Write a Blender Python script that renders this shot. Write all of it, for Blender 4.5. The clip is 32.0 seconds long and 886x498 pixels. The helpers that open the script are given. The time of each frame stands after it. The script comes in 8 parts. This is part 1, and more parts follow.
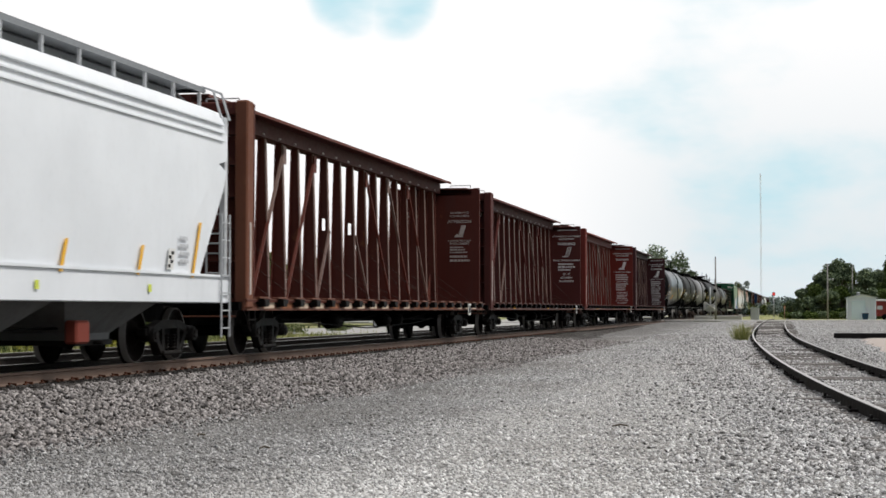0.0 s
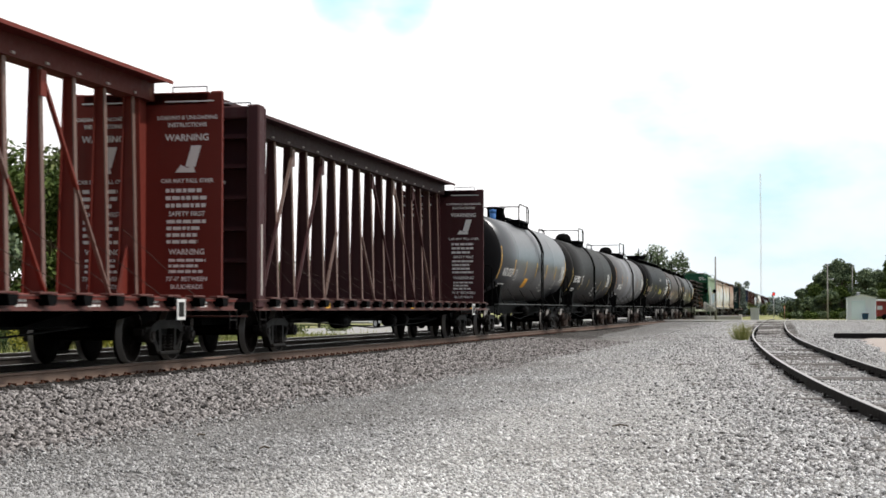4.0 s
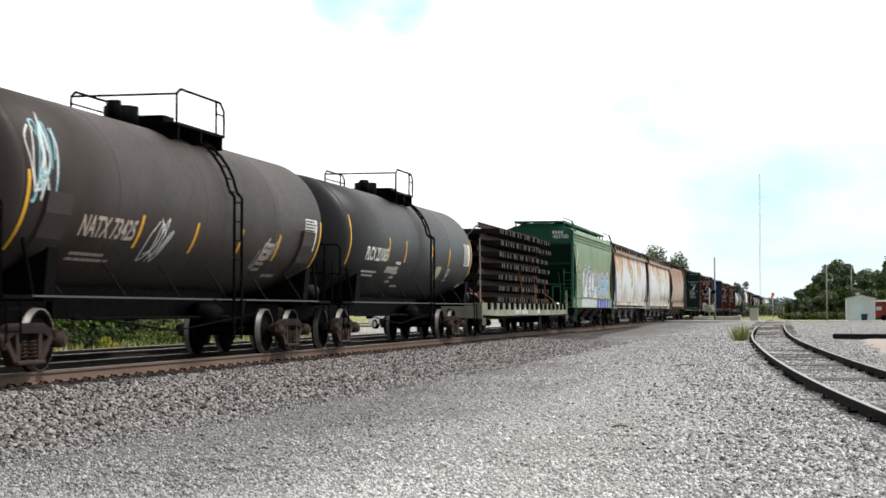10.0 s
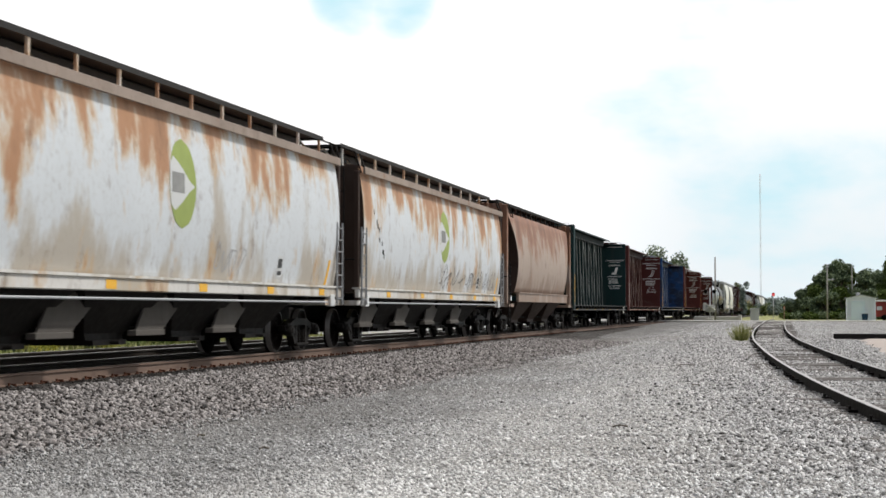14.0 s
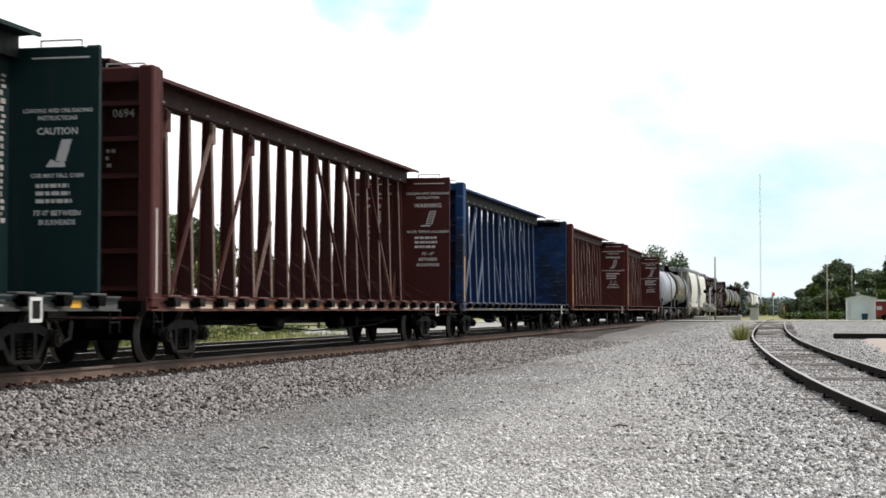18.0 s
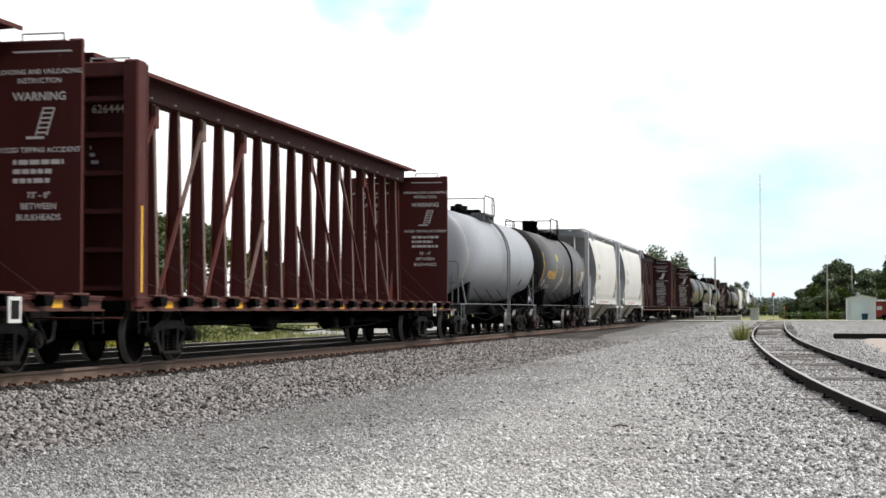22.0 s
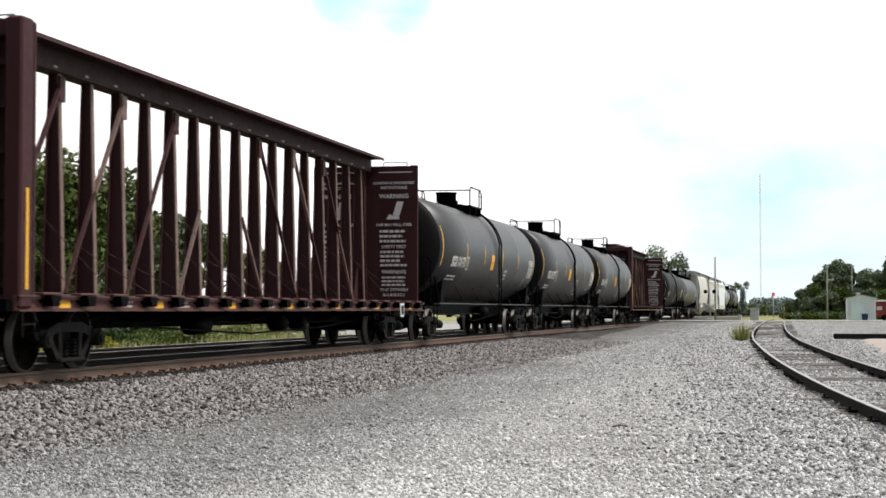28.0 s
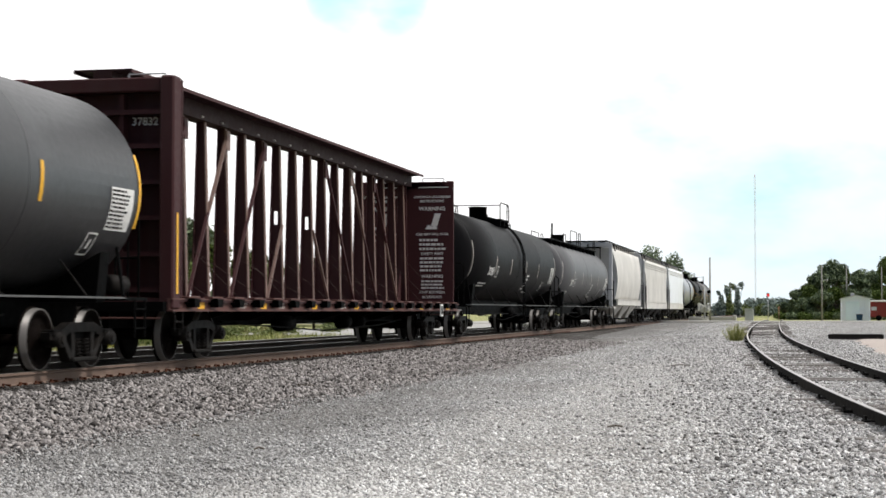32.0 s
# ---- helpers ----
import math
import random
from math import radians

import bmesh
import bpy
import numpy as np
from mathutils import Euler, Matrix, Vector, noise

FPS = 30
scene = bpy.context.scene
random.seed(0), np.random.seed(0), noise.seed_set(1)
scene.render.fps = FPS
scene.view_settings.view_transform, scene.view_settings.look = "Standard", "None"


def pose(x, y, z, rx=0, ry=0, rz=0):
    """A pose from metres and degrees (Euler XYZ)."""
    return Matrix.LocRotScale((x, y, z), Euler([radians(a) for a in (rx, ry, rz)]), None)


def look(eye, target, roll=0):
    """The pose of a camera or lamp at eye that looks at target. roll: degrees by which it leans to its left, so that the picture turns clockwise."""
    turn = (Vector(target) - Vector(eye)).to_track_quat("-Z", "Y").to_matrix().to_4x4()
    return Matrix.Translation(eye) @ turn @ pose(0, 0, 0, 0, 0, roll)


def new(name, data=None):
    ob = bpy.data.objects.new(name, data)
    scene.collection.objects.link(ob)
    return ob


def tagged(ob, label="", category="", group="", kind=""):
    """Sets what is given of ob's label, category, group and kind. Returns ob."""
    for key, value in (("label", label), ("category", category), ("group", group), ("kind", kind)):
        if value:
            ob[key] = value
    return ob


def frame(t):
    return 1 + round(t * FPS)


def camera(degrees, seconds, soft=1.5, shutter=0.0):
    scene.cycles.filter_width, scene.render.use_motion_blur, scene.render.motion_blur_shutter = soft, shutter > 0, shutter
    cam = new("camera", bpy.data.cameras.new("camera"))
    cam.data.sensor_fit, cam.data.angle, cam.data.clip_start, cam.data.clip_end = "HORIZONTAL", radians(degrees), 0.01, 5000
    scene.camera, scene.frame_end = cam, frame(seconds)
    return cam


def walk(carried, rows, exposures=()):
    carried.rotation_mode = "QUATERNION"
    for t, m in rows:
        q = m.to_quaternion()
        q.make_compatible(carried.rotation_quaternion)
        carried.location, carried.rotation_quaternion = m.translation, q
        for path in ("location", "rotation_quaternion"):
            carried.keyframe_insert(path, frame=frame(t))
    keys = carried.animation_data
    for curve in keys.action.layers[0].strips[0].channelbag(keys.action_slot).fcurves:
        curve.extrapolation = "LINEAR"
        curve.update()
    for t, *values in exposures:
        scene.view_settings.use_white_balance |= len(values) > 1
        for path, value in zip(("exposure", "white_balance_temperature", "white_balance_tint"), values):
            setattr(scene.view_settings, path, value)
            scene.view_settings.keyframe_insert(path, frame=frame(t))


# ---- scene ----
cam = camera(30.0, 32.0, soft=1.6, shutter=0.12)
EYE = Vector((0.0, 0.0, 0.878))
YAW, TILT = 12.14, 2.115
DEG = 30.0 / 1568 * 1.023


def aim(dx, dy):
    """The camera's pose, turned aside by a few hundredths of a degree."""
    a, p = radians(YAW + dx * DEG), radians(TILT + dy * DEG)
    way = Vector((-math.sin(a) * math.cos(p), math.cos(a) * math.cos(p), math.sin(p)))
    return look(EYE, EYE + way * 100)


# the tripod stands still, and is nudged near the end
NUDGES = [(0, 1, -1), (3.5, 1, -1), (6, 0, 0.3), (12.1, -0.6, 0.3), (12.6, 0.5, 0), (16.5, 0, 0), (20, 0.5, -0.8), (22, 0.3, -0.3), (23, 1, 1.3), (23.5, 2, 0), (24, 1, 0.4),
          (24.45, -1, -0.8), (24.65, -7, -1.5), (24.85, -1, 0.5), (25, 0.5, 1.5), (25.5, -1.5, 2.5), (26.5, -1, 1), (27.5, 0, 0.4), (28, 0.3, 0), (28.5, 6, 3), (29, 5.5, 6), (29.5, 5.5, 5), (30, 1.5, 3.3), (30.5, -2, 3.3),
          (31, -6, 3), (31.5, -8, 2), (32, -8.7, 0.6)]
walk(cam, [(t, aim(dx, dy)) for t, dx, dy in NUDGES], [(0, -0.28), (1, -0.22), (2, 0.0), (3, 0.0), (6, 0.03), (13, 0.03), (14, -0.14), (16.5, -0.22), (17, -0.13), (18, 0.0), (22, 0.03), (32, 0.03)])

# ---- daylight: a bright, thinly clouded sky and a veiled sun ----
SUN_EL, SUN_AZ = 54.0, 97.0          # azimuth from +y towards +x
scene.view_settings.exposure = 0.0


def build_world():
    w = bpy.data.worlds.new("sky")
    scene.world = w
    w.use_nodes = True
    nt = w.node_tree
    nt.nodes.clear()
    N, L = nt.nodes.new, nt.links.new
    out, bg = N("ShaderNodeOutputWorld"), N("ShaderNodeBackground")
    sky = N("ShaderNodeTexSky")
    sky.sky_type, sky.sun_disc = "NISHITA", False
    sky.sun_elevation, sky.sun_rotation = radians(SUN_EL), radians(SUN_AZ)
    sky.air_density, sky.dust_density = 1.0, 2.5
    dim = N("ShaderNodeVectorMath")
    dim.operation = "SCALE"
    dim.inputs["Scale"].default_value = 0.13
    L(sky.outputs[0], dim.inputs[0])
    tint = N("ShaderNodeMix")
    tint.data_type = "RGBA"
    tint.inputs[0].default_value = 0.97
    L(dim.outputs[0], tint.inputs[6])
    tint.inputs[7].default_value = (0.62, 0.96, 1.07, 1)
    co = N("ShaderNodeTexCoord")
    mp = N("ShaderNodeMapping")
    mp.inputs["Scale"].default_value = (6.0, 6.0, 13.0)
    mp.inputs["Location"].default_value = (0.35, 1.1, 0.2)
    L(co.outputs["Generated"], mp.inputs[0])
    nz = N("ShaderNodeTexNoise")
    nz.inputs["Scale"].default_value, nz.inputs["Detail"].default_value, nz.inputs["Roughness"].default_value = 1.0, 5.0, 0.55
    L(mp.outputs[0], nz.inputs[0])
    # clear sky lies low to the right and in one gap high up; cloud elsewhere
    def facing(vec, lo, hi):
        dot = N("ShaderNodeVectorMath")
        dot.operation = "DOT_PRODUCT"
        L(co.outputs["Generated"], dot.inputs[0])
        dot.inputs[1].default_value = vec
        r = N("ShaderNodeMapRange")
        r.interpolation_type = "SMOOTHSTEP"
        r.inputs[1].default_value, r.inputs[2].default_value = lo, hi
        L(dot.outputs["Value"], r.inputs[0])
        return r.outputs[0]

    def calc(op, a, b):
        n = N("ShaderNodeMath")
        n.operation = op
        for i, v in enumerate((a, b)):
            if hasattr(v, "links"):
                L(v, n.inputs[i])
            else:
                n.inputs[i].default_value = v
        return n.outputs[0]

    right = facing((math.cos(radians(YAW)), math.sin(radians(YAW)), 0), 0.03, 0.17)
    gap = calc("MAXIMUM", facing(Vector((-0.262, 0.955, 0.189)).normalized(), 0.9992, 0.99997), facing(Vector((-0.234, 0.955, 0.187)).normalized(), 0.9992, 0.99997))
    low_sky = facing((0, 0, 1), 0.20, 0.02)
    thin = calc("MULTIPLY", right, 0.185)
    thin = calc("ADD", thin, calc("MULTIPLY", gap, 0.50))
    thin = calc("ADD", thin, calc("MULTIPLY", calc("MULTIPLY", low_sky, right), 0.08))
    thin = calc("ADD", thin, calc("MULTIPLY", facing(Vector((-0.043, 0.993, 0.108)).normalized(), 0.9960, 0.9993), 0.045))
    amount = calc("ADD", nz.outputs[0], thin)
    ramp = N("ShaderNodeMapRange")
    ramp.interpolation_type = "SMOOTHSTEP"
    ramp.inputs[1].default_value, ramp.inputs[2].default_value = 0.66, 0.98
    L(amount, ramp.inputs[0])
    low = N("ShaderNodeMix")
    low.data_type = "RGBA"
    L(ramp.outputs[0], low.inputs[0])
    # thin high haze lets pale blue through, low to the right
    veil = N("ShaderNodeMix")
    veil.data_type = "RGBA"
    L(calc("MULTIPLY", calc("MULTIPLY", right, low_sky), 0.68), veil.inputs[0])
    veil.inputs[6].default_value = (1.27, 1.255, 1.255, 1)
    veil.inputs[7].default_value = (0.79, 0.895, 0.945, 1)
    L(veil.outputs[2], low.inputs[6])
    L(tint.outputs[2], low.inputs[7])
    # behind the camera the cloud opens to clear blue
    back = N("ShaderNodeMix")
    back.data_type = "RGBA"
    L(facing((0.25, -0.95, 0.15), 0.0, 0.65), back.inputs[0])
    L(low.outputs[2], back.inputs[6])
    deep = N("ShaderNodeVectorMath")
    deep.operation = "SCALE"
    deep.inputs["Scale"].default_value = 0.07
    L(sky.outputs[0], deep.inputs[0])
    L(deep.outputs[0], back.inputs[7])
    L(back.outputs[2], bg.inputs[0])
    bg.inputs[1].default_value = 1.0
    L(bg.outputs[0], out.inputs[0])


build_world()
sun = new("sun", bpy.data.lights.new("sun", "SUN"))
sun.data.energy, sun.data.angle, sun.data.color = 3.0, radians(3), (1.0, 0.975, 0.945)
_a, _e = radians(SUN_AZ), radians(SUN_EL)
sun.matrix_world = look((math.sin(_a) * math.cos(_e) * 50, math.cos(_a) * math.cos(_e) * 50, math.sin(_e) * 50), (0, 0, 0))

# ---- materials ----
MATS = {}


def nodes(name):
    m = bpy.data.materials.new(name)
    m.use_nodes = True
    nt = m.node_tree
    return m, nt, nt.nodes["Principled BSDF"]


def mix(nt, a, b, fac, blend="MIX"):
    n = nt.nodes.new("ShaderNodeMix")
    n.data_type, n.blend_type = "RGBA", blend
    for i, val in ((0, fac), (6, a), (7, b)):
        if hasattr(val, "links"):
            nt.links.new(val, n.inputs[i])
        else:
            n.inputs[i].default_value = (*val, 1) if i else val
    return n.outputs[2]


def noise_at(nt, scale, detail=3, stretch=(1, 1, 1), rough=0.55, space="Object"):
    co = nt.nodes.new("ShaderNodeTexCoord")
    mp = nt.nodes.new("ShaderNodeMapping")
    mp.inputs["Scale"].default_value = stretch
    rnd = nt.nodes.new("ShaderNodeObjectInfo")
    off = nt.nodes.new("ShaderNodeVectorMath")
    off.operation = "SCALE"
    cm = nt.nodes.new("ShaderNodeCombineXYZ")
    for k in range(3):
        nt.links.new(rnd.outputs["Random"], cm.inputs[k])
    nt.links.new(cm.outputs[0], off.inputs[0])
    off.inputs["Scale"].default_value = 37.0
    nt.links.new(off.outputs[0], mp.inputs["Location"])
    nt.links.new(co.outputs[space], mp.inputs[0])
    nz = nt.nodes.new("ShaderNodeTexNoise")
    nz.inputs["Scale"].default_value, nz.inputs["Detail"].default_value, nz.inputs["Roughness"].default_value = scale, detail, rough
    nt.links.new(mp.outputs[0], nz.inputs[0])
    return nz.outputs[0]


def ramp(nt, val, lo, hi):
    r = nt.nodes.new("ShaderNodeMapRange")
    r.inputs[1].default_value, r.inputs[2].default_value = lo, hi
    nt.links.new(val, r.inputs[0])
    return r.outputs[0]


def bump(nt, bsdf, val, strength, dist):
    b = nt.nodes.new("ShaderNodeBump")
    b.inputs["Strength"].default_value, b.inputs["Distance"].default_value = strength, dist
    nt.links.new(val, b.inputs["Height"])
    nt.links.new(b.outputs[0], bsdf.inputs["Normal"])


def paint(name, base, rough=0.45, grime=(0.06, 0.05, 0.045), grime_amt=0.45, rust=0.0, rust_col=(0.22, 0.085, 0.035), streak=0.25, metal=0.0, fade=0.12, coat=0.0, spec=0.18, vary=0.11):
    """Weathered paint: fading at a large scale, runs of dirt down the sides, specks and rust."""
    if name in MATS:
        return MATS[name]
    m, nt, b = nodes(name)
    big = noise_at(nt, 0.55, 4)
    fine = noise_at(nt, 9.0, 4)
    runs = noise_at(nt, 1.0, 4, (2.2, 2.2, 0.16), 0.6)
    light = tuple(min(1, c * (1 + fade) + fade * 0.08) for c in base)
    dark = tuple(c * (1 - fade) for c in base)
    col = mix(nt, dark, light, ramp(nt, big, 0.3, 0.7))
    col = mix(nt, col, grime, ramp_mul(nt, ramp(nt, runs, 0.52, 0.78), grime_amt * (0.4 + streak)))
    col = mix(nt, col, grime, ramp_mul(nt, ramp(nt, fine, 0.55, 0.8), grime_amt * 0.35))
    if rust > 0:
        rn = noise_at(nt, 1.7, 6, (1.0, 1.0, 0.55), 0.65)
        col = mix(nt, col, rust_col, ramp(nt, rn, 0.72 - 0.3 * rust, 0.80 - 0.22 * rust))
    nt.links.new(col, b.inputs["Base Color"])
    nt.links.new(ramp_lin(nt, fine, rough - vary * 0.7, rough + vary * 1.2), b.inputs["Roughness"])
    b.inputs["Metallic"].default_value, b.inputs["Specular IOR Level"].default_value = metal, spec
    if coat:
        b.inputs["Coat Weight"].default_value, b.inputs["Coat Roughness"].default_value = coat, 0.25
    bump(nt, b, fine, vary, 0.01)
    MATS[name] = m
    return m


def ramp_mul(nt, val, k):
    n = nt.nodes.new("ShaderNodeMath")
    n.operation = "MULTIPLY"
    nt.links.new(val, n.inputs[0])
    n.inputs[1].default_value = k
    return n.outputs[0]


def ramp_lin(nt, val, lo, hi):
    r = nt.nodes.new("ShaderNodeMapRange")
    r.inputs[1].default_value, r.inputs[2].default_value, r.inputs[3].default_value, r.inputs[4].default_value = 0.25, 0.75, lo, hi
    nt.links.new(val, r.inputs[0])
    return r.outputs[0]


def plain(name, col, rough=0.6, metal=0.0, emit=0.0, spread=0.15, scale=14.0, bumpy=0.0):
    if name in MATS:
        return MATS[name]
    m, nt, b = nodes(name)
    fine = noise_at(nt, scale, 4)
    rnd = nt.nodes.new("ShaderNodeObjectInfo")
    col1 = mix(nt, tuple(c * (1 - spread) for c in col), tuple(min(1, c * (1 + spread)) for c in col), fine)
    col2 = mix(nt, col1, tuple(c * (1 - spread) for c in col), ramp_mul(nt, rnd.outputs["Random"], 0.6))
    nt.links.new(col2, b.inputs["Base Color"])
    b.inputs["Roughness"].default_value, b.inputs["Metallic"].default_value, b.inputs["Specular IOR Level"].default_value = rough, metal, 0.25
    if emit:
        b.inputs["Emission Color"].default_value, b.inputs["Emission Strength"].default_value = (*col, 1), emit
    if bumpy:
        bump(nt, b, fine, bumpy, 0.02)
    MATS[name] = m
    return m


def rusty(name, white, rust, amount, soil_col=(0.36, 0.29, 0.20), halo=(0.50, 0.34, 0.18)):
    """White hopper paint with rust running down from the roof edge."""
    m, nt, b = nodes(name)
    co = nt.nodes.new("ShaderNodeTexCoord")
    sep = nt.nodes.new("ShaderNodeSeparateXYZ")
    nt.links.new(co.outputs["Object"], sep.inputs[0])
    runs = noise_at(nt, 1.0, 8, (1.2, 0.9, 0.40), 0.64)
    patch = noise_at(nt, 0.8, 5, (1, 1, 0.8))
    fine = noise_at(nt, 11.0, 4)
    high = ramp_lin3(nt, sep.outputs[2], 2.5, 4.3, -0.03, 0.17 * amount)
    low = ramp_lin3(nt, sep.outputs[2], 2.5, 1.45, 0.0, 0.16 * amount)
    soil = noise_at(nt, 1.0, 6, (1.0, 0.8, 0.3), 0.6)
    add = nt.nodes.new("ShaderNodeMath")
    add.operation = "ADD"
    nt.links.new(runs, add.inputs[0])
    nt.links.new(high, add.inputs[1])
    col = mix(nt, tuple(c * 0.86 for c in white), white, patch)
    col = mix(nt, col, (0.33, 0.30, 0.27), ramp_mul(nt, ramp(nt, fine, 0.5, 0.8), 0.35))
    dirt = nt.nodes.new("ShaderNodeMath")
    dirt.operation = "ADD"
    nt.links.new(soil, dirt.inputs[0])
    nt.links.new(low, dirt.inputs[1])
    col = mix(nt, col, soil_col, ramp_mul(nt, ramp(nt, dirt.outputs[0], 0.55, 0.66), 0.7))
    col = mix(nt, col, halo, ramp_mul(nt, ramp(nt, add.outputs[0], 0.525, 0.59), 0.7))
    col = mix(nt, col, rust, ramp_mul(nt, ramp(nt, add.outputs[0], 0.58, 0.645), 0.9))
    col = mix(nt, col, tuple(c * 0.5 for c in rust), ramp_mul(nt, ramp(nt, add.outputs[0], 0.68, 0.8), 0.7))
    col = mix(nt, col, tuple(c * 0.35 for c in rust), ramp_mul(nt, ramp(nt, noise_at(nt, 2.6, 8, (1, 1, 0.6), 0.7), 0.56, 0.66), 0.4))
    nt.links.new(col, b.inputs["Base Color"])
    b.inputs["Roughness"].default_value = 0.62
    bump(nt, b, fine, 0.15, 0.01)
    MATS[name] = m
    return m


def ramp_lin3(nt, val, a, c, lo, hi):
    r = nt.nodes.new("ShaderNodeMapRange")
    for i, x in enumerate((a, c, lo, hi)):
        r.inputs[i + 1].default_value = x
    nt.links.new(val, r.inputs[0])
    return r.outputs[0]


def gravel(name, tones, scale, bumpiness, tint_scale=0.35, fines=0.0):
    """Loose stone: cells of several greys with gaps between, over broad paler and darker drifts."""
    m, nt, b = nodes(name)
    co = nt.nodes.new("ShaderNodeTexCoord")
    vo = nt.nodes.new("ShaderNodeTexVoronoi")
    vo.inputs["Scale"].default_value = scale
    nt.links.new(co.outputs["Object"], vo.inputs["Vector"])
    sep = nt.nodes.new("ShaderNodeSeparateColor")
    nt.links.new(vo.outputs["Color"], sep.inputs[0])
    big = noise_at(nt, tint_scale, 5, (1, 0.6, 1))
    col = mix(nt, tones[0], tones[1], ramp(nt, sep.outputs[0], 0.15, 0.95))
    col = mix(nt, col, tones[2], ramp_mul(nt, ramp(nt, sep.outputs[1], 0.6, 1.0), 0.7))
    col = mix(nt, col, tones[3], ramp_mul(nt, ramp(nt, big, 0.42, 0.62), 0.8))
    drift = noise_at(nt, 1.6, 6, (1, 0.35, 1), 0.65)
    col = mix(nt, col, tuple(c * 0.62 for c in tones[3]), ramp_mul(nt, ramp(nt, drift, 0.5, 0.72), 0.6))
    col = mix(nt, col, tones[2], ramp_mul(nt, ramp(nt, drift, 0.45, 0.28), 0.35))
    if fines:
        col = mix(nt, col, tuple(c * 0.42 for c in tones[3]), ramp_mul(nt, spill(nt), fines))
        col = mix(nt, col, (0.74, 0.71, 0.665), ramp_mul(nt, lane(nt), 0.34))
    # Shade between the stones is painted in: cell edges turn darker.
    gap = ramp(nt, vo.outputs["Distance"], 0.32, 0.75)
    col = mix(nt, col, tuple(c * 0.35 for c in tones[0]), ramp_mul(nt, gap, 0.75))
    nt.links.new(col, b.inputs["Base Color"])
    b.inputs["Specular IOR Level"].default_value = 0.1
    b.inputs["Roughness"].default_value = 0.9
    inv = nt.nodes.new("ShaderNodeMath")
    inv.operation = "SUBTRACT"
    inv.inputs[0].default_value = 1.0
    nt.links.new(vo.outputs["Distance"], inv.inputs[1])
    bump(nt, b, inv.outputs[0], bumpiness, 1.2 / scale)
    MATS[name] = m
    return m


def spill(nt):
    """How much darker ballast has been dragged into the yard, growing towards the main line."""
    co = nt.nodes.new("ShaderNodeTexCoord")
    sep = nt.nodes.new("ShaderNodeSeparateXYZ")
    nt.links.new(co.outputs["Object"], sep.inputs[0])
    n = nt.nodes.new("ShaderNodeMath")
    n.operation = "ADD"
    nt.links.new(sep.outputs[0], n.inputs[0])
    nt.links.new(ramp_lin3(nt, noise_at(nt, 0.5, 5, (1, 0.5, 1)), 0.2, 0.8, -1.6, 1.6), n.inputs[1])
    far = nt.nodes.new("ShaderNodeMath")
    far.operation = "ADD"
    nt.links.new(n.outputs[0], far.inputs[0])
    nt.links.new(ramp_lin3(nt, sep.outputs[1], 12.0, 45.0, 0.0, 3.4), far.inputs[1])
    return ramp(nt, far.outputs[0], -2.2, -4.6)


def lane(nt):
    """The strip of the yard that wheels have ground to pale dust."""
    co = nt.nodes.new("ShaderNodeTexCoord")
    sep = nt.nodes.new("ShaderNodeSeparateXYZ")
    nt.links.new(co.outputs["Object"], sep.inputs[0])
    n = nt.nodes.new("ShaderNodeMath")
    n.operation = "ADD"
    nt.links.new(sep.outputs[0], n.inputs[0])
    nt.links.new(ramp_lin3(nt, noise_at(nt, 0.4, 5, (1, 0.4, 1)), 0.2, 0.8, -1.0, 1.0), n.inputs[1])
    both = nt.nodes.new("ShaderNodeMath")
    both.operation = "MULTIPLY"
    nt.links.new(ramp(nt, n.outputs[0], -3.9, -2.7), both.inputs[0])
    nt.links.new(ramp(nt, n.outputs[0], -0.3, -1.3), both.inputs[1])
    return both.outputs[0]


def stone(name, lo, hi, warm, fines=0.0):
    """Broken stones, each its own grey."""
    m, nt, b = nodes(name)
    geo = nt.nodes.new("ShaderNodeNewGeometry")
    fine = noise_at(nt, 30.0, 3)
    col = mix(nt, lo, hi, geo.outputs["Random Per Island"])
    col = mix(nt, col, warm, ramp_mul(nt, ramp(nt, fine, 0.4, 0.7), 0.4))
    if fines:
        col = mix(nt, col, tuple(c * 0.42 for c in warm), ramp_mul(nt, spill(nt), fines))
        col = mix(nt, col, (0.76, 0.735, 0.69), ramp_mul(nt, lane(nt), 0.28))
    nt.links.new(col, b.inputs["Base Color"])
    b.inputs["Specular IOR Level"].default_value = 0.1
    b.inputs["Roughness"].default_value = 0.88
    MATS[name] = m
    return m


def scuffed(name, base, soot, worn):
    """Painted plate rubbed in streaks by timber loads and darkened by soot."""
    m, nt, b = nodes(name)
    streaks = noise_at(nt, 1.0, 7, (1.3, 1.3, 9.0), 0.7)
    patch = noise_at(nt, 0.9, 5)
    fine = noise_at(nt, 12.0, 4)
    col = mix(nt, base, tuple(c * 1.5 for c in base), ramp(nt, patch, 0.35, 0.6))
    col = mix(nt, col, soot, ramp_mul(nt, ramp(nt, patch, 0.46, 0.60), 0.8))
    col = mix(nt, col, worn, ramp_mul(nt, ramp(nt, streaks, 0.56, 0.68), 0.7))
    col = mix(nt, col, soot, ramp_mul(nt, ramp(nt, fine, 0.55, 0.8), 0.4))
    nt.links.new(col, b.inputs["Base Color"])
    b.inputs["Roughness"].default_value, b.inputs["Specular IOR Level"].default_value = 0.6, 0.15
    bump(nt, b, fine, 0.1, 0.01)
    MATS[name] = m
    return m


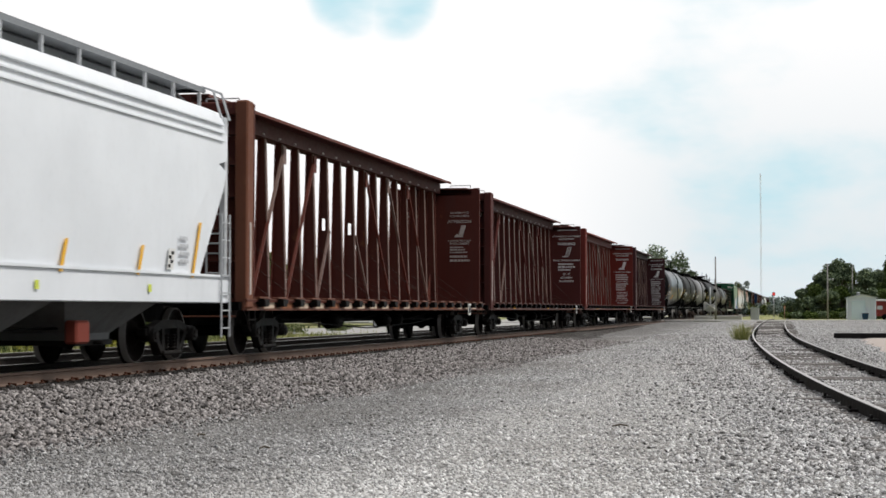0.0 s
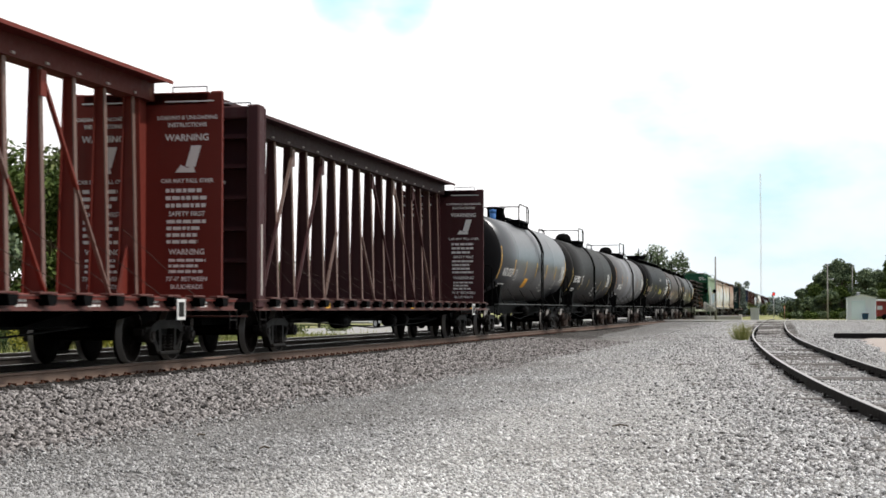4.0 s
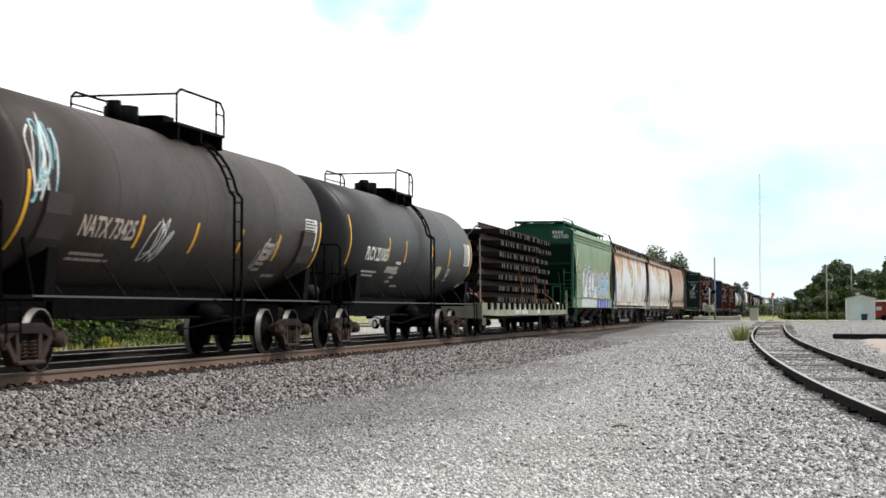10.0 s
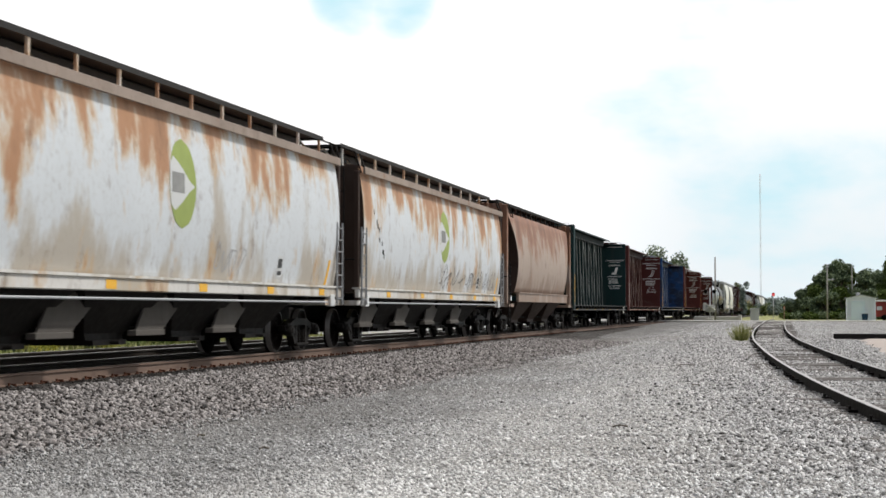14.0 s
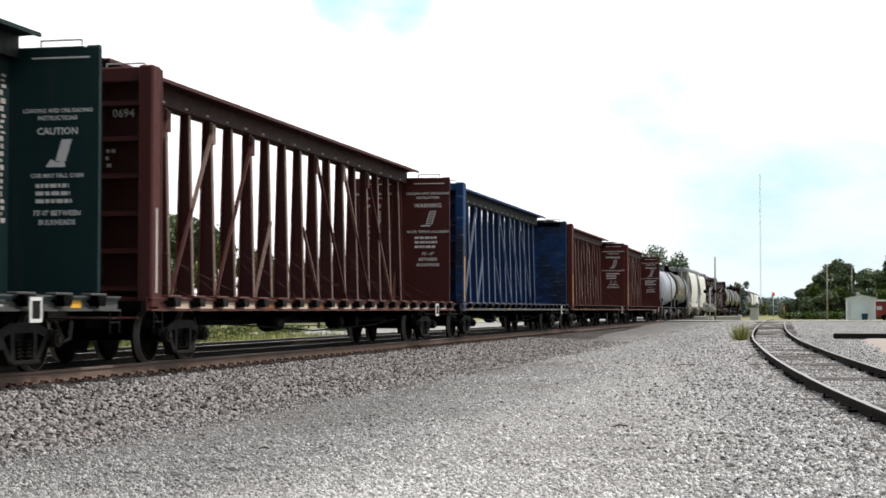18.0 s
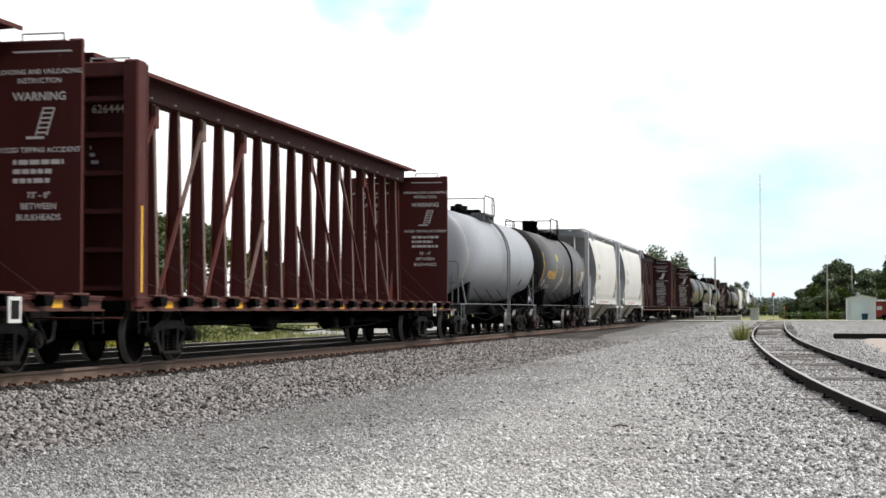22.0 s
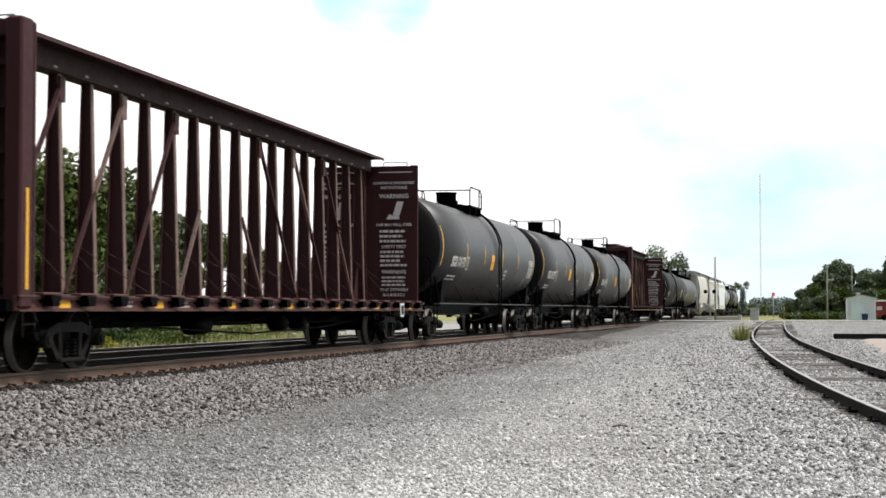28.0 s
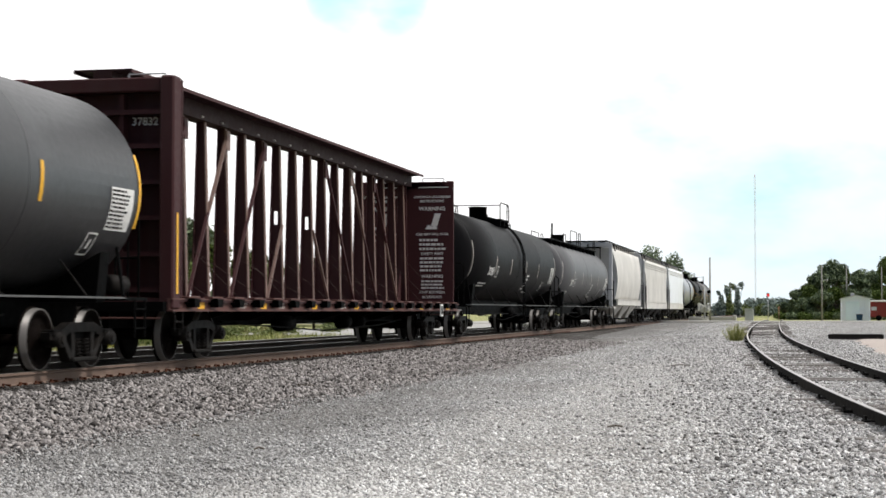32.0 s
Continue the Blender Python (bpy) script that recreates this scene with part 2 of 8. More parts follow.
def leafy(name, lo, hi, dry=None):
    m, nt, b = nodes(name)
    geo = nt.nodes.new("ShaderNodeNewGeometry")
    big = noise_at(nt, 0.35, 3)
    col = mix(nt, lo, hi, geo.outputs["Random Per Island"])
    if dry:
        col = mix(nt, col, dry, ramp(nt, big, 0.5, 0.7))
    nt.links.new(col, b.inputs["Base Color"])
    b.inputs["Specular IOR Level"].default_value = 0.1
    b.inputs["Roughness"].default_value = 0.65
    b.inputs["Transmission Weight"].default_value = 0.0
    b.inputs["Subsurface Weight"].default_value = 0.0
    MATS[name] = m
    return m


def field(name):
    """Rough grass and dry weeds on earth."""
    m, nt, b = nodes(name)
    big, fine = noise_at(nt, 0.25, 5), noise_at(nt, 6.0, 5)
    col = mix(nt, (0.17, 0.20, 0.065), (0.40, 0.37, 0.19), ramp(nt, big, 0.38, 0.62))
    col = mix(nt, col, (0.075, 0.10, 0.028), ramp(nt, fine, 0.5, 0.75))
    nt.links.new(col, b.inputs["Base Color"])
    b.inputs["Specular IOR Level"].default_value = 0.1
    b.inputs["Roughness"].default_value = 0.95
    bump(nt, b, fine, 0.8, 0.08)
    MATS[name] = m
    return m


GRAVEL = gravel("lot_gravel", [(0.20, 0.197, 0.192), (0.66, 0.65, 0.635), (0.84, 0.835, 0.825), (0.40, 0.378, 0.352)], 24.0, 1.0, 0.22, 0.62)
BALLAST = gravel("ballast_stone", [(0.022, 0.020, 0.018), (0.19, 0.176, 0.165), (0.40, 0.38, 0.36), (0.105, 0.09, 0.08)], 13.0, 1.0)
OILED_SHADE = gravel("oiled_shaded_ballast", [(0.03, 0.027, 0.024), (0.07, 0.063, 0.057), (0.13, 0.12, 0.11), (0.04, 0.034, 0.03)], 13.0, 1.0)
STONES_DARK = stone("ballast_lumps", (0.008, 0.0075, 0.007), (0.462, 0.430, 0.411), (0.163, 0.135, 0.120))
STONES_PALE = stone("gravel_chips", (0.05, 0.049, 0.047), (0.93, 0.92, 0.905), (0.42, 0.398, 0.372), 0.58)
FIELD = field("rough_grass")
ASPHALT = plain("worn_asphalt", (0.34, 0.33, 0.31), 0.9, spread=0.2, scale=3.0)
DIRT = plain("reddish_dirt", (0.43, 0.37, 0.33), 0.95, spread=0.25, scale=2.5)
RAIL_RUST = paint("rail_rust", (0.160, 0.110, 0.085), 0.75, (0.06, 0.04, 0.03), 0.4, 0.15)
RAIL_TOP = plain("rail_head_steel", (0.55, 0.53, 0.50), 0.28, 0.9, spread=0.1)
RAIL_OLD = paint("siding_rail_rust", (0.010, 0.0085, 0.0078), 0.75, (0.02, 0.016, 0.014), 0.4, 0.06, fade=0.02, spec=0.06)
HEAD_OLD = plain("siding_head_steel", (0.40, 0.385, 0.37), 0.5, 0.0, spread=0.3, scale=3.0)
STONES_OILED_SHADE = stone("oiled_shaded_lumps", (0.025, 0.022, 0.02), (0.13, 0.12, 0.11), (0.05, 0.04, 0.035))
RAIL_DARK = paint("shaded_grimy_rail", (0.028, 0.022, 0.018), 0.7, (0.02, 0.016, 0.013), 0.4)
WORN_LIT = plain("worn_lit_edge", (0.185, 0.118, 0.098), 0.55, spread=0.3, scale=6)
SPIKE = plain("rusty_spikes", (0.085, 0.030, 0.014), 0.8, spread=0.4)
TIE = paint("old_tie_wood", (0.15, 0.137, 0.127), 0.9, (0.05, 0.04, 0.035), 0.6)
TIE_DARK = paint("creosoted_tie", (0.012, 0.0098, 0.0088), 0.75, (0.012, 0.010, 0.0085), 0.5, fade=0.03)
TIE_END = plain("sunlit_tie_end", (0.085, 0.074, 0.068), 0.85, spread=0.55, scale=5)
RAIL_PANEL = paint("old_panel_rail", (0.038, 0.020, 0.014), 0.75, (0.02, 0.015, 0.012), 0.5, 0.15)
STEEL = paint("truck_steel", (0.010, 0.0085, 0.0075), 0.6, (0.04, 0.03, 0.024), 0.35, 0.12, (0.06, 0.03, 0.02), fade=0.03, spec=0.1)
STEEL_BROWN = paint("truck_steel_rusty", (0.045, 0.029, 0.023), 0.65, (0.03, 0.022, 0.018), 0.5, 0.18, (0.13, 0.055, 0.03), spec=0.1)
STEEL_GREY = paint("truck_steel_dusty", (0.060, 0.052, 0.048), 0.65, (0.03, 0.024, 0.02), 0.5, 0.12, (0.10, 0.05, 0.03), spec=0.1)
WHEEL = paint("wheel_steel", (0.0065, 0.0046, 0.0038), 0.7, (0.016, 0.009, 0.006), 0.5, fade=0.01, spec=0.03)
TREAD = plain("wheel_tread", (0.16, 0.15, 0.14), 0.45, 0.3)
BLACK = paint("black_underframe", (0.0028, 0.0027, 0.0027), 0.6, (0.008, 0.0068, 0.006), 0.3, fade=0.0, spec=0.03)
WHITE = plain("white_marking", (0.74, 0.73, 0.70), 0.6, spread=0.12)
FADED = plain("faded_marking", (0.50, 0.46, 0.42), 0.7, spread=0.25)
YELLOW = plain("yellow_reflector", (0.80, 0.43, 0.03), 0.45, spread=0.1)
ORANGE = plain("orange_placard", (0.86, 0.40, 0.02), 0.5, spread=0.08)
EDGE = plain("walk_edge_grey", (0.10, 0.10, 0.098), 0.55, spread=0.4, scale=3.0)
GREYPLATE = plain("data_plate_grey", (0.45, 0.46, 0.47), 0.6)
CHAIN = plain("galvanised_chain", (0.13, 0.11, 0.095), 0.6, 0.3)
CHAIN_RUST = plain("rusty_chain", (0.24, 0.095, 0.04), 0.8)
CONCRETE = plain("concrete", (0.46, 0.45, 0.43), 0.85, spread=0.15, scale=4)
BARK = paint("bark", (0.10, 0.08, 0.06), 0.9, (0.03, 0.025, 0.02), 0.6)
POLEWOOD = paint("pole_wood", (0.27, 0.26, 0.245), 0.85, (0.07, 0.06, 0.05), 0.5)
STONES_MIXED = stone("siding_stones", (0.025, 0.024, 0.023), (0.74, 0.725, 0.71), (0.30, 0.275, 0.25))
LEAF_A = leafy("leaves_mid", (0.035, 0.062, 0.012), (0.125, 0.165, 0.045))
LEAF_B = leafy("leaves_dark", (0.018, 0.034, 0.012), (0.060, 0.085, 0.032))
LEAF_C = leafy("leaves_pale", (0.06, 0.09, 0.03), (0.20, 0.22, 0.09))
LEAF_D = leafy("weeds", (0.075, 0.105, 0.03), (0.26, 0.27, 0.10), (0.36, 0.31, 0.16))
LEAF_W = leafy("weed_blades", (0.20, 0.23, 0.07), (0.46, 0.44, 0.20))
# Distance haze is put into this leaf colour: greyer and paler.
LEAF_H = leafy("leaves_hazy", (0.13, 0.17, 0.15), (0.22, 0.26, 0.23))
BLOSSOM = leafy("yellow_flowers", (0.14, 0.17, 0.04), (0.52, 0.46, 0.08))
SILLPLATE = paint("cream_sill_plate", (0.56, 0.45, 0.34), 0.65, (0.25, 0.12, 0.06), 0.6, 0.3, (0.30, 0.13, 0.06))
ORANGE_RUST = paint("orange_rust", (0.24, 0.095, 0.045), 0.75, (0.10, 0.05, 0.03), 0.5, 0.2)
LEAF_G = leafy("grass_blades", (0.16, 0.20, 0.06), (0.34, 0.35, 0.13), (0.44, 0.39, 0.21))
# Some haze of the air before the wood is mixed into this green.
LEAF_R = leafy("leaves_hazed_green", (0.075, 0.108, 0.066), (0.20, 0.245, 0.135))
# Dark green that holds the shade of the hopper's end recess.
SLOPE_SHADE = paint("shaded_slope_sheet", (0.015, 0.042, 0.028), 0.8, (0.012, 0.016, 0.012), 0.5, 0.05, fade=0.03, spec=0.06)
WORN_POST = paint("worn_brown_post", (0.15, 0.055, 0.030), 0.65, (0.06, 0.03, 0.02), 0.5, 0.2, (0.22, 0.10, 0.05))

# ---- mesh building ----


class Geo:
    """Collects corners and faces of one mesh."""

    def __init__(self):
        self.v, self.f, self.s = [], [], []

    def add(self, verts, faces, smooth=False):
        n = len(self.v)
        self.v += [tuple(p) for p in verts]
        self.f += [tuple(i + n for i in q) for q in faces]
        self.s += [smooth] * len(faces)
        return self

    def box(self, x0, x1, y0, y1, z0, z1, bev=0.0):
        if bev <= 0:
            v = [(x, y, z) for x in (x0, x1) for y in (y0, y1) for z in (z0, z1)]
            return self.add(v, [(0, 1, 3, 2), (4, 6, 7, 5), (0, 4, 5, 1), (2, 3, 7, 6), (0, 2, 6, 4), (1, 5, 7, 3)])
        b = bev
        ring = lambda e, z: [(x0 + e, y0 + b, z), (x0 + b, y0 + e, z), (x1 - b, y0 + e, z), (x1 - e, y0 + b, z), (x1 - e, y1 - b, z), (x1 - b, y1 - e, z), (x0 + b, y1 - e, z), (x0 + e, y1 - b, z)]
        return self.loft([ring(b, z0), ring(0, z0 + b), ring(0, z1 - b), ring(b, z1)], False)

    def loft(self, rings, smooth=True, caps=True):
        n, k = len(rings[0]), len(rings)
        v = [p for r in rings for p in r]
        f = [(i * n + j, i * n + (j + 1) % n, (i + 1) * n + (j + 1) % n, (i + 1) * n + j) for i in range(k - 1) for j in range(n)]
        self.add(v, f, smooth)
        if caps:
            m = len(self.v) - len(v)
            self.f += [tuple(m + j for j in reversed(range(n))), tuple(m + (k - 1) * n + j for j in range(n))]
            self.s += [False, False]
        return self

    def rod(self, a, b, r, n=6, r1=None):
        a, b = Vector(a), Vector(b)
        q = (b - a).to_track_quat("Z", "Y")
        ring = lambda c, rr: [c + q @ Vector((math.cos(t) * rr, math.sin(t) * rr, 0)) for t in (2 * math.pi * j / n for j in range(n))]
        return self.loft([ring(a, r), ring(b, r if r1 is None else r1)], n > 6)

    def pipe(self, pts, r, n=6):
        for a, b in zip(pts, pts[1:]):
            self.rod(a, b, r, n)
        return self

    def bar(self, a, b, w, d, up=(0, 0, 1)):
        """A flat bar from a to b: w wide along up x way, d deep."""
        a, b = Vector(a), Vector(b)
        way = (b - a).normalized()
        side = way.cross(Vector(up)).normalized() * w / 2
        nor = side.cross(way).normalized() * d / 2
        ring = lambda c: [c - side - nor, c + side - nor, c + side + nor, c - side + nor]
        return self.loft([ring(a), ring(b)], False)

    def prism(self, pts, axis, lo, hi):
        """A polygon, given in the two other axes, drawn out along the axis."""
        put = {"x": lambda p, c: (c, p[0], p[1]), "y": lambda p, c: (p[0], c, p[1]), "z": lambda p, c: (p[0], p[1], c)}[axis]
        return self.loft([[put(p, lo) for p in pts], [put(p, hi) for p in pts]], False)

    def lathe(self, prof, axis="y", n=24, centre=(0, 0, 0), smooth=True):
        """prof: (place along the axis, radius)."""
        cx, cy, cz = centre
        def ring(c, r):
            o = []
            for j in range(n):
                t = 2 * math.pi * j / n
                a, b = math.cos(t) * r, math.sin(t) * r
                o.append({"y": (cx + a, cy + c, cz + b), "x": (cx + c, cy + a, cz + b), "z": (cx + a, cy + b, cz + c)}[axis])
            return o
        return self.loft([ring(c, max(r, 1e-4)) for c, r in prof], smooth, True)

    def mesh(self, name, mat):
        me = bpy.data.meshes.new(name)
        me.from_pydata(self.v, [], self.f)
        bm = bmesh.new()
        bm.from_mesh(me)
        bmesh.ops.recalc_face_normals(bm, faces=bm.faces)
        bm.to_mesh(me)
        bm.free()
        me.polygons.foreach_set("use_smooth", self.s)
        for m in mat if isinstance(mat, (list, tuple)) else [mat]:
            me.materials.append(m)
        me.update()
        return me


CACHE = {}


def part(name, geo, mat, parent=None, label="", at=None, key=None):
    """One mesh object, under a thing or a part. key: alike pieces share one mesh."""
    if key is not None:
        if key not in CACHE:
            CACHE[key] = (geo() if callable(geo) else geo).mesh(name, mat)
        me = CACHE[key]
    else:
        me = (geo() if callable(geo) else geo).mesh(name, mat)
    ob = new(name, me)
    if parent is not None:
        ob.parent = parent
    if at is not None:
        ob.matrix_basis = at if isinstance(at, Matrix) else Matrix.Translation(at)
    if label:
        ob["label"] = label
    return ob


def thing(name, label, category, group="", at=(0, 0, 0), kind=""):
    ob = new(name)
    ob.empty_display_size = 0.3
    ob.matrix_basis = at if isinstance(at, Matrix) else Matrix.Translation(at)
    return tagged(ob, label, category, group, kind)


def letters(text, size, align="CENTER", cuts=0):
    """Flat letters as (corners, faces) in a plane, u to the right and v up."""
    k = (text, size, align, cuts)
    if k not in CACHE:
        cu = bpy.data.curves.new("letters", "FONT")
        cu.body, cu.size, cu.align_x, cu.align_y, cu.resolution_u = text, size, align, "CENTER", 2
        cu.offset = size * 0.022
        ob = bpy.data.objects.new("letters", cu)
        me = bpy.data.meshes.new_from_object(ob)
        if cuts:
            bm = bmesh.new()
            bm.from_mesh(me)
            for i in range(cuts):
                h = size * 0.8 * ((i + 0.5) / cuts - 0.5)
                bmesh.ops.bisect_plane(bm, geom=bm.verts[:] + bm.edges[:] + bm.faces[:], plane_co=(0, h, 0), plane_no=(0, 1, 0))
            bm.to_mesh(me)
            bm.free()
        CACHE[k] = ([tuple(v.co[:2]) for v in me.vertices], [tuple(p.vertices) for p in me.polygons])
        bpy.data.objects.remove(ob)
        bpy.data.meshes.remove(me)
        bpy.data.curves.remove(cu)
    return CACHE[k]


def stamp(geo, flat, put):
    """Lays flat shapes onto a surface: put(u, v) gives the place."""
    v, f = flat
    return geo.add([put(a, b) for a, b in v], f)


def rect(u0, u1, v0, v1, nv=1):
    v = [(u, v0 + (v1 - v0) * i / nv) for i in range(nv + 1) for u in (u0, u1)]
    return v, [(2 * i, 2 * i + 1, 2 * i + 3, 2 * i + 2) for i in range(nv)]


def cells(pts, per, tris):
    """A mesh made of many alike little bodies: pts (n, per, 3), faces as corner triples of one body."""
    n = len(pts)
    idx = (np.arange(n)[:, None, None] * per + np.asarray(tris)[None]).reshape(-1)
    me = bpy.data.meshes.new("cells")
    me.vertices.add(n * per)
    me.vertices.foreach_set("co", np.ascontiguousarray(pts, dtype=np.float32).reshape(-1))
    k = len(tris[0])
    me.loops.add(len(idx))
    me.loops.foreach_set("vertex_index", idx.astype(np.int32))
    me.polygons.add(len(idx) // k)
    me.polygons.foreach_set("loop_start", np.arange(0, len(idx), k, dtype=np.int32))
    me.polygons.foreach_set("loop_total", np.full(len(idx) // k, k, dtype=np.int32))
    me.update(calc_edges=True)
    return me


OCTA = np.array([(1, 0, 0), (-1, 0, 0), (0, 1, 0), (0, -1, 0), (0, 0, 1), (0, 0, -1)], float)
OCTA_F = [(0, 2, 4), (2, 1, 4), (1, 3, 4), (3, 0, 4), (2, 0, 5), (1, 2, 5), (3, 1, 5), (0, 3, 5)]


def lumps(name, centres, sizes, mat, seed, label, parent=None):
    """Broken stones scattered as one body of stuff."""
    rg = np.random.default_rng(seed)
    n = len(centres)
    p = OCTA[None] * (0.6 + 0.6 * rg.random((n, 6, 1))) + rg.normal(0, 0.16, (n, 6, 3))
    p *= np.array([1, 1, 0.75]) * (0.75 + 0.5 * rg.random((n, 1, 3)))
    a = rg.random(n) * 6.283
    c, s = np.cos(a), np.sin(a)
    t = rg.normal(0, 0.5, n)
    ct, st = np.cos(t), np.sin(t)
    x, y, z = p[..., 0], p[..., 1], p[..., 2]
    y, z = y * ct[:, None] - z * st[:, None], y * st[:, None] + z * ct[:, None]
    x, y = x * c[:, None] - y * s[:, None], x * s[:, None] + y * c[:, None]
    pts = np.stack([x, y, z], -1) * sizes[:, None, None] + centres[:, None]
    me = cells(pts, 6, OCTA_F)
    me.materials.append(mat)
    ob = new(name, me)
    if parent is not None:
        ob.parent = parent
    return tagged(ob, label, "stones" if parent is None else "", kind="stuff")


def leaves(n, blobs, size, seed, flat=0.0):
    """n leaf sprays in the given blobs (x, y, z, rx, ry, rz), denser towards the outside."""
    rg = np.random.default_rng(seed)
    blobs = np.asarray(blobs, float)
    w = blobs[:, 3] * blobs[:, 4] * blobs[:, 5]
    pick = rg.choice(len(blobs), n, p=w / w.sum())
    d = rg.normal(0, 1, (n, 3))
    d /= np.linalg.norm(d, axis=1)[:, None]
    r = rg.random(n) ** 0.45
    c = blobs[pick, :3] + d * r[:, None] * blobs[pick, 3:] + rg.normal(0, 0.06, (n, 3)) * blobs[pick, 3:]
    u = rg.normal(0, 1, (n, 3))
    u /= np.linalg.norm(u, axis=1)[:, None]
    v = np.cross(u, rg.normal(0, 1, (n, 3)))
    v /= np.linalg.norm(v, axis=1)[:, None]
    sz = size * (0.55 + 0.9 * rg.random(n))[:, None]
    u, v = u * sz, v * sz * 0.55
    return np.stack([c - u, c + v * 0.9 - u * 0.1, c + u, c - v], 1)


def leaf_mesh(pts, mat):
    me = cells(pts, 4, [(0, 1, 2, 3)])
    me.materials.append(mat)
    return me

# ---- the ground, the tracks and the crossing ----
TX = -11.45            # middle of the near main track
TX2 = -15.75           # middle of the far main track
SIDING = [(-20, 6.6), (5, 2.9), (16.8, 1.56), (22, 1.12), (28, 0.69), (36, 0.2), (45.3, -0.25), (60, -0.88), (72, -1.2), (85, -1.42), (110, -1.7), (139, -1.86), (170, -1.9), (260, -2.0)]


def lerp_rows(t, rows):
    for (a, va), (b, vb) in zip(rows, rows[1:]):
        if t <= b:
            k = max(0.0, (t - a) / (b - a))
            return va + (vb - va) * k
    return rows[-1][1]


def smooth_rows(t, rows, w=4.0):
    return sum(lerp_rows(t + d, rows) for d in (-w, -w / 2, 0, w / 2, w)) / 5


def lot_z(y):
    return lerp_rows(y, [(-50, -0.29), (55, -0.29), (90, -0.2), (128, -0.03), (150, -0.03), (175, -0.12), (400, -0.2)])


def ground_z(x, y):
    """Height of the bare earth, which the gravel, ballast and road lie upon."""
    base = lot_z(y) - 0.10
    if x < -6.5:
        base = lerp_rows(-x, [(6.5, base), (9.0, -0.40), (18.0, -0.42), (19.5, -0.50), (30, -0.55), (60, -0.4)])
    if y > 128 and -30 < x:
        base = min(base, -0.14)
    return base


def sheet(xs, ys, zf):
    v = [(x, y, zf(x, y)) for y in ys for x in xs]
    n = len(xs)
    f = [(j * n + i, j * n + i + 1, (j + 1) * n + i + 1, (j + 1) * n + i) for j in range(len(ys) - 1) for i in range(n - 1)]
    g = Geo()
    g.add(v, f, True)
    return g


def span(a, b, step):
    n = max(1, round((b - a) / step))
    return [a + (b - a) * i / n for i in range(n + 1)]


def wobble(x, y, k, s):
    return k * noise.noise(Vector((x * s, y * s, 3.3)))


def build_ground():
    xs = [-4000, -1200, -400, -150, -90] + span(-60, 20, 2.0) + [30, 50, 90, 200, 500, 1500, 4000]
    ys = [-60, -30] + span(-10, 200, 5.0) + [240, 300, 400, 600, 1000, 2000, 4500]
    tagged(part("ground", sheet(xs, ys, ground_z), FIELD), "rough green and straw-coloured grass on earth reaching the horizon", "ground", kind="structure")
    # gravel lot between the main line and the siding
    xs = [-10.2, -9.5, -8.5, -7.6, -6.9, -6.2] + span(-5.8, 5.6, 0.3) + [7, 9, 12, 16, 22, 30, 45]
    ys = span(-25, 8, 3) + span(8.5, 46, 0.4) + span(47, 133.5, 1.5)
    lot = sheet(xs, ys, lambda x, y: lot_z(y) + (wobble(x, y, 0.035, 0.45) + wobble(x, y, 0.012, 1.9) if x > -5.9 else -0.06))
    lot = tagged(part("gravel_lot", lot, GRAVEL), "grey crushed-gravel yard beside the railway", "gravel", kind="structure")
    # ballast under both main tracks
    prof = [(-19.6, -0.52), (-18.2, -0.24), (-17.6, -0.20), (-14.0, -0.20), (-13.6, -0.24), (-13.2, -0.20), (-10.0, -0.19), (-9.6, -0.20), (-8.6, -0.235), (-7.2, -0.29), (-6.2, -0.325), (-5.5, -0.36)]
    ys = span(-25, 10, 3.5) + span(11, 60, 0.5) + span(62, 134, 2) + [134.6] + span(146, 320, 12) + [500, 900, 2500]
    g = Geo()
    n = len(prof)
    v = []
    for y in ys:
        for i, (x, z) in enumerate(prof):
            edge = i in (0, n - 1)
            foot = lerp_rows(y, [(10, 0.0), (24, 0.55), (38, 0.75), (60, 0.0), (300, 0.0)]) if i >= n - 3 else 0
            k = lerp_rows(y, [(10, 1.0), (45, 1.0), (60, 0.62), (75, 0.28), (90, 0.18), (140, 0.15)]) if i >= n - 4 else 1.0
            v.append((-9.6 + (x + 9.6) * k + foot + (wobble(x, y, 0.25, 0.5) if i >= n - 4 else 0), y, z + (0 if edge else wobble(x * 2, y, 0.03, 1.1))))
    g.add(v, [(j * n + i, j * n + i + 1, (j + 1) * n + i + 1, (j + 1) * n + i) for j in range(len(ys) - 1) for i in range(n - 1)], True)
    bed = tagged(part("ballast_bed", g, BALLAST), "dark grey crushed-stone ballast under the main tracks", "ballast", kind="structure")
    # reddish dirt beyond the siding, pale road behind the tracks, crossing road
    tagged(part("dirt_patch", sheet(span(1.9, 14, 0.7), span(36, 65, 1.2), lambda x, y: lot_z(y) + 0.055 + wobble(x, y, 0.03, 0.5) - (0.12 if x < 2.2 or y < 36.5 else 0)), DIRT), "bare reddish-tan dirt beside the siding", "dirt", kind="structure")
    tagged(part("gravel_road", sheet([-31, -26, -20.6], span(80, 330, 8), lambda x, y: -0.40 + (0.05 if y < 128 else 0.2)), ASPHALT), "pale gravel road beyond the main tracks", "road", kind="structure")
    road = Geo()
    road.prism([(-60, -0.16), (-19, -0.16), (-17.5, -0.02), (-16.6, -0.02), (-16.6, -0.3), (-60, -0.3)], "y", 134.5, 145.5)
    for a, b in ((-16.38, -15.12), (-14.88, -12.3), (-12.05, -10.85), (-10.62, -2.72), (-2.45, -1.28), (-1.02, 60)):
        road.box(a, b, 134.5, 145.5, -0.3, -0.005)
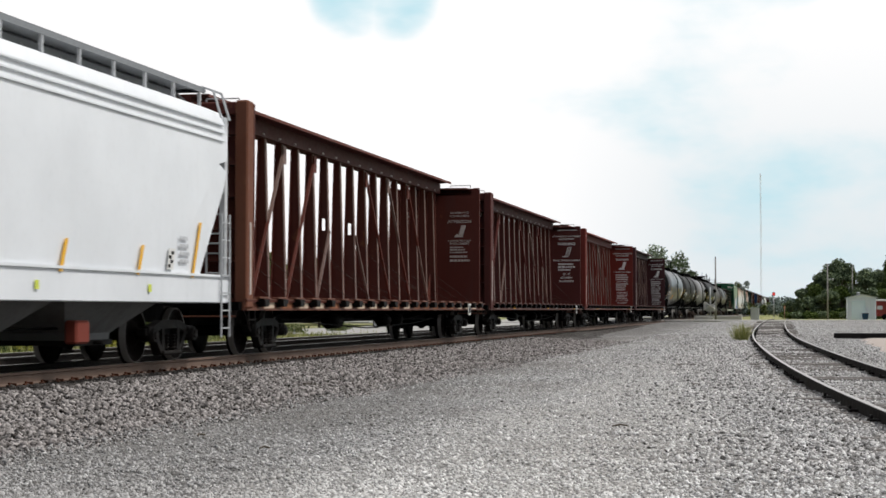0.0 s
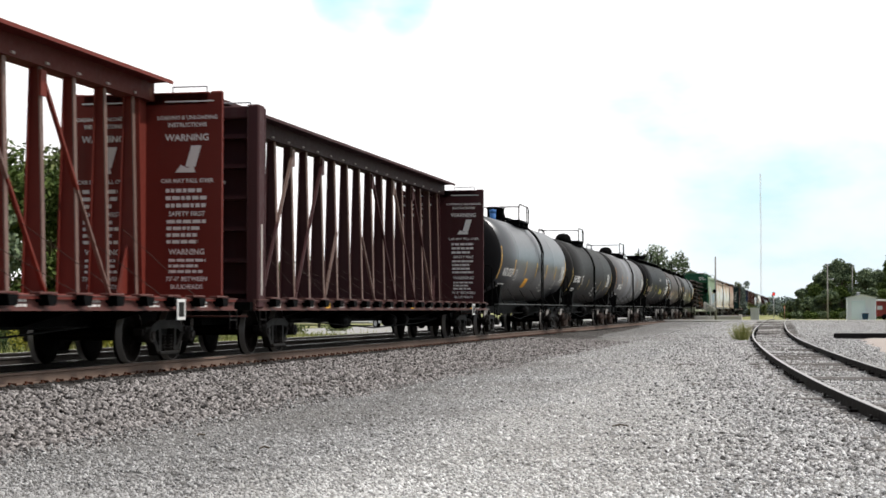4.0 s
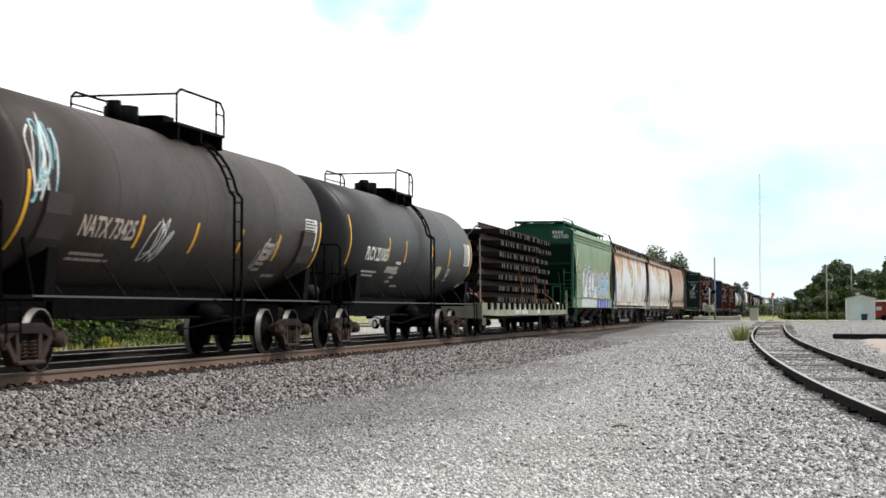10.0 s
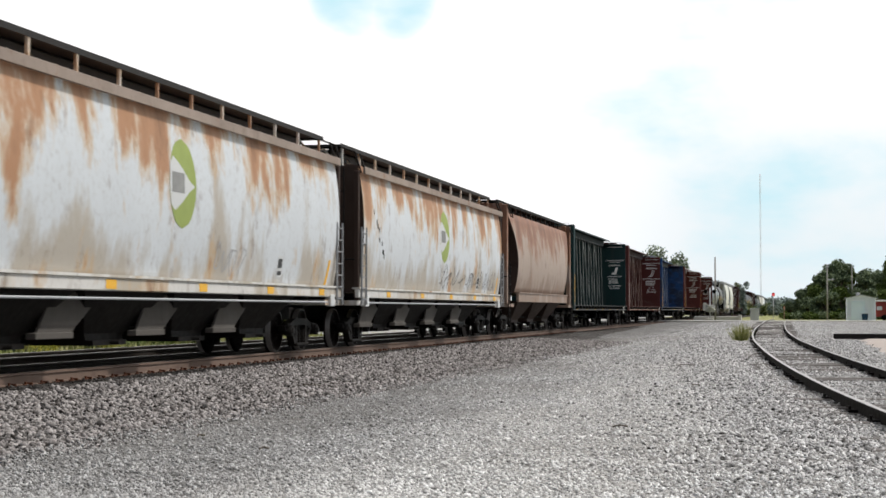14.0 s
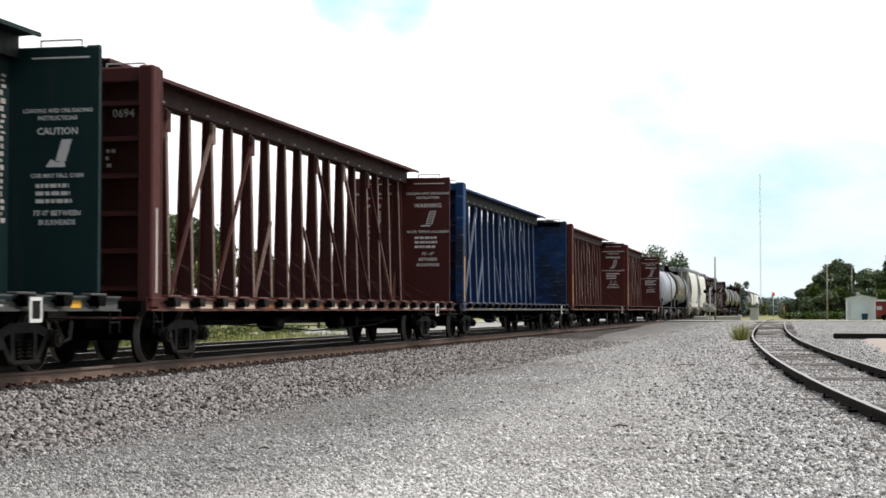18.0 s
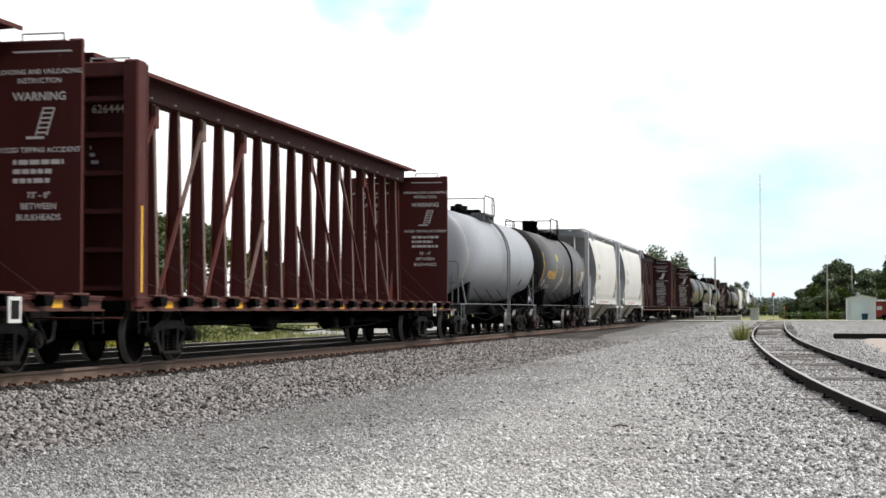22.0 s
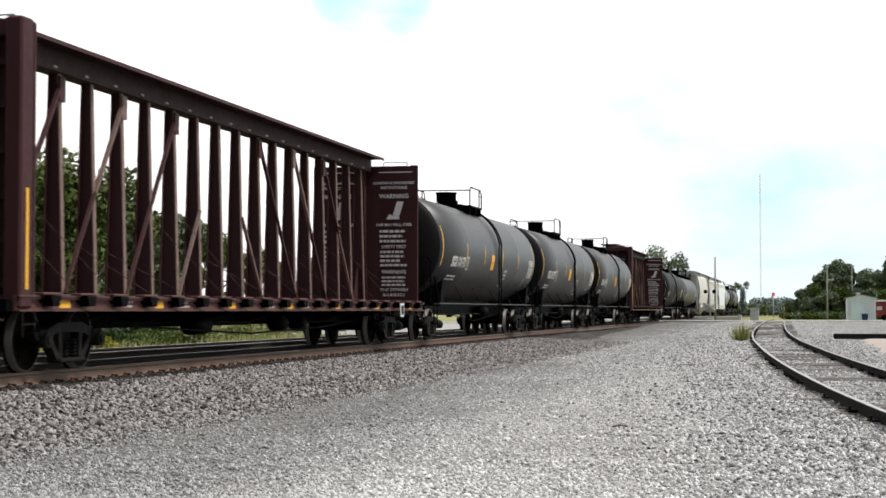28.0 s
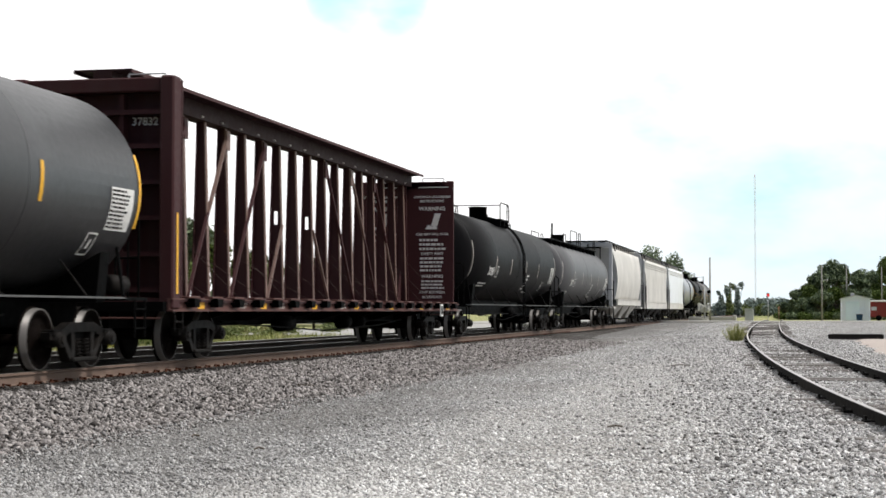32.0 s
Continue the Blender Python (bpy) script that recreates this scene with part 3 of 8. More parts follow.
    tagged(part("crossing_road", road, ASPHALT), "pale worn road over the level crossing", "road", kind="structure")
    rg = np.random.default_rng(5)
    # Under-train shade is put into this ballast's dark colour, besides its oil.
    oil = sheet([TX - 1.55, TX - 0.7, TX, TX + 0.62], span(8, 134, 2.0), lambda x, y: -0.183)
    tagged(part("oiled_bed", oil, OILED_SHADE), "oily ballast between the rails, darkened further for the train's shade", "ballast", kind="structure")
    oil = sheet([TX2 - 1.7, TX2, TX2 + 2.2], span(8, 134, 2.0), lambda x, y: -0.189)
    tagged(part("oiled_bed", oil, OILED_SHADE), "oily ballast between the rails, darkened further for the train's shade", "ballast", kind="structure")
    # stones of the near shoulder
    k = 80000
    y = 9.5 + 52 * rg.random(k) ** 1.7
    x = -9.98 + 4.1 * rg.random(k) ** 1.0 + np.where(y < 40, 0.4, 0) * rg.random(k)
    z = np.interp(-x, [5.5, 6.2, 7.2, 8.6, 9.6, 10.0], [-0.34, -0.315, -0.28, -0.225, -0.19, -0.18]) + rg.normal(0, 0.012, k)
    keep = (x > -1.2 * y) & (x < -0.02 * y + 2)
    lumps("ballast_stones", np.stack([x, y, z], -1)[keep], 0.018 + 0.028 * rg.random(k)[keep], STONES_DARK, 6, "loose angular ballast stones", bed)
    k = 12000
    y = 16 + 60 * rg.random(k) ** 1.5
    x = -13.1 + 2.9 * rg.random(k)
    lumps("track_stones", np.stack([x, y, -0.195 + rg.normal(0, 0.012, k)], -1), 0.02 + 0.025 * rg.random(k), STONES_OILED_SHADE, 7, "ballast stones between the rails", bed)
    # coarser stones beside and within the siding
    k = 46000
    y = 12 + 62 * rg.random(k) ** 1.35
    x = np.array([siding_x(b) for b in y]) + rg.normal(-0.5, 1.25, k)
    z = np.array([lot_z(b) + wobble(a, b, 0.035, 0.45) + wobble(a, b, 0.012, 1.9) for a, b in zip(x, y)])
    near = np.abs(x - np.array([siding_x(b) for b in y])) < 1.0
    keep = ~near | (rg.random(k) < 0.28)
    lumps("siding_stones", np.stack([x, y, z + 0.004], -1)[keep], (0.011 + 0.020 * rg.random(k) + 0.004 * (y / 25))[keep], STONES_MIXED, 11, "mixed pale and dark stones round the siding", lot)
    # chips of the lot
    k = 120000
    y = 9.5 + 100 * rg.random(k) ** 3.0
    x = -0.56 * y + 0.72 * y * rg.random(k)
    keep = (x > -6.3) & (x < 4.5)
    x, y = x[keep], y[keep]
    z = np.array([lot_z(b) + wobble(a, b, 0.035, 0.45) + wobble(a, b, 0.012, 1.9) for a, b in zip(x, y)])
    size = 0.0075 + 0.015 * rg.random(len(x)) ** 2.2 + 0.005 * (y / 25)
    lumps("gravel_chips", np.stack([x, y, z + 0.002], -1), size, STONES_PALE, 8, "pale gravel chips", lot)


RAIL_PROF = [(-0.07, -0.175), (0.07, -0.175), (0.07, -0.163), (0.012, -0.148), (0.010, -0.045), (0.036, -0.036), (0.036, -0.004), (0.030, 0), (-0.030, 0), (-0.036, -0.004), (-0.036, -0.036), (-0.010, -0.045), (-0.012, -0.148), (-0.07, -0.163)]


def swept(prof, line):
    """A section (sideways, up) carried along a line of (x, y, z)."""
    rings = []
    for i, p in enumerate(line):
        a, b = Vector(line[max(0, i - 1)]), Vector(line[min(len(line) - 1, i + 1)])
        w = (b - a).normalized()
        s = Vector((w.y, -w.x, 0)).normalized()
        rings.append([Vector(p) + s * u + Vector((0, 0, v)) for u, v in prof])
    return Geo().loft(rings, False)


def build_track(name, label, cx, ys, z=0.0, ties=None):
    tr = thing(name, label, "railway track", kind="structure")
    for side in (-1, 1):
        line = [(cx + side * 0.7525, y, z) for y in ys]
        # Rails behind the nearest carry the train's shade, with grime, in darker paint.
        rail = part("rail", swept(RAIL_PROF, line), RAIL_RUST if side > 0 and cx == TX else RAIL_DARK, tr)
        head = [(-0.026, 0.0), (0.026, 0.0), (0.022, 0.0025), (-0.022, 0.0025)]
        part("rail_head", swept(head, line), RAIL_TOP, rail, "polished steel running surface")
    return tr


def build_main_tracks():
    ys = [-30, 0] + span(8, 60, 4) + [90, 134, 146, 200, 300, 500, 900, 2200]
    near = build_track("main_track_near", "steel rails on rusty brown webs of the near main track", TX, ys)
    far = build_track("main_track_far", "second main track behind the train", TX2, ys, -0.05)
    tie = lambda: Geo().box(-1.3, 1.3, -0.115, 0.115, -0.36, -0.177, 0.012)
    y = 12.0
    while y < 134:
        part("tie", tie, TIE_DARK, near, at=(TX, y, 0), key="main_tie")
        y += 0.5
    rest = Geo()
    for k in range(225):
        rest.box(TX2 - 1.3, TX2 + 1.3, 20 + k * 0.5, 20.23 + k * 0.5, -0.41, -0.227)
    part("tie_row", rest, TIE_DARK, far, "dark timber ties")
    # spikes and anchors along the outer foot of the nearest rail
    def clip():
        g = Geo().box(-0.02, 0.075, -0.07, 0.07, -0.178, -0.158)
        g.box(0.045, 0.075, -0.02, 0.02, -0.16, -0.125, 0.005)
        return g.box(-0.005, 0.10, 0.12, 0.15, -0.19, -0.14, 0.005)
    for k in range(130):
        part("spike", clip, SPIKE, near, at=(TX + 0.7525 + 0.02, 15.0 + k * 0.5, 0), key="spike")


def siding_x(y):
    return smooth_rows(y, SIDING, 6.0)


def build_siding():
    sd = thing("siding_track", "curving siding with dull rusty rails half sunk in gravel", "railway track", kind="structure")
    ys = span(-10, 100, 2.0) + span(104, 180, 6)
    for side in (-1, 1):
        line = [(siding_x(y) + side * 0.7525, y, lot_z(y) + (0.158 if y < 90 else 0.158 - 0.128 * min(1, (y - 90) / 38))) for y in ys]
        rail = part("rail", swept(RAIL_PROF, line), RAIL_OLD, sd)
        part("rail_head", swept([(-0.033, 0.0), (0.030, 0.0), (0.026, 0.003), (-0.028, 0.003)], line), HEAD_OLD, rail, "dull silver running surface")
    rg = random.Random(3)
    y = 8.0
    while y < 128:
        a = math.degrees(math.atan2(-(siding_x(y + 1) - siding_x(y)), 1))
        part("tie", lambda: Geo().box(-1.25, 1.25, -0.11, 0.11, -0.17, 0.0, 0.015), TIE, sd,
             at=pose(siding_x(y) + rg.uniform(-0.08, 0.08), y, lot_z(y) + rg.uniform(-0.025, 0.034), 0, 0, a + rg.uniform(-2, 2)), key="siding_tie")
        if rg.random() < 0.5 and y < 90:
            # tie plates and joint bars stand clear of the stone here and there
            k = rg.choice((-1, 1))
            part("joint_bar" if rg.random() < 0.3 else "tie_plate", (lambda: Geo().box(-0.11, 0.11, -0.13, 0.13, -0.012, 0.02, 0.005).box(-0.10, -0.075, -0.05, 0.05, 0.015, 0.06).box(0.075, 0.10, -0.05, 0.05, 0.015, 0.06)), RAIL_OLD, sd,
                 at=pose(siding_x(y) + k * 0.7525, y, lot_z(y) + 0.03, 0, 0, a), key="siding_plate")
        y += 0.55 + rg.uniform(-0.03, 0.05)


def build_tree(x, y, z, h, spread, seed, mat, n=2600, leaf=0.16, name="tree", label="leafy green deciduous tree", bare=0.28, group="trees behind the railway", limbs=9):
    rg = random.Random(seed)
    t = thing(name, label, "tree", group, (x, y, z))
    g = Geo()
    top = Vector((rg.uniform(-0.3, 0.3), rg.uniform(-0.3, 0.3), h * 0.62))
    pts = [Vector((0, 0, -0.1)), Vector((rg.uniform(-0.1, 0.1), 0, h * 0.25)), top]
    r = h * 0.022
    for a, b, r0, r1 in zip(pts, pts[1:], (r, r * 0.75), (r * 0.75, r * 0.4)):
        g.rod(a, b, r0, 8, r1)
    blobs = [(top.x, top.y, h * 0.8, spread * 0.5, spread * 0.5, h * 0.2)]
    for k in range(limbs):
        a = k * 2.4 + rg.uniform(-0.4, 0.4)
        zz = h * rg.uniform(bare + 0.05, 0.85)
        rr = spread * rg.uniform(0.45, 0.85) * (1.0 - 0.45 * max(0, zz / h - 0.55))
        e = Vector((math.cos(a) * rr, math.sin(a) * rr, zz))
        s = pts[1].lerp(top, rg.uniform(0.1, 0.8))
        g.rod(s, e, r * 0.4, 5, r * 0.12)
        q = spread * rg.uniform(0.24, 0.42) * (9 / limbs) ** 0.3
        blobs.append((e.x, e.y, e.z, q, q, q * rg.uniform(0.6, 0.9)))
    part("trunk", g, BARK, t)
    ob = new("crown", leaf_mesh(leaves(n, blobs, leaf, seed), mat))
    ob.parent = t
    return t


def build_bush(x, y, z, blobs, n, leaf, seed, mat, label, name="bush", group="bushes along the railway"):
    t = thing(name, label, "bush", group, (x, y, z))
    rg = random.Random(seed)
    g = Geo()
    for b in blobs:
        for _ in range(3):
            g.rod((b[0] * 0.4, b[1] * 0.4, -0.05), (b[0] + rg.uniform(-0.5, 0.5) * b[3], b[1] + rg.uniform(-0.5, 0.5) * b[4], b[2] + 0.4 * b[5]), 0.02, 5, 0.006)
    part("stems", g, BARK, t)
    ob = new("foliage", leaf_mesh(leaves(n, blobs, leaf, seed), mat))
    ob.parent = t
    return t


# ---- the freight train ----
GROUP = "cars of the freight train"
SPEED = [(0, 18.54), (3, 18.46), (6, 18.47), (9, 18.55), (12, 18.80), (16, 18.77), (20, 18.70), (24, 19.05), (28, 18.92), (32, 19.05)]


def gone(t):
    """Metres the train has run since the start."""
    s = 0.0
    for (a, va), (b, vb) in zip(SPEED, SPEED[1:]):
        if t <= a:
            break
        e = min(t, b)
        ve = va + (vb - va) * (e - a) / (b - a)
        s += (va + ve) / 2 * (e - a)
    return s


TRAIN = []             # (thing, place along the train)
WHEELSETS = []
R_WHEEL = 0.457


def wheelset_geo():
    g = Geo()
    for s in (-1, 1):
        c = s * 0.745
        p = [(-0.07, 0.30), (-0.07, R_WHEEL + 0.024), (-0.045, R_WHEEL + 0.024), (-0.035, R_WHEEL), (0.065, R_WHEEL - 0.004), (0.067, R_WHEEL - 0.026), (0.068, 0.38), (0.03, 0.36), (0.012, 0.30), (0.03, 0.16), (0.07, 0.13), (0.075, 0.10)]
        g.lathe([(c + s * a, r) for a, r in p], "x", 28)
        for k in range(5):
            t = k * 2 * math.pi / 5
            g.box(*(lambda yy, zz: (c + s * 0.018 - 0.012, c + s * 0.018 + 0.012, yy - 0.03, yy + 0.03, zz - 0.03, zz + 0.03))(math.cos(t) * 0.25, math.sin(t) * 0.25))
    g.rod((-1.05, 0, 0), (1.05, 0, 0), 0.075, 12)
    return g


def side_frame_geo():
    """A cast truck side: two pedestals, arched top chord, lower tension member and a spring window."""
    g = Geo()
    x0, x1 = -0.075, 0.075
    top = [(-1.12, 0.56), (-0.75, 0.60), (-0.42, 0.70), (0.42, 0.70), (0.75, 0.60), (1.12, 0.56), (1.12, 0.45), (0.72, 0.46), (0.42, 0.56), (-0.42, 0.56), (-0.72, 0.46), (-1.12, 0.45)]
    g.prism(top, "x", x0, x1)
    for s in (-1, 1):
        g.prism([(s * 0.76, 0.50), (s * 0.62, 0.50), (s * 0.30, 0.16), (s * 0.42, 0.13)][::s], "x", x0, x1)
        g.prism([(s * 0.40, 0.58), (s * 0.29, 0.58), (s * 0.27, 0.20), (s * 0.38, 0.20)][::s], "x", x0, x1)
        g.box(x0 - 0.02, x1 + 0.03, s * 0.89 - 0.16, s * 0.89 + 0.16, 0.50, 0.60, 0.02)
        g.rod((x0, s * 0.89, R_WHEEL), (x1 + 0.09, s * 0.89, R_WHEEL), 0.115, 14)
        g.rod((x1 + 0.05, s * 0.89, R_WHEEL), (x1 + 0.12, s * 0.89, R_WHEEL), 0.07, 10)
    g.box(x0 - 0.03, x1 + 0.05, -0.42, 0.42, 0.12, 0.19, 0.02)
    return g


def spring_geo():
    g = Geo()
    for dy in (-0.15, 0.0, 0.15):
        pts = [(math.cos(t) * 0.06 + (0.03 if dy else -0.03), dy + math.sin(t) * 0.06, 0.19 + 0.26 * t / 31.4) for t in (i * 31.4 / 40 for i in range(41))]
        g.pipe(pts, 0.016, 5)
    return g


def bolster_geo():
    g = Geo().box(-1.0, 1.0, -0.2, 0.2, 0.44, 0.62, 0.03)
    g.box(-0.4, 0.4, -0.25, 0.25, 0.58, 0.74, 0.03)
    for s in (-1, 1):
        g.box(-0.85, 0.85, s * 0.36 - 0.05, s * 0.36 + 0.05, 0.36, 0.47)
        for k in (-1, 1):
            g.box(k * 0.74 - 0.07, k * 0.74 + 0.07, s * 0.41 - 0.03, s * 0.41 + 0.03, 0.34, 0.56)
    return g


def add_truck(car, y, steel):
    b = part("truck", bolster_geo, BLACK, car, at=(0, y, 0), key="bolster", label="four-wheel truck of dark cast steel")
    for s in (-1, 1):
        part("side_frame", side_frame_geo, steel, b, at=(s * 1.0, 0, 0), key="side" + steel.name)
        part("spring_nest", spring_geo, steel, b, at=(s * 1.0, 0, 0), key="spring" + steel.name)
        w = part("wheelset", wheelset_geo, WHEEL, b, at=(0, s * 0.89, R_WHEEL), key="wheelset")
        if len(w.data.materials) == 1:
            # the running surfaces are worn bright; the rim ring is a painted edge highlight
            w.data.materials.append(TREAD)
            for f in w.data.polygons:
                if all(math.hypot(*w.data.vertices[i].co[1:]) > R_WHEEL - 0.03 and math.hypot(*w.data.vertices[i].co[1:]) < R_WHEEL + 0.004 for i in f.vertices):
                    f.material_index = 1
        WHEELSETS.append((w, s))
    return b


def coupler_geo(s):
    g = Geo().box(-0.09, 0.09, min(0, s * -0.75), max(0, s * -0.75), 0.72, 0.90, 0.02)
    g.box(-0.14, 0.16, min(s * -0.28, s * 0.03), max(s * -0.28, s * 0.03), 0.68, 0.94, 0.04)
    g.pipe([(0.25, s * -0.30, 0.70), (0.30, s * -0.12, 0.42), (0.22, 0, 0.36)], 0.03, 6)
    return g


def ladder(g, x, y0, y1, z0, z1, n, r=0.014, stile=0.02):
    for y in (y0, y1):
        g.rod((x, y, z0), (x, y, z1), stile, 5)
    for k in range(n):
        z = z0 + (z1 - z0) * (k + 0.5) / n
        g.rod((x, y0, z), (x, y1, z), r, 5)
    return g


def end_ladder(g, y, x0, x1, z0, z1, n):
    for x in (x0, x1):
        g.rod((x, y, z0), (x, y, z1), 0.02, 5)
    for k in range(n):
        z = z0 + (z1 - z0) * (k + 0.5) / n
        g.rod((x0, y, z), (x1, y, z), 0.014, 5)
    return g


def start_car(name, label, u0, u1, inset, steel):
    L = u1 - u0
    car = thing(name, label, "freight car", GROUP, (TX, (u0 + u1) / 2, 0))
    TRAIN.append((car, (u0 + u1) / 2))
    for s in (-1, 1):
        add_truck(car, s * (L / 2 - inset), steel)
        part("coupler", lambda: coupler_geo(s), STEEL, car, at=(0, s * L / 2, 0), key=("coupler", s))
    return car, L / 2


def on_side(x, y0):
    """Lettering plane on the side that faces +x: u runs along +y."""
    return lambda u, v: (x, y0 + u, v)


def barrel(z, w=1.55):
    """Half width of a gently bulging hopper side at height z."""
    return w + 0.04 - 0.135 * ((z - 2.8) / 1.4) ** 2


def on_barrel(y0, proud=0.004):
    return lambda u, v: (barrel(v) + proud, y0 + u, v)


def strips(poly, n=18):
    """An outline cut into level bands, so that it can lie on a bulging side."""
    lo, hi = min(p[1] for p in poly), max(p[1] for p in poly)

    def across(v):
        us = [a[0] + (b[0] - a[0]) * (v - a[1]) / (b[1] - a[1]) for a, b in zip(poly, poly[1:] + poly[:1]) if (a[1] - v) * (b[1] - v) <= 0 and a[1] != b[1]]
        return min(us), max(us)
    pts, faces = [], []
    for k in range(n + 1):
        v = min(hi - 1e-4, max(lo + 1e-4, lo + (hi - lo) * k / n))
        a, b = across(v)
        pts += [(a, v), (b, v)]
        if k:
            faces.append((2 * k - 2, 2 * k - 1, 2 * k + 1, 2 * k))
    return pts, faces


def on_face(y, x0=0.0):
    """Lettering plane on a face towards -y: u runs along +x."""
    return lambda u, v: (x0 + u, y, v)


def bars(u0, u1, v0, v1, rows, rg, fill=0.9):
    """Rows of small bars that stand for writing too fine to read."""
    out = []
    h = (v1 - v0) / rows
    for k in range(rows):
        u = u0
        end = u0 + (u1 - u0) * rg.uniform(0.7, 1.0) * fill
        while u < end:
            w = rg.uniform(0.05, 0.16)
            out.append(rect(u, min(u + w, end), v0 + k * h + 0.28 * h, v0 + k * h + 0.8 * h))
            u += w + 0.025
    return out


# -- centre-beam lumber flatcars --
POST_B, POST_T, POST_Z0, POST_Z1 = 0.165, 0.070, 1.10, 4.62


def post_geo(kind):
    """A tapered plate across the car, flanged at the back edge; the second kind has a slot through it."""
    b, t, z0, z1 = POST_B, POST_T, POST_Z0, POST_Z1
    g = Geo()
    if kind == 2:
        h = lambda z: b + (t - b) * (z - z0) / (z1 - z0)
        lo, hi = h(2.82), h(3.12)
        g.prism([(-b, z0), (b, z0), (lo, 2.82), (-lo, 2.82)], "y", -0.012, 0.012)
        g.prism([(-hi, 3.12), (hi, 3.12), (t, z1), (-t, z1)], "y", -0.012, 0.012)
        for s in (-1, 1):
            g.prism([(s * lo, 2.82), (s * 0.042, 2.82), (s * 0.042, 3.12), (s * hi, 3.12)][::s], "y", -0.012, 0.012)
    else:
        g.prism([(-b, z0), (b, z0), (t, z1), (-t, z1)], "y", -0.012, 0.012)
    ring = lambda x, z: [(x - 0.011, -0.06, z), (x + 0.011, -0.06, z), (x + 0.011, 0.06, z), (x - 0.011, 0.06, z)]
    return g.loft([ring(-b, z0), ring(-t, z1)], False)


def flange_geo():
    ring = lambda x, z: [(x - 0.011, -0.055, z), (x + 0.011, -0.055, z), (x + 0.011, 0.055, z), (x - 0.011, 0.055, z)]
    return Geo().loft([ring(POST_B + 0.012, POST_Z0), ring(POST_T + 0.012, POST_Z1)], False)


def bulkhead_geo(s):
    """End wall with ribbed outer face and boxed side posts; s: which end."""
    g = Geo()
    y = lambda a, b: (min(s * a, s * b), max(s * a, s * b))
    return g.box(-1.45, 1.45, *y(0.0, 0.05), 1.0, 4.74)


def add_bulkhead(car, s, yi, body, corner=None):
    """The end wall with its corner posts, ribs and cap."""
    y = lambda a, b: (min(s * a, s * b), max(s * a, s * b))
    w = part("bulkhead", lambda: bulkhead_geo(s), body, car, at=(0, s * yi, 0), key=("bulk", s, body.name))
    for x in (-1, 1):
        part("corner_post", lambda: Geo().box(min(x * 1.20, x * 1.45), max(x * 1.20, x * 1.45), *y(0.052, 0.42 if s < 0 else 0.12), 0.90, 4.78, 0.03), corner or body, w, key=("corner", x, s, (corner or body).name))
    for z in (1.18, 1.78, 2.38, 2.98, 3.58, 4.15):
        part("rib", lambda: Geo().box(-1.2, 1.2, *y(0.05, 0.30), 0.0, 0.08), body, w, at=(0, 0, z), key=("rib", s, body.name))
    part("cap", lambda: Geo().box(-1.2, 1.2, *y(0.0, 0.36), 4.52, 4.76, 0.02), body, w, key=("cap", s, body.name))
    for x in (-0.45, 0.45):
        part("stiffener", lambda: Geo().box(-0.04, 0.04, *y(0.05, 0.25), 1.2, 4.5), body, w, at=(x, 0, 0), key=("stiff", s, body.name))


CB_TEXT = {
    "tip": ["LOADING AND UNLOADING", "INSTRUCTION", "WARNING", "AVOID TIPPING ACCIDENT", "73' - 0\"", "BETWEEN", "BULKHEADS"],
    "fall": ["LOADING & UNLOADING", "INSTRUCTIONS", "WARNING", "CAR MAY FALL OVER", "SAFETY FIRST", "WARNING", "73'-0\" BETWEEN", "BULKHEADS"],
    "french": ["CHARGEMENT ET", "DECHARGEMENT", "ATTENTION", "POUR EVITER TOUT", "BASCULEMENT"],
    "caution": ["LOADING AND UNLOADING", "INSTRUCTIONS", "CAUTION", "CAR MAY FALL OVER", "73'-0\" BETWEEN", "BULKHEADS"],
}


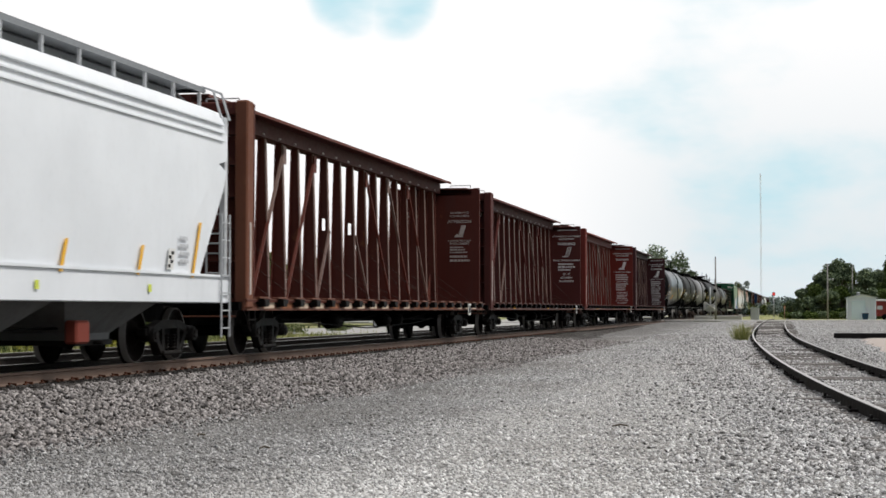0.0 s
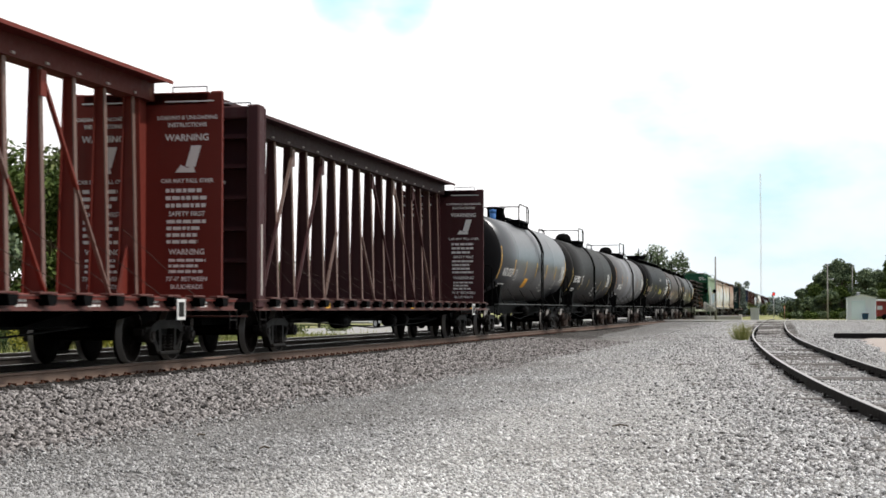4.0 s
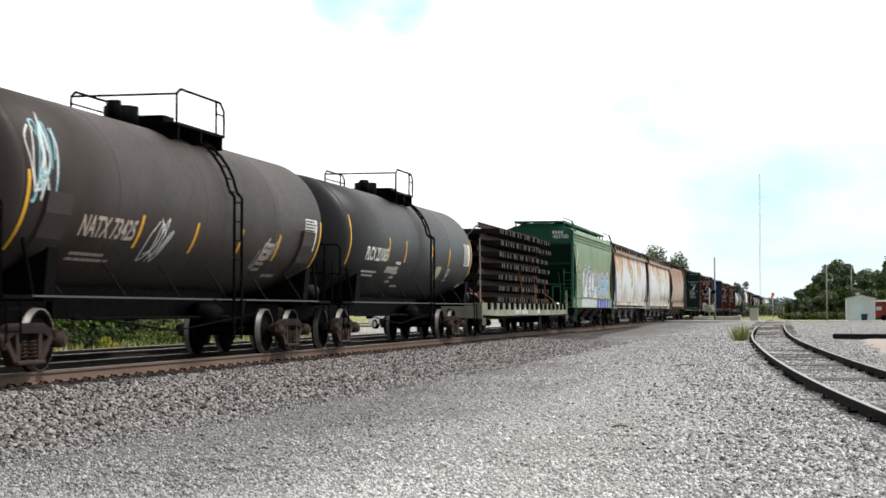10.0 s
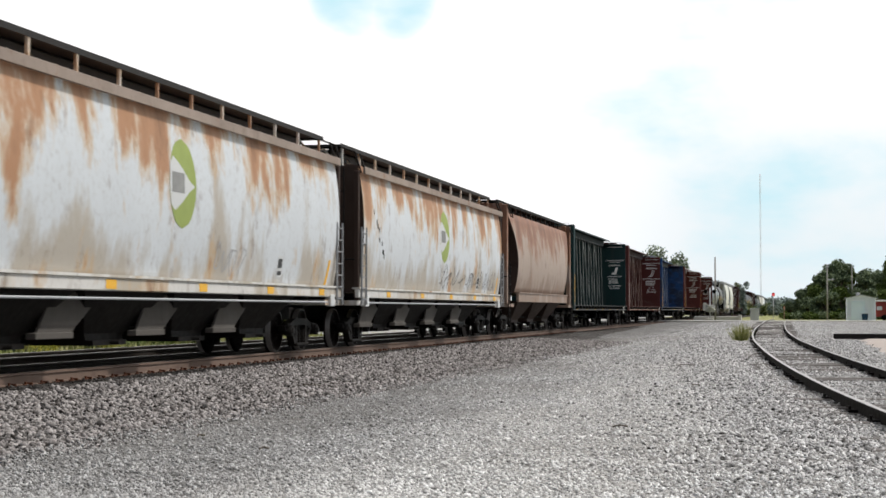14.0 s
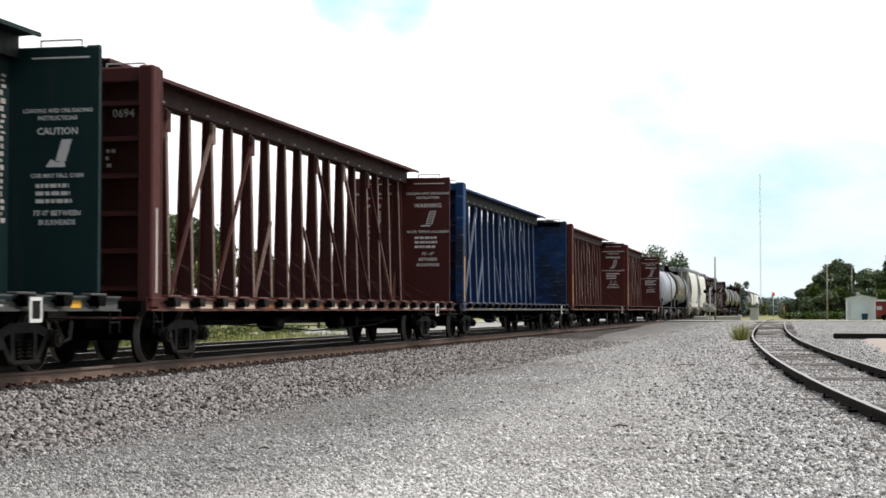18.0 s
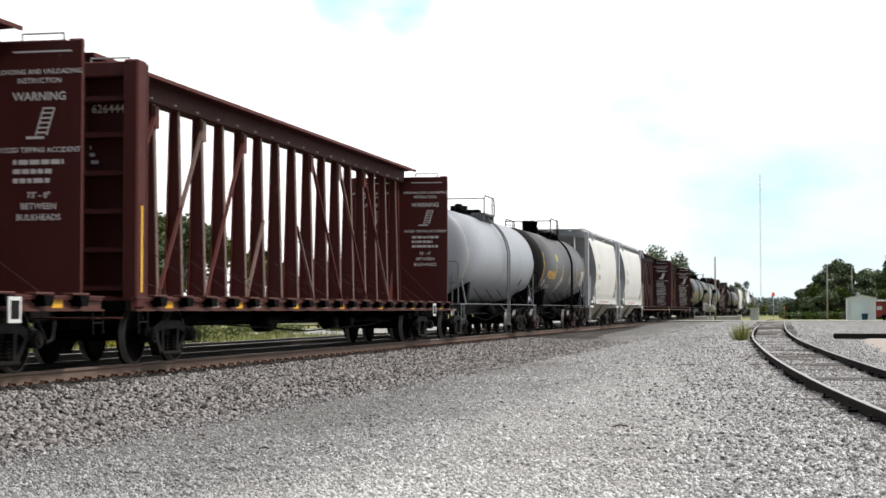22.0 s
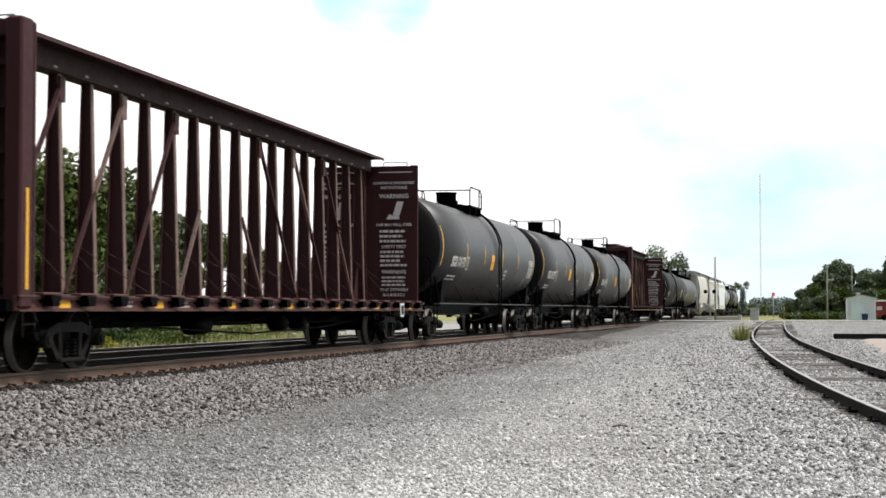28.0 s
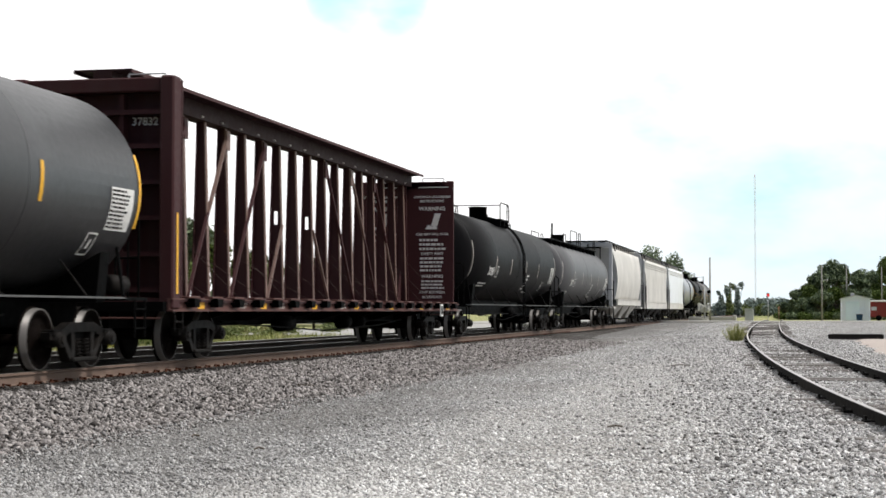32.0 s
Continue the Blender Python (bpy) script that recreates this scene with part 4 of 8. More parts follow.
def panel_text(style, rg, drop=0.0, tight=1.0):
    """Instructions on the inner face of the far bulkhead, in the half nearest the viewer."""
    g = Geo()
    T = CB_TEXT[style]
    for side in (0.80, -0.80):
        flat = on_face(-0.006, side)
        put = lambda u, v: flat(u * tight, 4.5 - drop - (4.5 - v) * tight)
        style != "french" and stamp(g, rect(-0.42, 0.5, 4.58, 4.605), flat)
        stamp(g, letters(T[0], 0.098), lambda u, v: put(u, v + 4.30))
        stamp(g, letters(T[1], 0.105), lambda u, v: put(u, v + 4.17))
        stamp(g, letters(T[2], 0.17), lambda u, v: put(u, v + 3.94))
        # leaning stack sign
        lean = lambda u, v: put(u * 1 + (v - 3.3) * 0.30 + 0.02, v)
        if style == "tip":
            stamp(g, rect(-0.11, -0.085, 3.38, 3.78), lean)
            stamp(g, rect(0.06, 0.085, 3.38, 3.78), lean)
            for k in range(6):
                stamp(g, rect(-0.10, 0.07, 3.41 + k * 0.07, 3.435 + k * 0.07), lean)
            stamp(g, rect(-0.2, 0.08, 3.33, 3.37), put)
        else:
            stamp(g, rect(-0.09, 0.10, 3.42, 3.80), lean)
            stamp(g, ([(-0.22, 3.32), (0.16, 3.32), (0.12, 3.44), (0.0, 3.40), (-0.12, 3.46)], [(0, 1, 2, 3, 4)]), put)
        stamp(g, letters(T[3], 0.105), lambda u, v: put(u, v + 3.17))
        for fl in bars(-0.40, 0.50, 2.66, 3.06 if style != "french" else 2.96, 3, rg):
            stamp(g, fl, put)
        if style == "french":
            stamp(g, letters(T[4], 0.12), lambda u, v: put(u, v + 3.06))
            for fl in bars(-0.40, 0.55, 2.30, 2.62, 2, rg):
                stamp(g, fl, put)
        elif style == "fall":
            stamp(g, letters(T[4], 0.115), lambda u, v: put(u, v + 2.58))
            for fl in bars(-0.38, 0.48, 2.02, 2.50, 4, rg):
                stamp(g, fl, put)
            stamp(g, letters(T[5], 0.14), lambda u, v: put(u, v + 1.90))
            for fl in bars(-0.34, 0.46, 1.50, 1.80, 3, rg):
                stamp(g, fl, put)
            stamp(g, letters(T[6], 0.11), lambda u, v: put(u, v + 1.42))
            stamp(g, letters(T[7], 0.11), lambda u, v: put(u, v + 1.28))
        else:
            for i, w in enumerate(T[4:]):
                stamp(g, letters(w, 0.125), lambda u, v: put(u, v + 2.52 - 0.16 * i))
    return g


def centre_beam(u0, u1, pal, style, number, label, holes=False, straps=True, tags="white", boards=False, text=True, seed=0, drop=0.0, tight=1.0):
    """73-foot centre-beam flatcar. pal: its two paints (bulkhead, truss)."""
    rg = random.Random(seed)
    body, truss, sillm = pal[:3]
    worn = pal[3] if len(pal) > 3 else WORN_LIT
    car, hl = start_car("centerbeam_flatcar", label, u0, u1, 3.0, STEEL)
    yi = hl - 1.05                       # inner faces of the bulkheads
    yf = yi - 0.38                       # the far bulkhead stands further in
    for s in (-1, 1):
        add_bulkhead(car, s, yi if s < 0 else yf, body, WORN_POST if boards and seed == 1 and s < 0 else None)
    # top beam: a wide flange with lips, sunk a little at mid length
    prof = [(-0.52, 4.97), (0.52, 4.97), (0.52, 4.91), (0.49, 4.91), (0.47, 4.945), (0.17, 4.93), (0.17, 4.60), (-0.17, 4.60), (-0.17, 4.93), (-0.47, 4.945), (-0.49, 4.91), (-0.52, 4.91)]
    # The beam's paint includes the flange's shade; the lips keep the lit tone.
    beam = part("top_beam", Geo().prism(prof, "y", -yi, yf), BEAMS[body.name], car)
    for sx in (-1, 1):
        part("beam_lip", Geo().box(*sorted((sx * 0.521, sx * 0.531)), -yi, yf, 4.905, 4.968), truss, beam, "top flange edge, kept lighter as if sunlit")
    for k in range(19):
        part("beam_clip", lambda: Geo().box(0.172, 0.20, -0.05, 0.05, 4.64, 4.672), FADED, beam, at=(0, -yi + 0.9 + k * (2 * yi - 2.2) / 18, 0), key="beam_clip")
    # deck, side sills, centre sill
    part("deck", Geo().prism([(-1.45, 1.06), (-0.4, 1.12), (0.4, 1.12), (1.45, 1.06), (1.45, 1.02), (-1.45, 1.02)], "y", -hl + 0.65, hl - 0.65), truss, car)
    for s in (-1, 1):
        ch = [(1.36, 0.86), (1.46, 0.86), (1.46, 0.885), (1.40, 0.885), (1.40, 1.055), (1.46, 1.055), (1.46, 1.08), (1.36, 1.08)]
        part("side_sill", Geo().prism([(s * a, b) for a, b in ch][::s], "y", -hl + 0.6, hl - 0.6), sillm, car)
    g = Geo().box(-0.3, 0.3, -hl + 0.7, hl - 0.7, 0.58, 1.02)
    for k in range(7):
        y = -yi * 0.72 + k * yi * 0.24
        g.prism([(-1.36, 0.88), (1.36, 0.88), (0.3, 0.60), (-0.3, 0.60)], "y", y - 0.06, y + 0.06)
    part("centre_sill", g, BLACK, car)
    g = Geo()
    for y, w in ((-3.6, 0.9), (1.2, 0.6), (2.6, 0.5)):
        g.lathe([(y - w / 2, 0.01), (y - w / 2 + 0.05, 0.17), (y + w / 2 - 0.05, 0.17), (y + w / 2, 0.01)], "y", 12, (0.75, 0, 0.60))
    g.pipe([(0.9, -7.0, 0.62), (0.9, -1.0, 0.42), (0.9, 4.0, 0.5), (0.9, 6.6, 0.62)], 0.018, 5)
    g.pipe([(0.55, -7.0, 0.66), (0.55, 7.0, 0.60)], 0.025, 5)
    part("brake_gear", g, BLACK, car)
    # posts
    n = 18
    ys = [-yi + 1.15 + (2 * yi - 2.3) * k / (n - 1) for k in range(n)]
    for k, y in enumerate(ys):
        kind = 2 if holes and k in (7, 9) else k % 2
        po = part("post", lambda: post_geo(kind), truss, car, at=(0, y, 0), key=("post", kind, truss.name))
        # Near edges are paler: wear, plus the sun's glint put into the colour.
        part("flange", flange_geo, worn, po, key=("flange", worn.name))
    for s in (-1, 1):
        yw = yi if s < 0 else yf
        g = Geo().prism([(-0.2, 1.1), (0.2, 1.1), (0.11, 4.62), (-0.11, 4.62)], "y", -0.02, 0.02)
        part("end_post", g, truss, car, at=(0, s * (yw - 0.55), 0))
        g = Geo().prism([(s * yw, 1.15), (s * (yw - 1.2), 1.15), (s * (yw - 0.5), 2.6), (s * (yw - 0.5), 4.6), (s * yw, 4.6)][::s], "x", -0.02, 0.02)
        part("gusset", g, truss, car)
    # diagonals lean away from the middle towards the deck
    for k in range(0, n - 2):
        y0, y1 = ys[k], ys[k + 1]
        if k in (7, 8):
            continue
        lean = -1 if k < n // 2 else 1
        a, b = (y1, y0) if lean < 0 else (y0, y1)
        upper = k % 2 == (1 if lean < 0 else 0)
        if upper:
            g = Geo().bar((0.12, a, 4.45), (0.15, b, 2.80), 0.05, 0.07, (1, 0, 0))
            g.box(0.11, 0.15, a - 0.10, a + 0.10, 4.15, 4.55)
        else:
            g = Geo().bar((0.15, a, 2.80), (0.19, b, 1.14), 0.05, 0.06, (1, 0, 0))
        part("diagonal", g, truss if k % 3 and len(pal) < 4 else worn, car)
    # winches and pockets along the near sill, and tags between them
    nb = 20
    for k in range(nb):
        y = -hl + 1.5 + (2 * hl - 3.0) * k / (nb - 1)
        def winch():
            w = Geo().prism([(-0.16, 1.075), (0.16, 1.075), (0.10, 0.93), (-0.10, 0.93)], "x", 1.40, 1.56)
            w.rod((1.42, -0.2, 1.03), (1.42, 0.2, 1.03), 0.055, 8)
            return w
        wn = part("winch", winch, BLACK if not boards else STEEL, car, at=(0, y, 0), key=("winch", boards))
        part("winch_plate", lambda: Geo().box(1.37, 1.53, -0.33, 0.22, 1.083, 1.118, 0.008), sillm, wn, key=("winch_plate", sillm.name))
        if k < nb - 1:
            yy = y + (2 * hl - 3.0) / (nb - 1) / 2
            if tags == "yellow" and k % 3 == 0 or tags == "white" and k % 7 == 3:
                g = Geo().box(1.401, 1.407, yy - 0.17, yy + 0.17, 0.905, 1.03)
                part("tag", g, YELLOW, car, "yellow reflective square")
            elif k % 2 == 0:
                g = Geo()
                for fl in bars(yy - 0.24, yy + 0.24, 0.9, 1.03, 2, rg):
                    stamp(g, fl, on_side(1.404, 0))
                part("stencil", g, FADED if tags != "white" else WHITE, car, "row of small unreadable white bars")
    if boards:
        for k in range(nb - 1):
            y = -hl + 1.5 + (2 * hl - 3.0) * (k + 0.5) / (nb - 1)
            pm = SILLPLATE if rg.random() < 0.6 else ORANGE_RUST
            part("sill_plate", lambda: Geo().box(1.402, 1.412, -0.3, 0.3, 0.9, 1.04), pm, car, at=(0, y, 0), key=("sill_plate", pm.name))
    # tie-down straps
    if straps:
        for k in range(14):
            y = -hl + 2.4 + (2 * hl - 5.0) * k / 13 + rg.uniform(-0.2, 0.2)
            part("strap", Geo().rod((1.42, y, 1.09), (0.20, y - rg.uniform(0.3, 0.9), 1.09 + rg.uniform(0.6, 1.5)), 0.005, 4), STEEL_BROWN, car)
    # reporting plate, end grab irons, ladder hoops
    g = Geo().box(1.565, 1.58, hl - 3.86, hl - 3.50, 0.71, 1.05)
    pl = part("id_plate", g, WHITE, car, "small white framed plate")
    part("plate_mark", Geo().box(1.581, 1.584, hl - 3.80, hl - 3.56, 0.76, 1.0), STEEL, pl)
    for s in (-1, 1):
        g = Geo()
        end_ladder(g, s * ((yi if s < 0 else yf) + 0.46), -1.15, -0.75, 1.0, 4.4, 9)
        part("end_ladder", g, sillm, car)
        yw = yi if s < 0 else yf
        part("hand_hoop", Geo().pipe([(0.5, s * (yw + 0.05), 4.76), (0.5, s * (yw + 0.05), 4.86), (1.15, s * (yw + 0.05), 4.86), (1.15, s * (yw + 0.05), 4.76)], 0.014, 5), GREYPLATE, car)
        part("step", ladder(Geo(), 1.47, s * (hl - 0.85) - 0.18, s * (hl - 0.85) + 0.18, 0.52, 0.86, 1, 0.012, 0.012), STEEL, car)
        part("end_rail", Geo().pipe([(-1.3, s * (yi + 0.6), 0.75), (1.3, s * (yi + 0.6), 0.75)], 0.016, 5), sillm, car)
        part("end_platform", Geo().box(-1.35, 1.35, *sorted((s * (hl - 0.45), s * (hl - 0.72))), 0.86, 1.02), BLACK, car)
    g = Geo().box(1.452, 1.458, -yi - 0.28, -yi - 0.2, 1.15, 2.5)
    part("reflector", g, YELLOW if tags == "yellow" else FADED, car, "upright reflective strip on the corner post")
    g = Geo()
    if number:
        stamp(g, letters(number, 0.19), lambda u, v: (0.80 + u, -yi - 0.062, v + 4.05))
    for fl in bars(0.1, 0.75, 3.15, 3.5, 3, rg):
        stamp(g, fl, on_face(-yi - 0.058))
    for fl in bars(0.0, 0.6, 2.5, 2.8, 2, rg):
        stamp(g, fl, on_face(-yi - 0.058))
    part("end_number", g, WHITE, car, "white number and stencils on the end wall")
    if text:
        t = part("instructions", panel_text(style, rg, drop, tight), FADED if seed == 1 else WHITE, car, "white stencilled loading instructions", at=pose(0, yf, 0))
        g = Geo()
        v = 4.35 if style != "fall" else 0
        while v > 2.2:
            h = rg.uniform(0.05, 0.14)
            a0 = rg.uniform(-0.05, 0.0)
            stamp(g, rect(a0, a0 + rg.uniform(0.03, 0.07), v - h * 0.6, v), lambda a, b: (0.024, yf - 0.22 + a * 2.2, b))
            v -= h * 0.6 + 0.04
        if g.v:
            part("side_stencil", g, FADED, car, "column of small white bars")
    return car


# -- tank cars --
def tank_car(u0, u1, mat, label, R=1.52, zc=2.74, number="", mark="", num=(-5.0, -0.52, 0.42), num_col=None, dome="stack", steel=None, strips=(-4.8, -1.7, 1.6, 4.7), zs=-0.25, ends=None, bands=(), placard=None, head=None, headmat=None, full_walk=False, marks=((-4.4, -0.5), (6.6, -0.9)), patches=(), board=None, spec_at=2.2, seed=0, overhang=1.0, lo=0.35, plat=(-0.95, 0.95), stripe_mat=None, rail_mat=None, extra=None, plates=None, print_=True):
    rg = random.Random(seed)
    steel = steel or STEEL
    num_col = num_col or WHITE
    rail_mat = rail_mat or BLACK
    car, hl = start_car("tank_car", label, u0, u1, 2.05, steel)
    h = hl - overhang                     # half length of the tank over its heads
    body = [(-h + 0.34, R), (-h * 0.5, R), (0, R), (h * 0.5, R), (h - 0.34, R)]
    part("tank", Geo().lathe(body, "y", 56, (0, 0, zc)), mat, car)
    for s in (-1, 1):
        pr = [(s * (h - 0.34), R), (s * (h - 0.30), R * 0.985), (s * (h - 0.25), R * 0.95), (s * (h - 0.19), R * 0.88), (s * (h - 0.12), R * 0.74), (s * (h - 0.04), R * 0.45), (s * h, 0.02)]
        # A darker headmat puts the shade of the away-facing heads into paint.
        part("tank_head", Geo().lathe(pr, "y", 56, (0, 0, zc)), headmat or mat, car)
    skin = lambda y0, z0, r=R + 0.007: (lambda u, v: (math.cos((v + z0 - zc) / R) * r, y0 + u, zc + math.sin((v + z0 - zc) / R) * r))
    # weld rings
    ringy = [-h * 0.52, 0.0, h * 0.52]
    for y in ringy:
        part("weld_ring", Geo().lathe([(y - 0.02, R), (y - 0.01, R + 0.003), (y + 0.01, R + 0.003), (y + 0.02, R)], "y", 56, (0, 0, zc)), mat, car)
    for s in (-1, 1) if plates else ():
        a, b = s * (h - 0.95), s * (h - 1.75)
        rows = [[(math.cos(t) * (R + d), y, zc + math.sin(t) * (R + d)) for y in (a, b) for d in (0.0, 0.07)] for t in (-0.75, -0.55, -0.30, -0.10)]
        rings = [[r[0], r[1], r[3], r[2]] for r in rows]
        part("saddle_plate", Geo().loft(rings, False), plates, car, "raised steel pad over the bolster")
    for a, b, m in bands:
        part("band", Geo().lathe([(a, R), (a + 0.01, R + 0.004), (b - 0.01, R + 0.004), (b, R)], "y", 56, (0, 0, zc)), m, car, "pale painted band round the tank")
    # frame: stub sills, saddles, walkway edges, braces
    for s in (-1, 1):
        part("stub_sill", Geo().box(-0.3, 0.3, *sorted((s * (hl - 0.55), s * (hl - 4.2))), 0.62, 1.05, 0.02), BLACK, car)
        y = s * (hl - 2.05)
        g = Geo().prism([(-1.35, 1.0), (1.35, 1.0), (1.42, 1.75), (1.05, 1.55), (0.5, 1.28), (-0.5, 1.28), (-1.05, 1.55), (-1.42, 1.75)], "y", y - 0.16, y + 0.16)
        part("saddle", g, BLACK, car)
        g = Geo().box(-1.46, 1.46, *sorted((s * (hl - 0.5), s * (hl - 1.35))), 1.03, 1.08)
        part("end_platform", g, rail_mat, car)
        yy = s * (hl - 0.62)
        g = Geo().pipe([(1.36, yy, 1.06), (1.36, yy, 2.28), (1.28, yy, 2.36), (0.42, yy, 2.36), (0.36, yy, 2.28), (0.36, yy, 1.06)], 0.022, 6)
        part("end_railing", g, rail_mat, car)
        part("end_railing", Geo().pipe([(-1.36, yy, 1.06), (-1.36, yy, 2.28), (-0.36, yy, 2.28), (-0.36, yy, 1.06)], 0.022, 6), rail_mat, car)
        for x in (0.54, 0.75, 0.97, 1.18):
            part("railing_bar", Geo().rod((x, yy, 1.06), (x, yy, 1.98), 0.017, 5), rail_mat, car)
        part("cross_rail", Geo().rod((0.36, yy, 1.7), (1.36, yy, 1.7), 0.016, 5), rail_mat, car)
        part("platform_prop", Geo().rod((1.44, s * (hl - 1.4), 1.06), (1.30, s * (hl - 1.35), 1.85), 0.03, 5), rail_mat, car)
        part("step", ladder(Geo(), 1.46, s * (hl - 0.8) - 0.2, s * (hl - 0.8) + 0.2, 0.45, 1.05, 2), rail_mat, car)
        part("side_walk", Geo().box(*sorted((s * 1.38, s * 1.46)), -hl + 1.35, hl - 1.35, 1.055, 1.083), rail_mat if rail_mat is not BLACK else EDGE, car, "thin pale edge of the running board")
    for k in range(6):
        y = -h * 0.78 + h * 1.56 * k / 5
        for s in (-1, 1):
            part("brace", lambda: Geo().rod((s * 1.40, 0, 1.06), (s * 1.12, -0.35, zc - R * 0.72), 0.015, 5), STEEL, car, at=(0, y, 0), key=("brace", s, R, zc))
    # Added slab that tank cars lack: stands in for the black shade beneath.
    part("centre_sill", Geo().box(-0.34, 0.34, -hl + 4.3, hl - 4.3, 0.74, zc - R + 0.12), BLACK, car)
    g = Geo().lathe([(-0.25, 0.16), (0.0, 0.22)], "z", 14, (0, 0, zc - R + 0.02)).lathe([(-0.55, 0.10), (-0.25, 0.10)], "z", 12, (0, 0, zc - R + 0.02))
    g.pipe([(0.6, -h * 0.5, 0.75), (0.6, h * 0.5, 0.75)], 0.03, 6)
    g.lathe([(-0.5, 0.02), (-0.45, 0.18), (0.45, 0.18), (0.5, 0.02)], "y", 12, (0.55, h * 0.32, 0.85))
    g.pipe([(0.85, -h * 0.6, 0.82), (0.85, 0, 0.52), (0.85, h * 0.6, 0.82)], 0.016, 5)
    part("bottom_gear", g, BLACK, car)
    if head != "none":
        y = hl - 1.05
        g = Geo().lathe([(-0.3, 0.02), (-0.26, 0.15), (0.26, 0.15), (0.3, 0.02)], "y", 12, (1.15, y, 1.28))
        part("air_tank", g, STEEL if head is None else head, car)
    # side ladder, following the curve of the tank
    if not full_walk:
        g = Geo()
        for dy in (lo - 0.2, lo + 0.2):
            pts = [(1.60, dy, 0.36), (1.60, dy, zc + 0.25)]
            for k in range(1, 8):
                a = k * 0.17
                pts.append((math.cos(a) * (R + 0.09), dy, zc + 0.1 + math.sin(a) * (R + 0.02)))
            g.pipe(pts, 0.028, 5)
        for k in range(8):
            z = 0.40 + k * 0.345
            g.rod((1.60, lo - 0.2, z), (1.60, lo + 0.2, z), 0.016, 5)
        for k in range(1, 7):
            a = k * 0.17
            p = (math.cos(a) * (R + 0.09), zc + 0.1 + math.sin(a) * (R + 0.02))
            g.rod((p[0], lo - 0.2, p[1]), (p[0], lo + 0.2, p[1]), 0.016, 5)
        for dy in (-0.85, 0.85):
            g.rod((1.45, lo + dy, 1.08), (1.60, lo + dy * 0.25, 0.75), 0.016, 5)
        part("ladder", g, rail_mat, car)
    # top platform, railings and fittings
    zt = zc + R
    p0, p1 = plat
    if not full_walk:
        for x0, x1, y0, y1 in ((-1.0, -0.52, p0, p1), (0.52, 1.0, p0, p1), (-0.518, 0.518, p1 - 0.42, p1)):
            part("grating", Geo().box(x0, x1, y0, y1, zt - 0.02, zt + 0.03), rail_mat, car)
        for y in (p0 + 0.1, (p0 + p1) / 2, p1 - 0.1):
            part("platform_bearer", Geo().box(-0.98, 0.98, y - 0.03, y + 0.03, zt - 0.26, zt - 0.022), rail_mat, car)
        hr = 0.62
        for s in (-1, 1):
            g = Geo().pipe([(s * 0.98, p0, zt), (s * 0.98, p0, zt + hr - 0.1), (s * 0.98, p0 + 0.18, zt + hr), (s * 0.98, p1 - 0.2, zt + hr), (s * 0.98, p1, zt + hr - 0.14), (s * 0.98, p1, zt)], 0.022, 6)
            part("handrail", g, rail_mat, car)
            part("rail_post", Geo().rod((s * 0.98, p1 - 0.42, zt), (s * 0.98, p1 - 0.42, zt + hr), 0.02, 6), rail_mat, car)
            part("mid_rail", Geo().rod((s * 0.98, p0 if s < 0 else p1 - 0.42, zt + 0.4), (s * 0.98, p1, zt + 0.4), 0.016, 5), rail_mat, car)
        part("end_handrail", Geo().rod((-0.98, p0, zt + hr - 0.1), (0.98, p0, zt + hr - 0.1), 0.02, 5), rail_mat, car)
    else:
        g = Geo().box(-1.0, -0.4, -h + 0.35, h - 1.5, zt - 0.06, zt - 0.01).box(0.4, 0.95, -h + 0.35, h - 1.5, zt - 0.06, zt - 0.01)
        for k in range(12):
            y = -h + 0.6 + (2 * h - 2.4) * k / 11
            g.box(-0.95, 0.9, y - 0.04, y + 0.04, zt - 0.38, zt - 0.062)
        part("running_board", g, rail_mat, car)
        for y, w, hh in ((-h + 0.5, 0.35, 0.64), (-4.9, 1.0, 0.34), (-1.55, 2.4, 0.62), (0.7, 0.7, 0.62), (4.2, 0.5, 0.22), (6.75, 0.65, 0.42)):
            for x in (-0.95, 0.95):
                part("hand_hoop", Geo().pipe([(x, y - w / 2, zt), (x, y - w / 2, zt + hh - 0.09), (x, y - w / 2 + 0.08, zt + hh), (x, y + w / 2 - 0.08, zt + hh), (x, y + w / 2, zt + hh - 0.09), (x, y + w / 2, zt)], 0.022, 6), rail_mat, car)
    g = Geo()
    if dome == "stack":
        g.lathe([(-0.1, 0.33), (0.46, 0.33), (0.47, 0.36), (0.51, 0.36), (0.52, 0.02)], "z", 20, (0, -0.5, zt))
        g.rod((0.2, 0.15, zt - 0.05), (0.2, 0.15, zt + 0.28), 0.06, 8).rod((-0.2, 0.4, zt - 0.05), (-0.2, 0.4, zt + 0.22), 0.09, 8).box(0.25, 0.4, -0.1, 0.9, zt + 0.05, zt + 0.16)
    elif dome == "round":
        g.lathe([(-0.1, 0.36), (0.12, 0.40), (0.30, 0.36), (0.42, 0.22), (0.46, 0.02)], "z", 18, (0, -0.35, zt)).box(-0.5, 0.5, 0.3, 0.7, zt, zt + 0.12)
    elif dome == "low":
        g.lathe([(-0.1, 0.30), (0.30, 0.30), (0.33, 0.02)], "z", 16, (0, -0.45, zt)).rod((0.1, -1.0, zt), (0.1, -1.0, zt + 0.34), 0.13, 10).box(-0.5, 0.6, 0.0, 0.5, zt, zt + 0.2)
    else:
        g.lathe([(-0.1, 0.50), (0.12, 0.52), (0.38, 0.74), (0.44, 0.74), (0.45, 0.02)], "z", 22, (0, -0.6, zt))
    part("manway", g, BLACK, car)
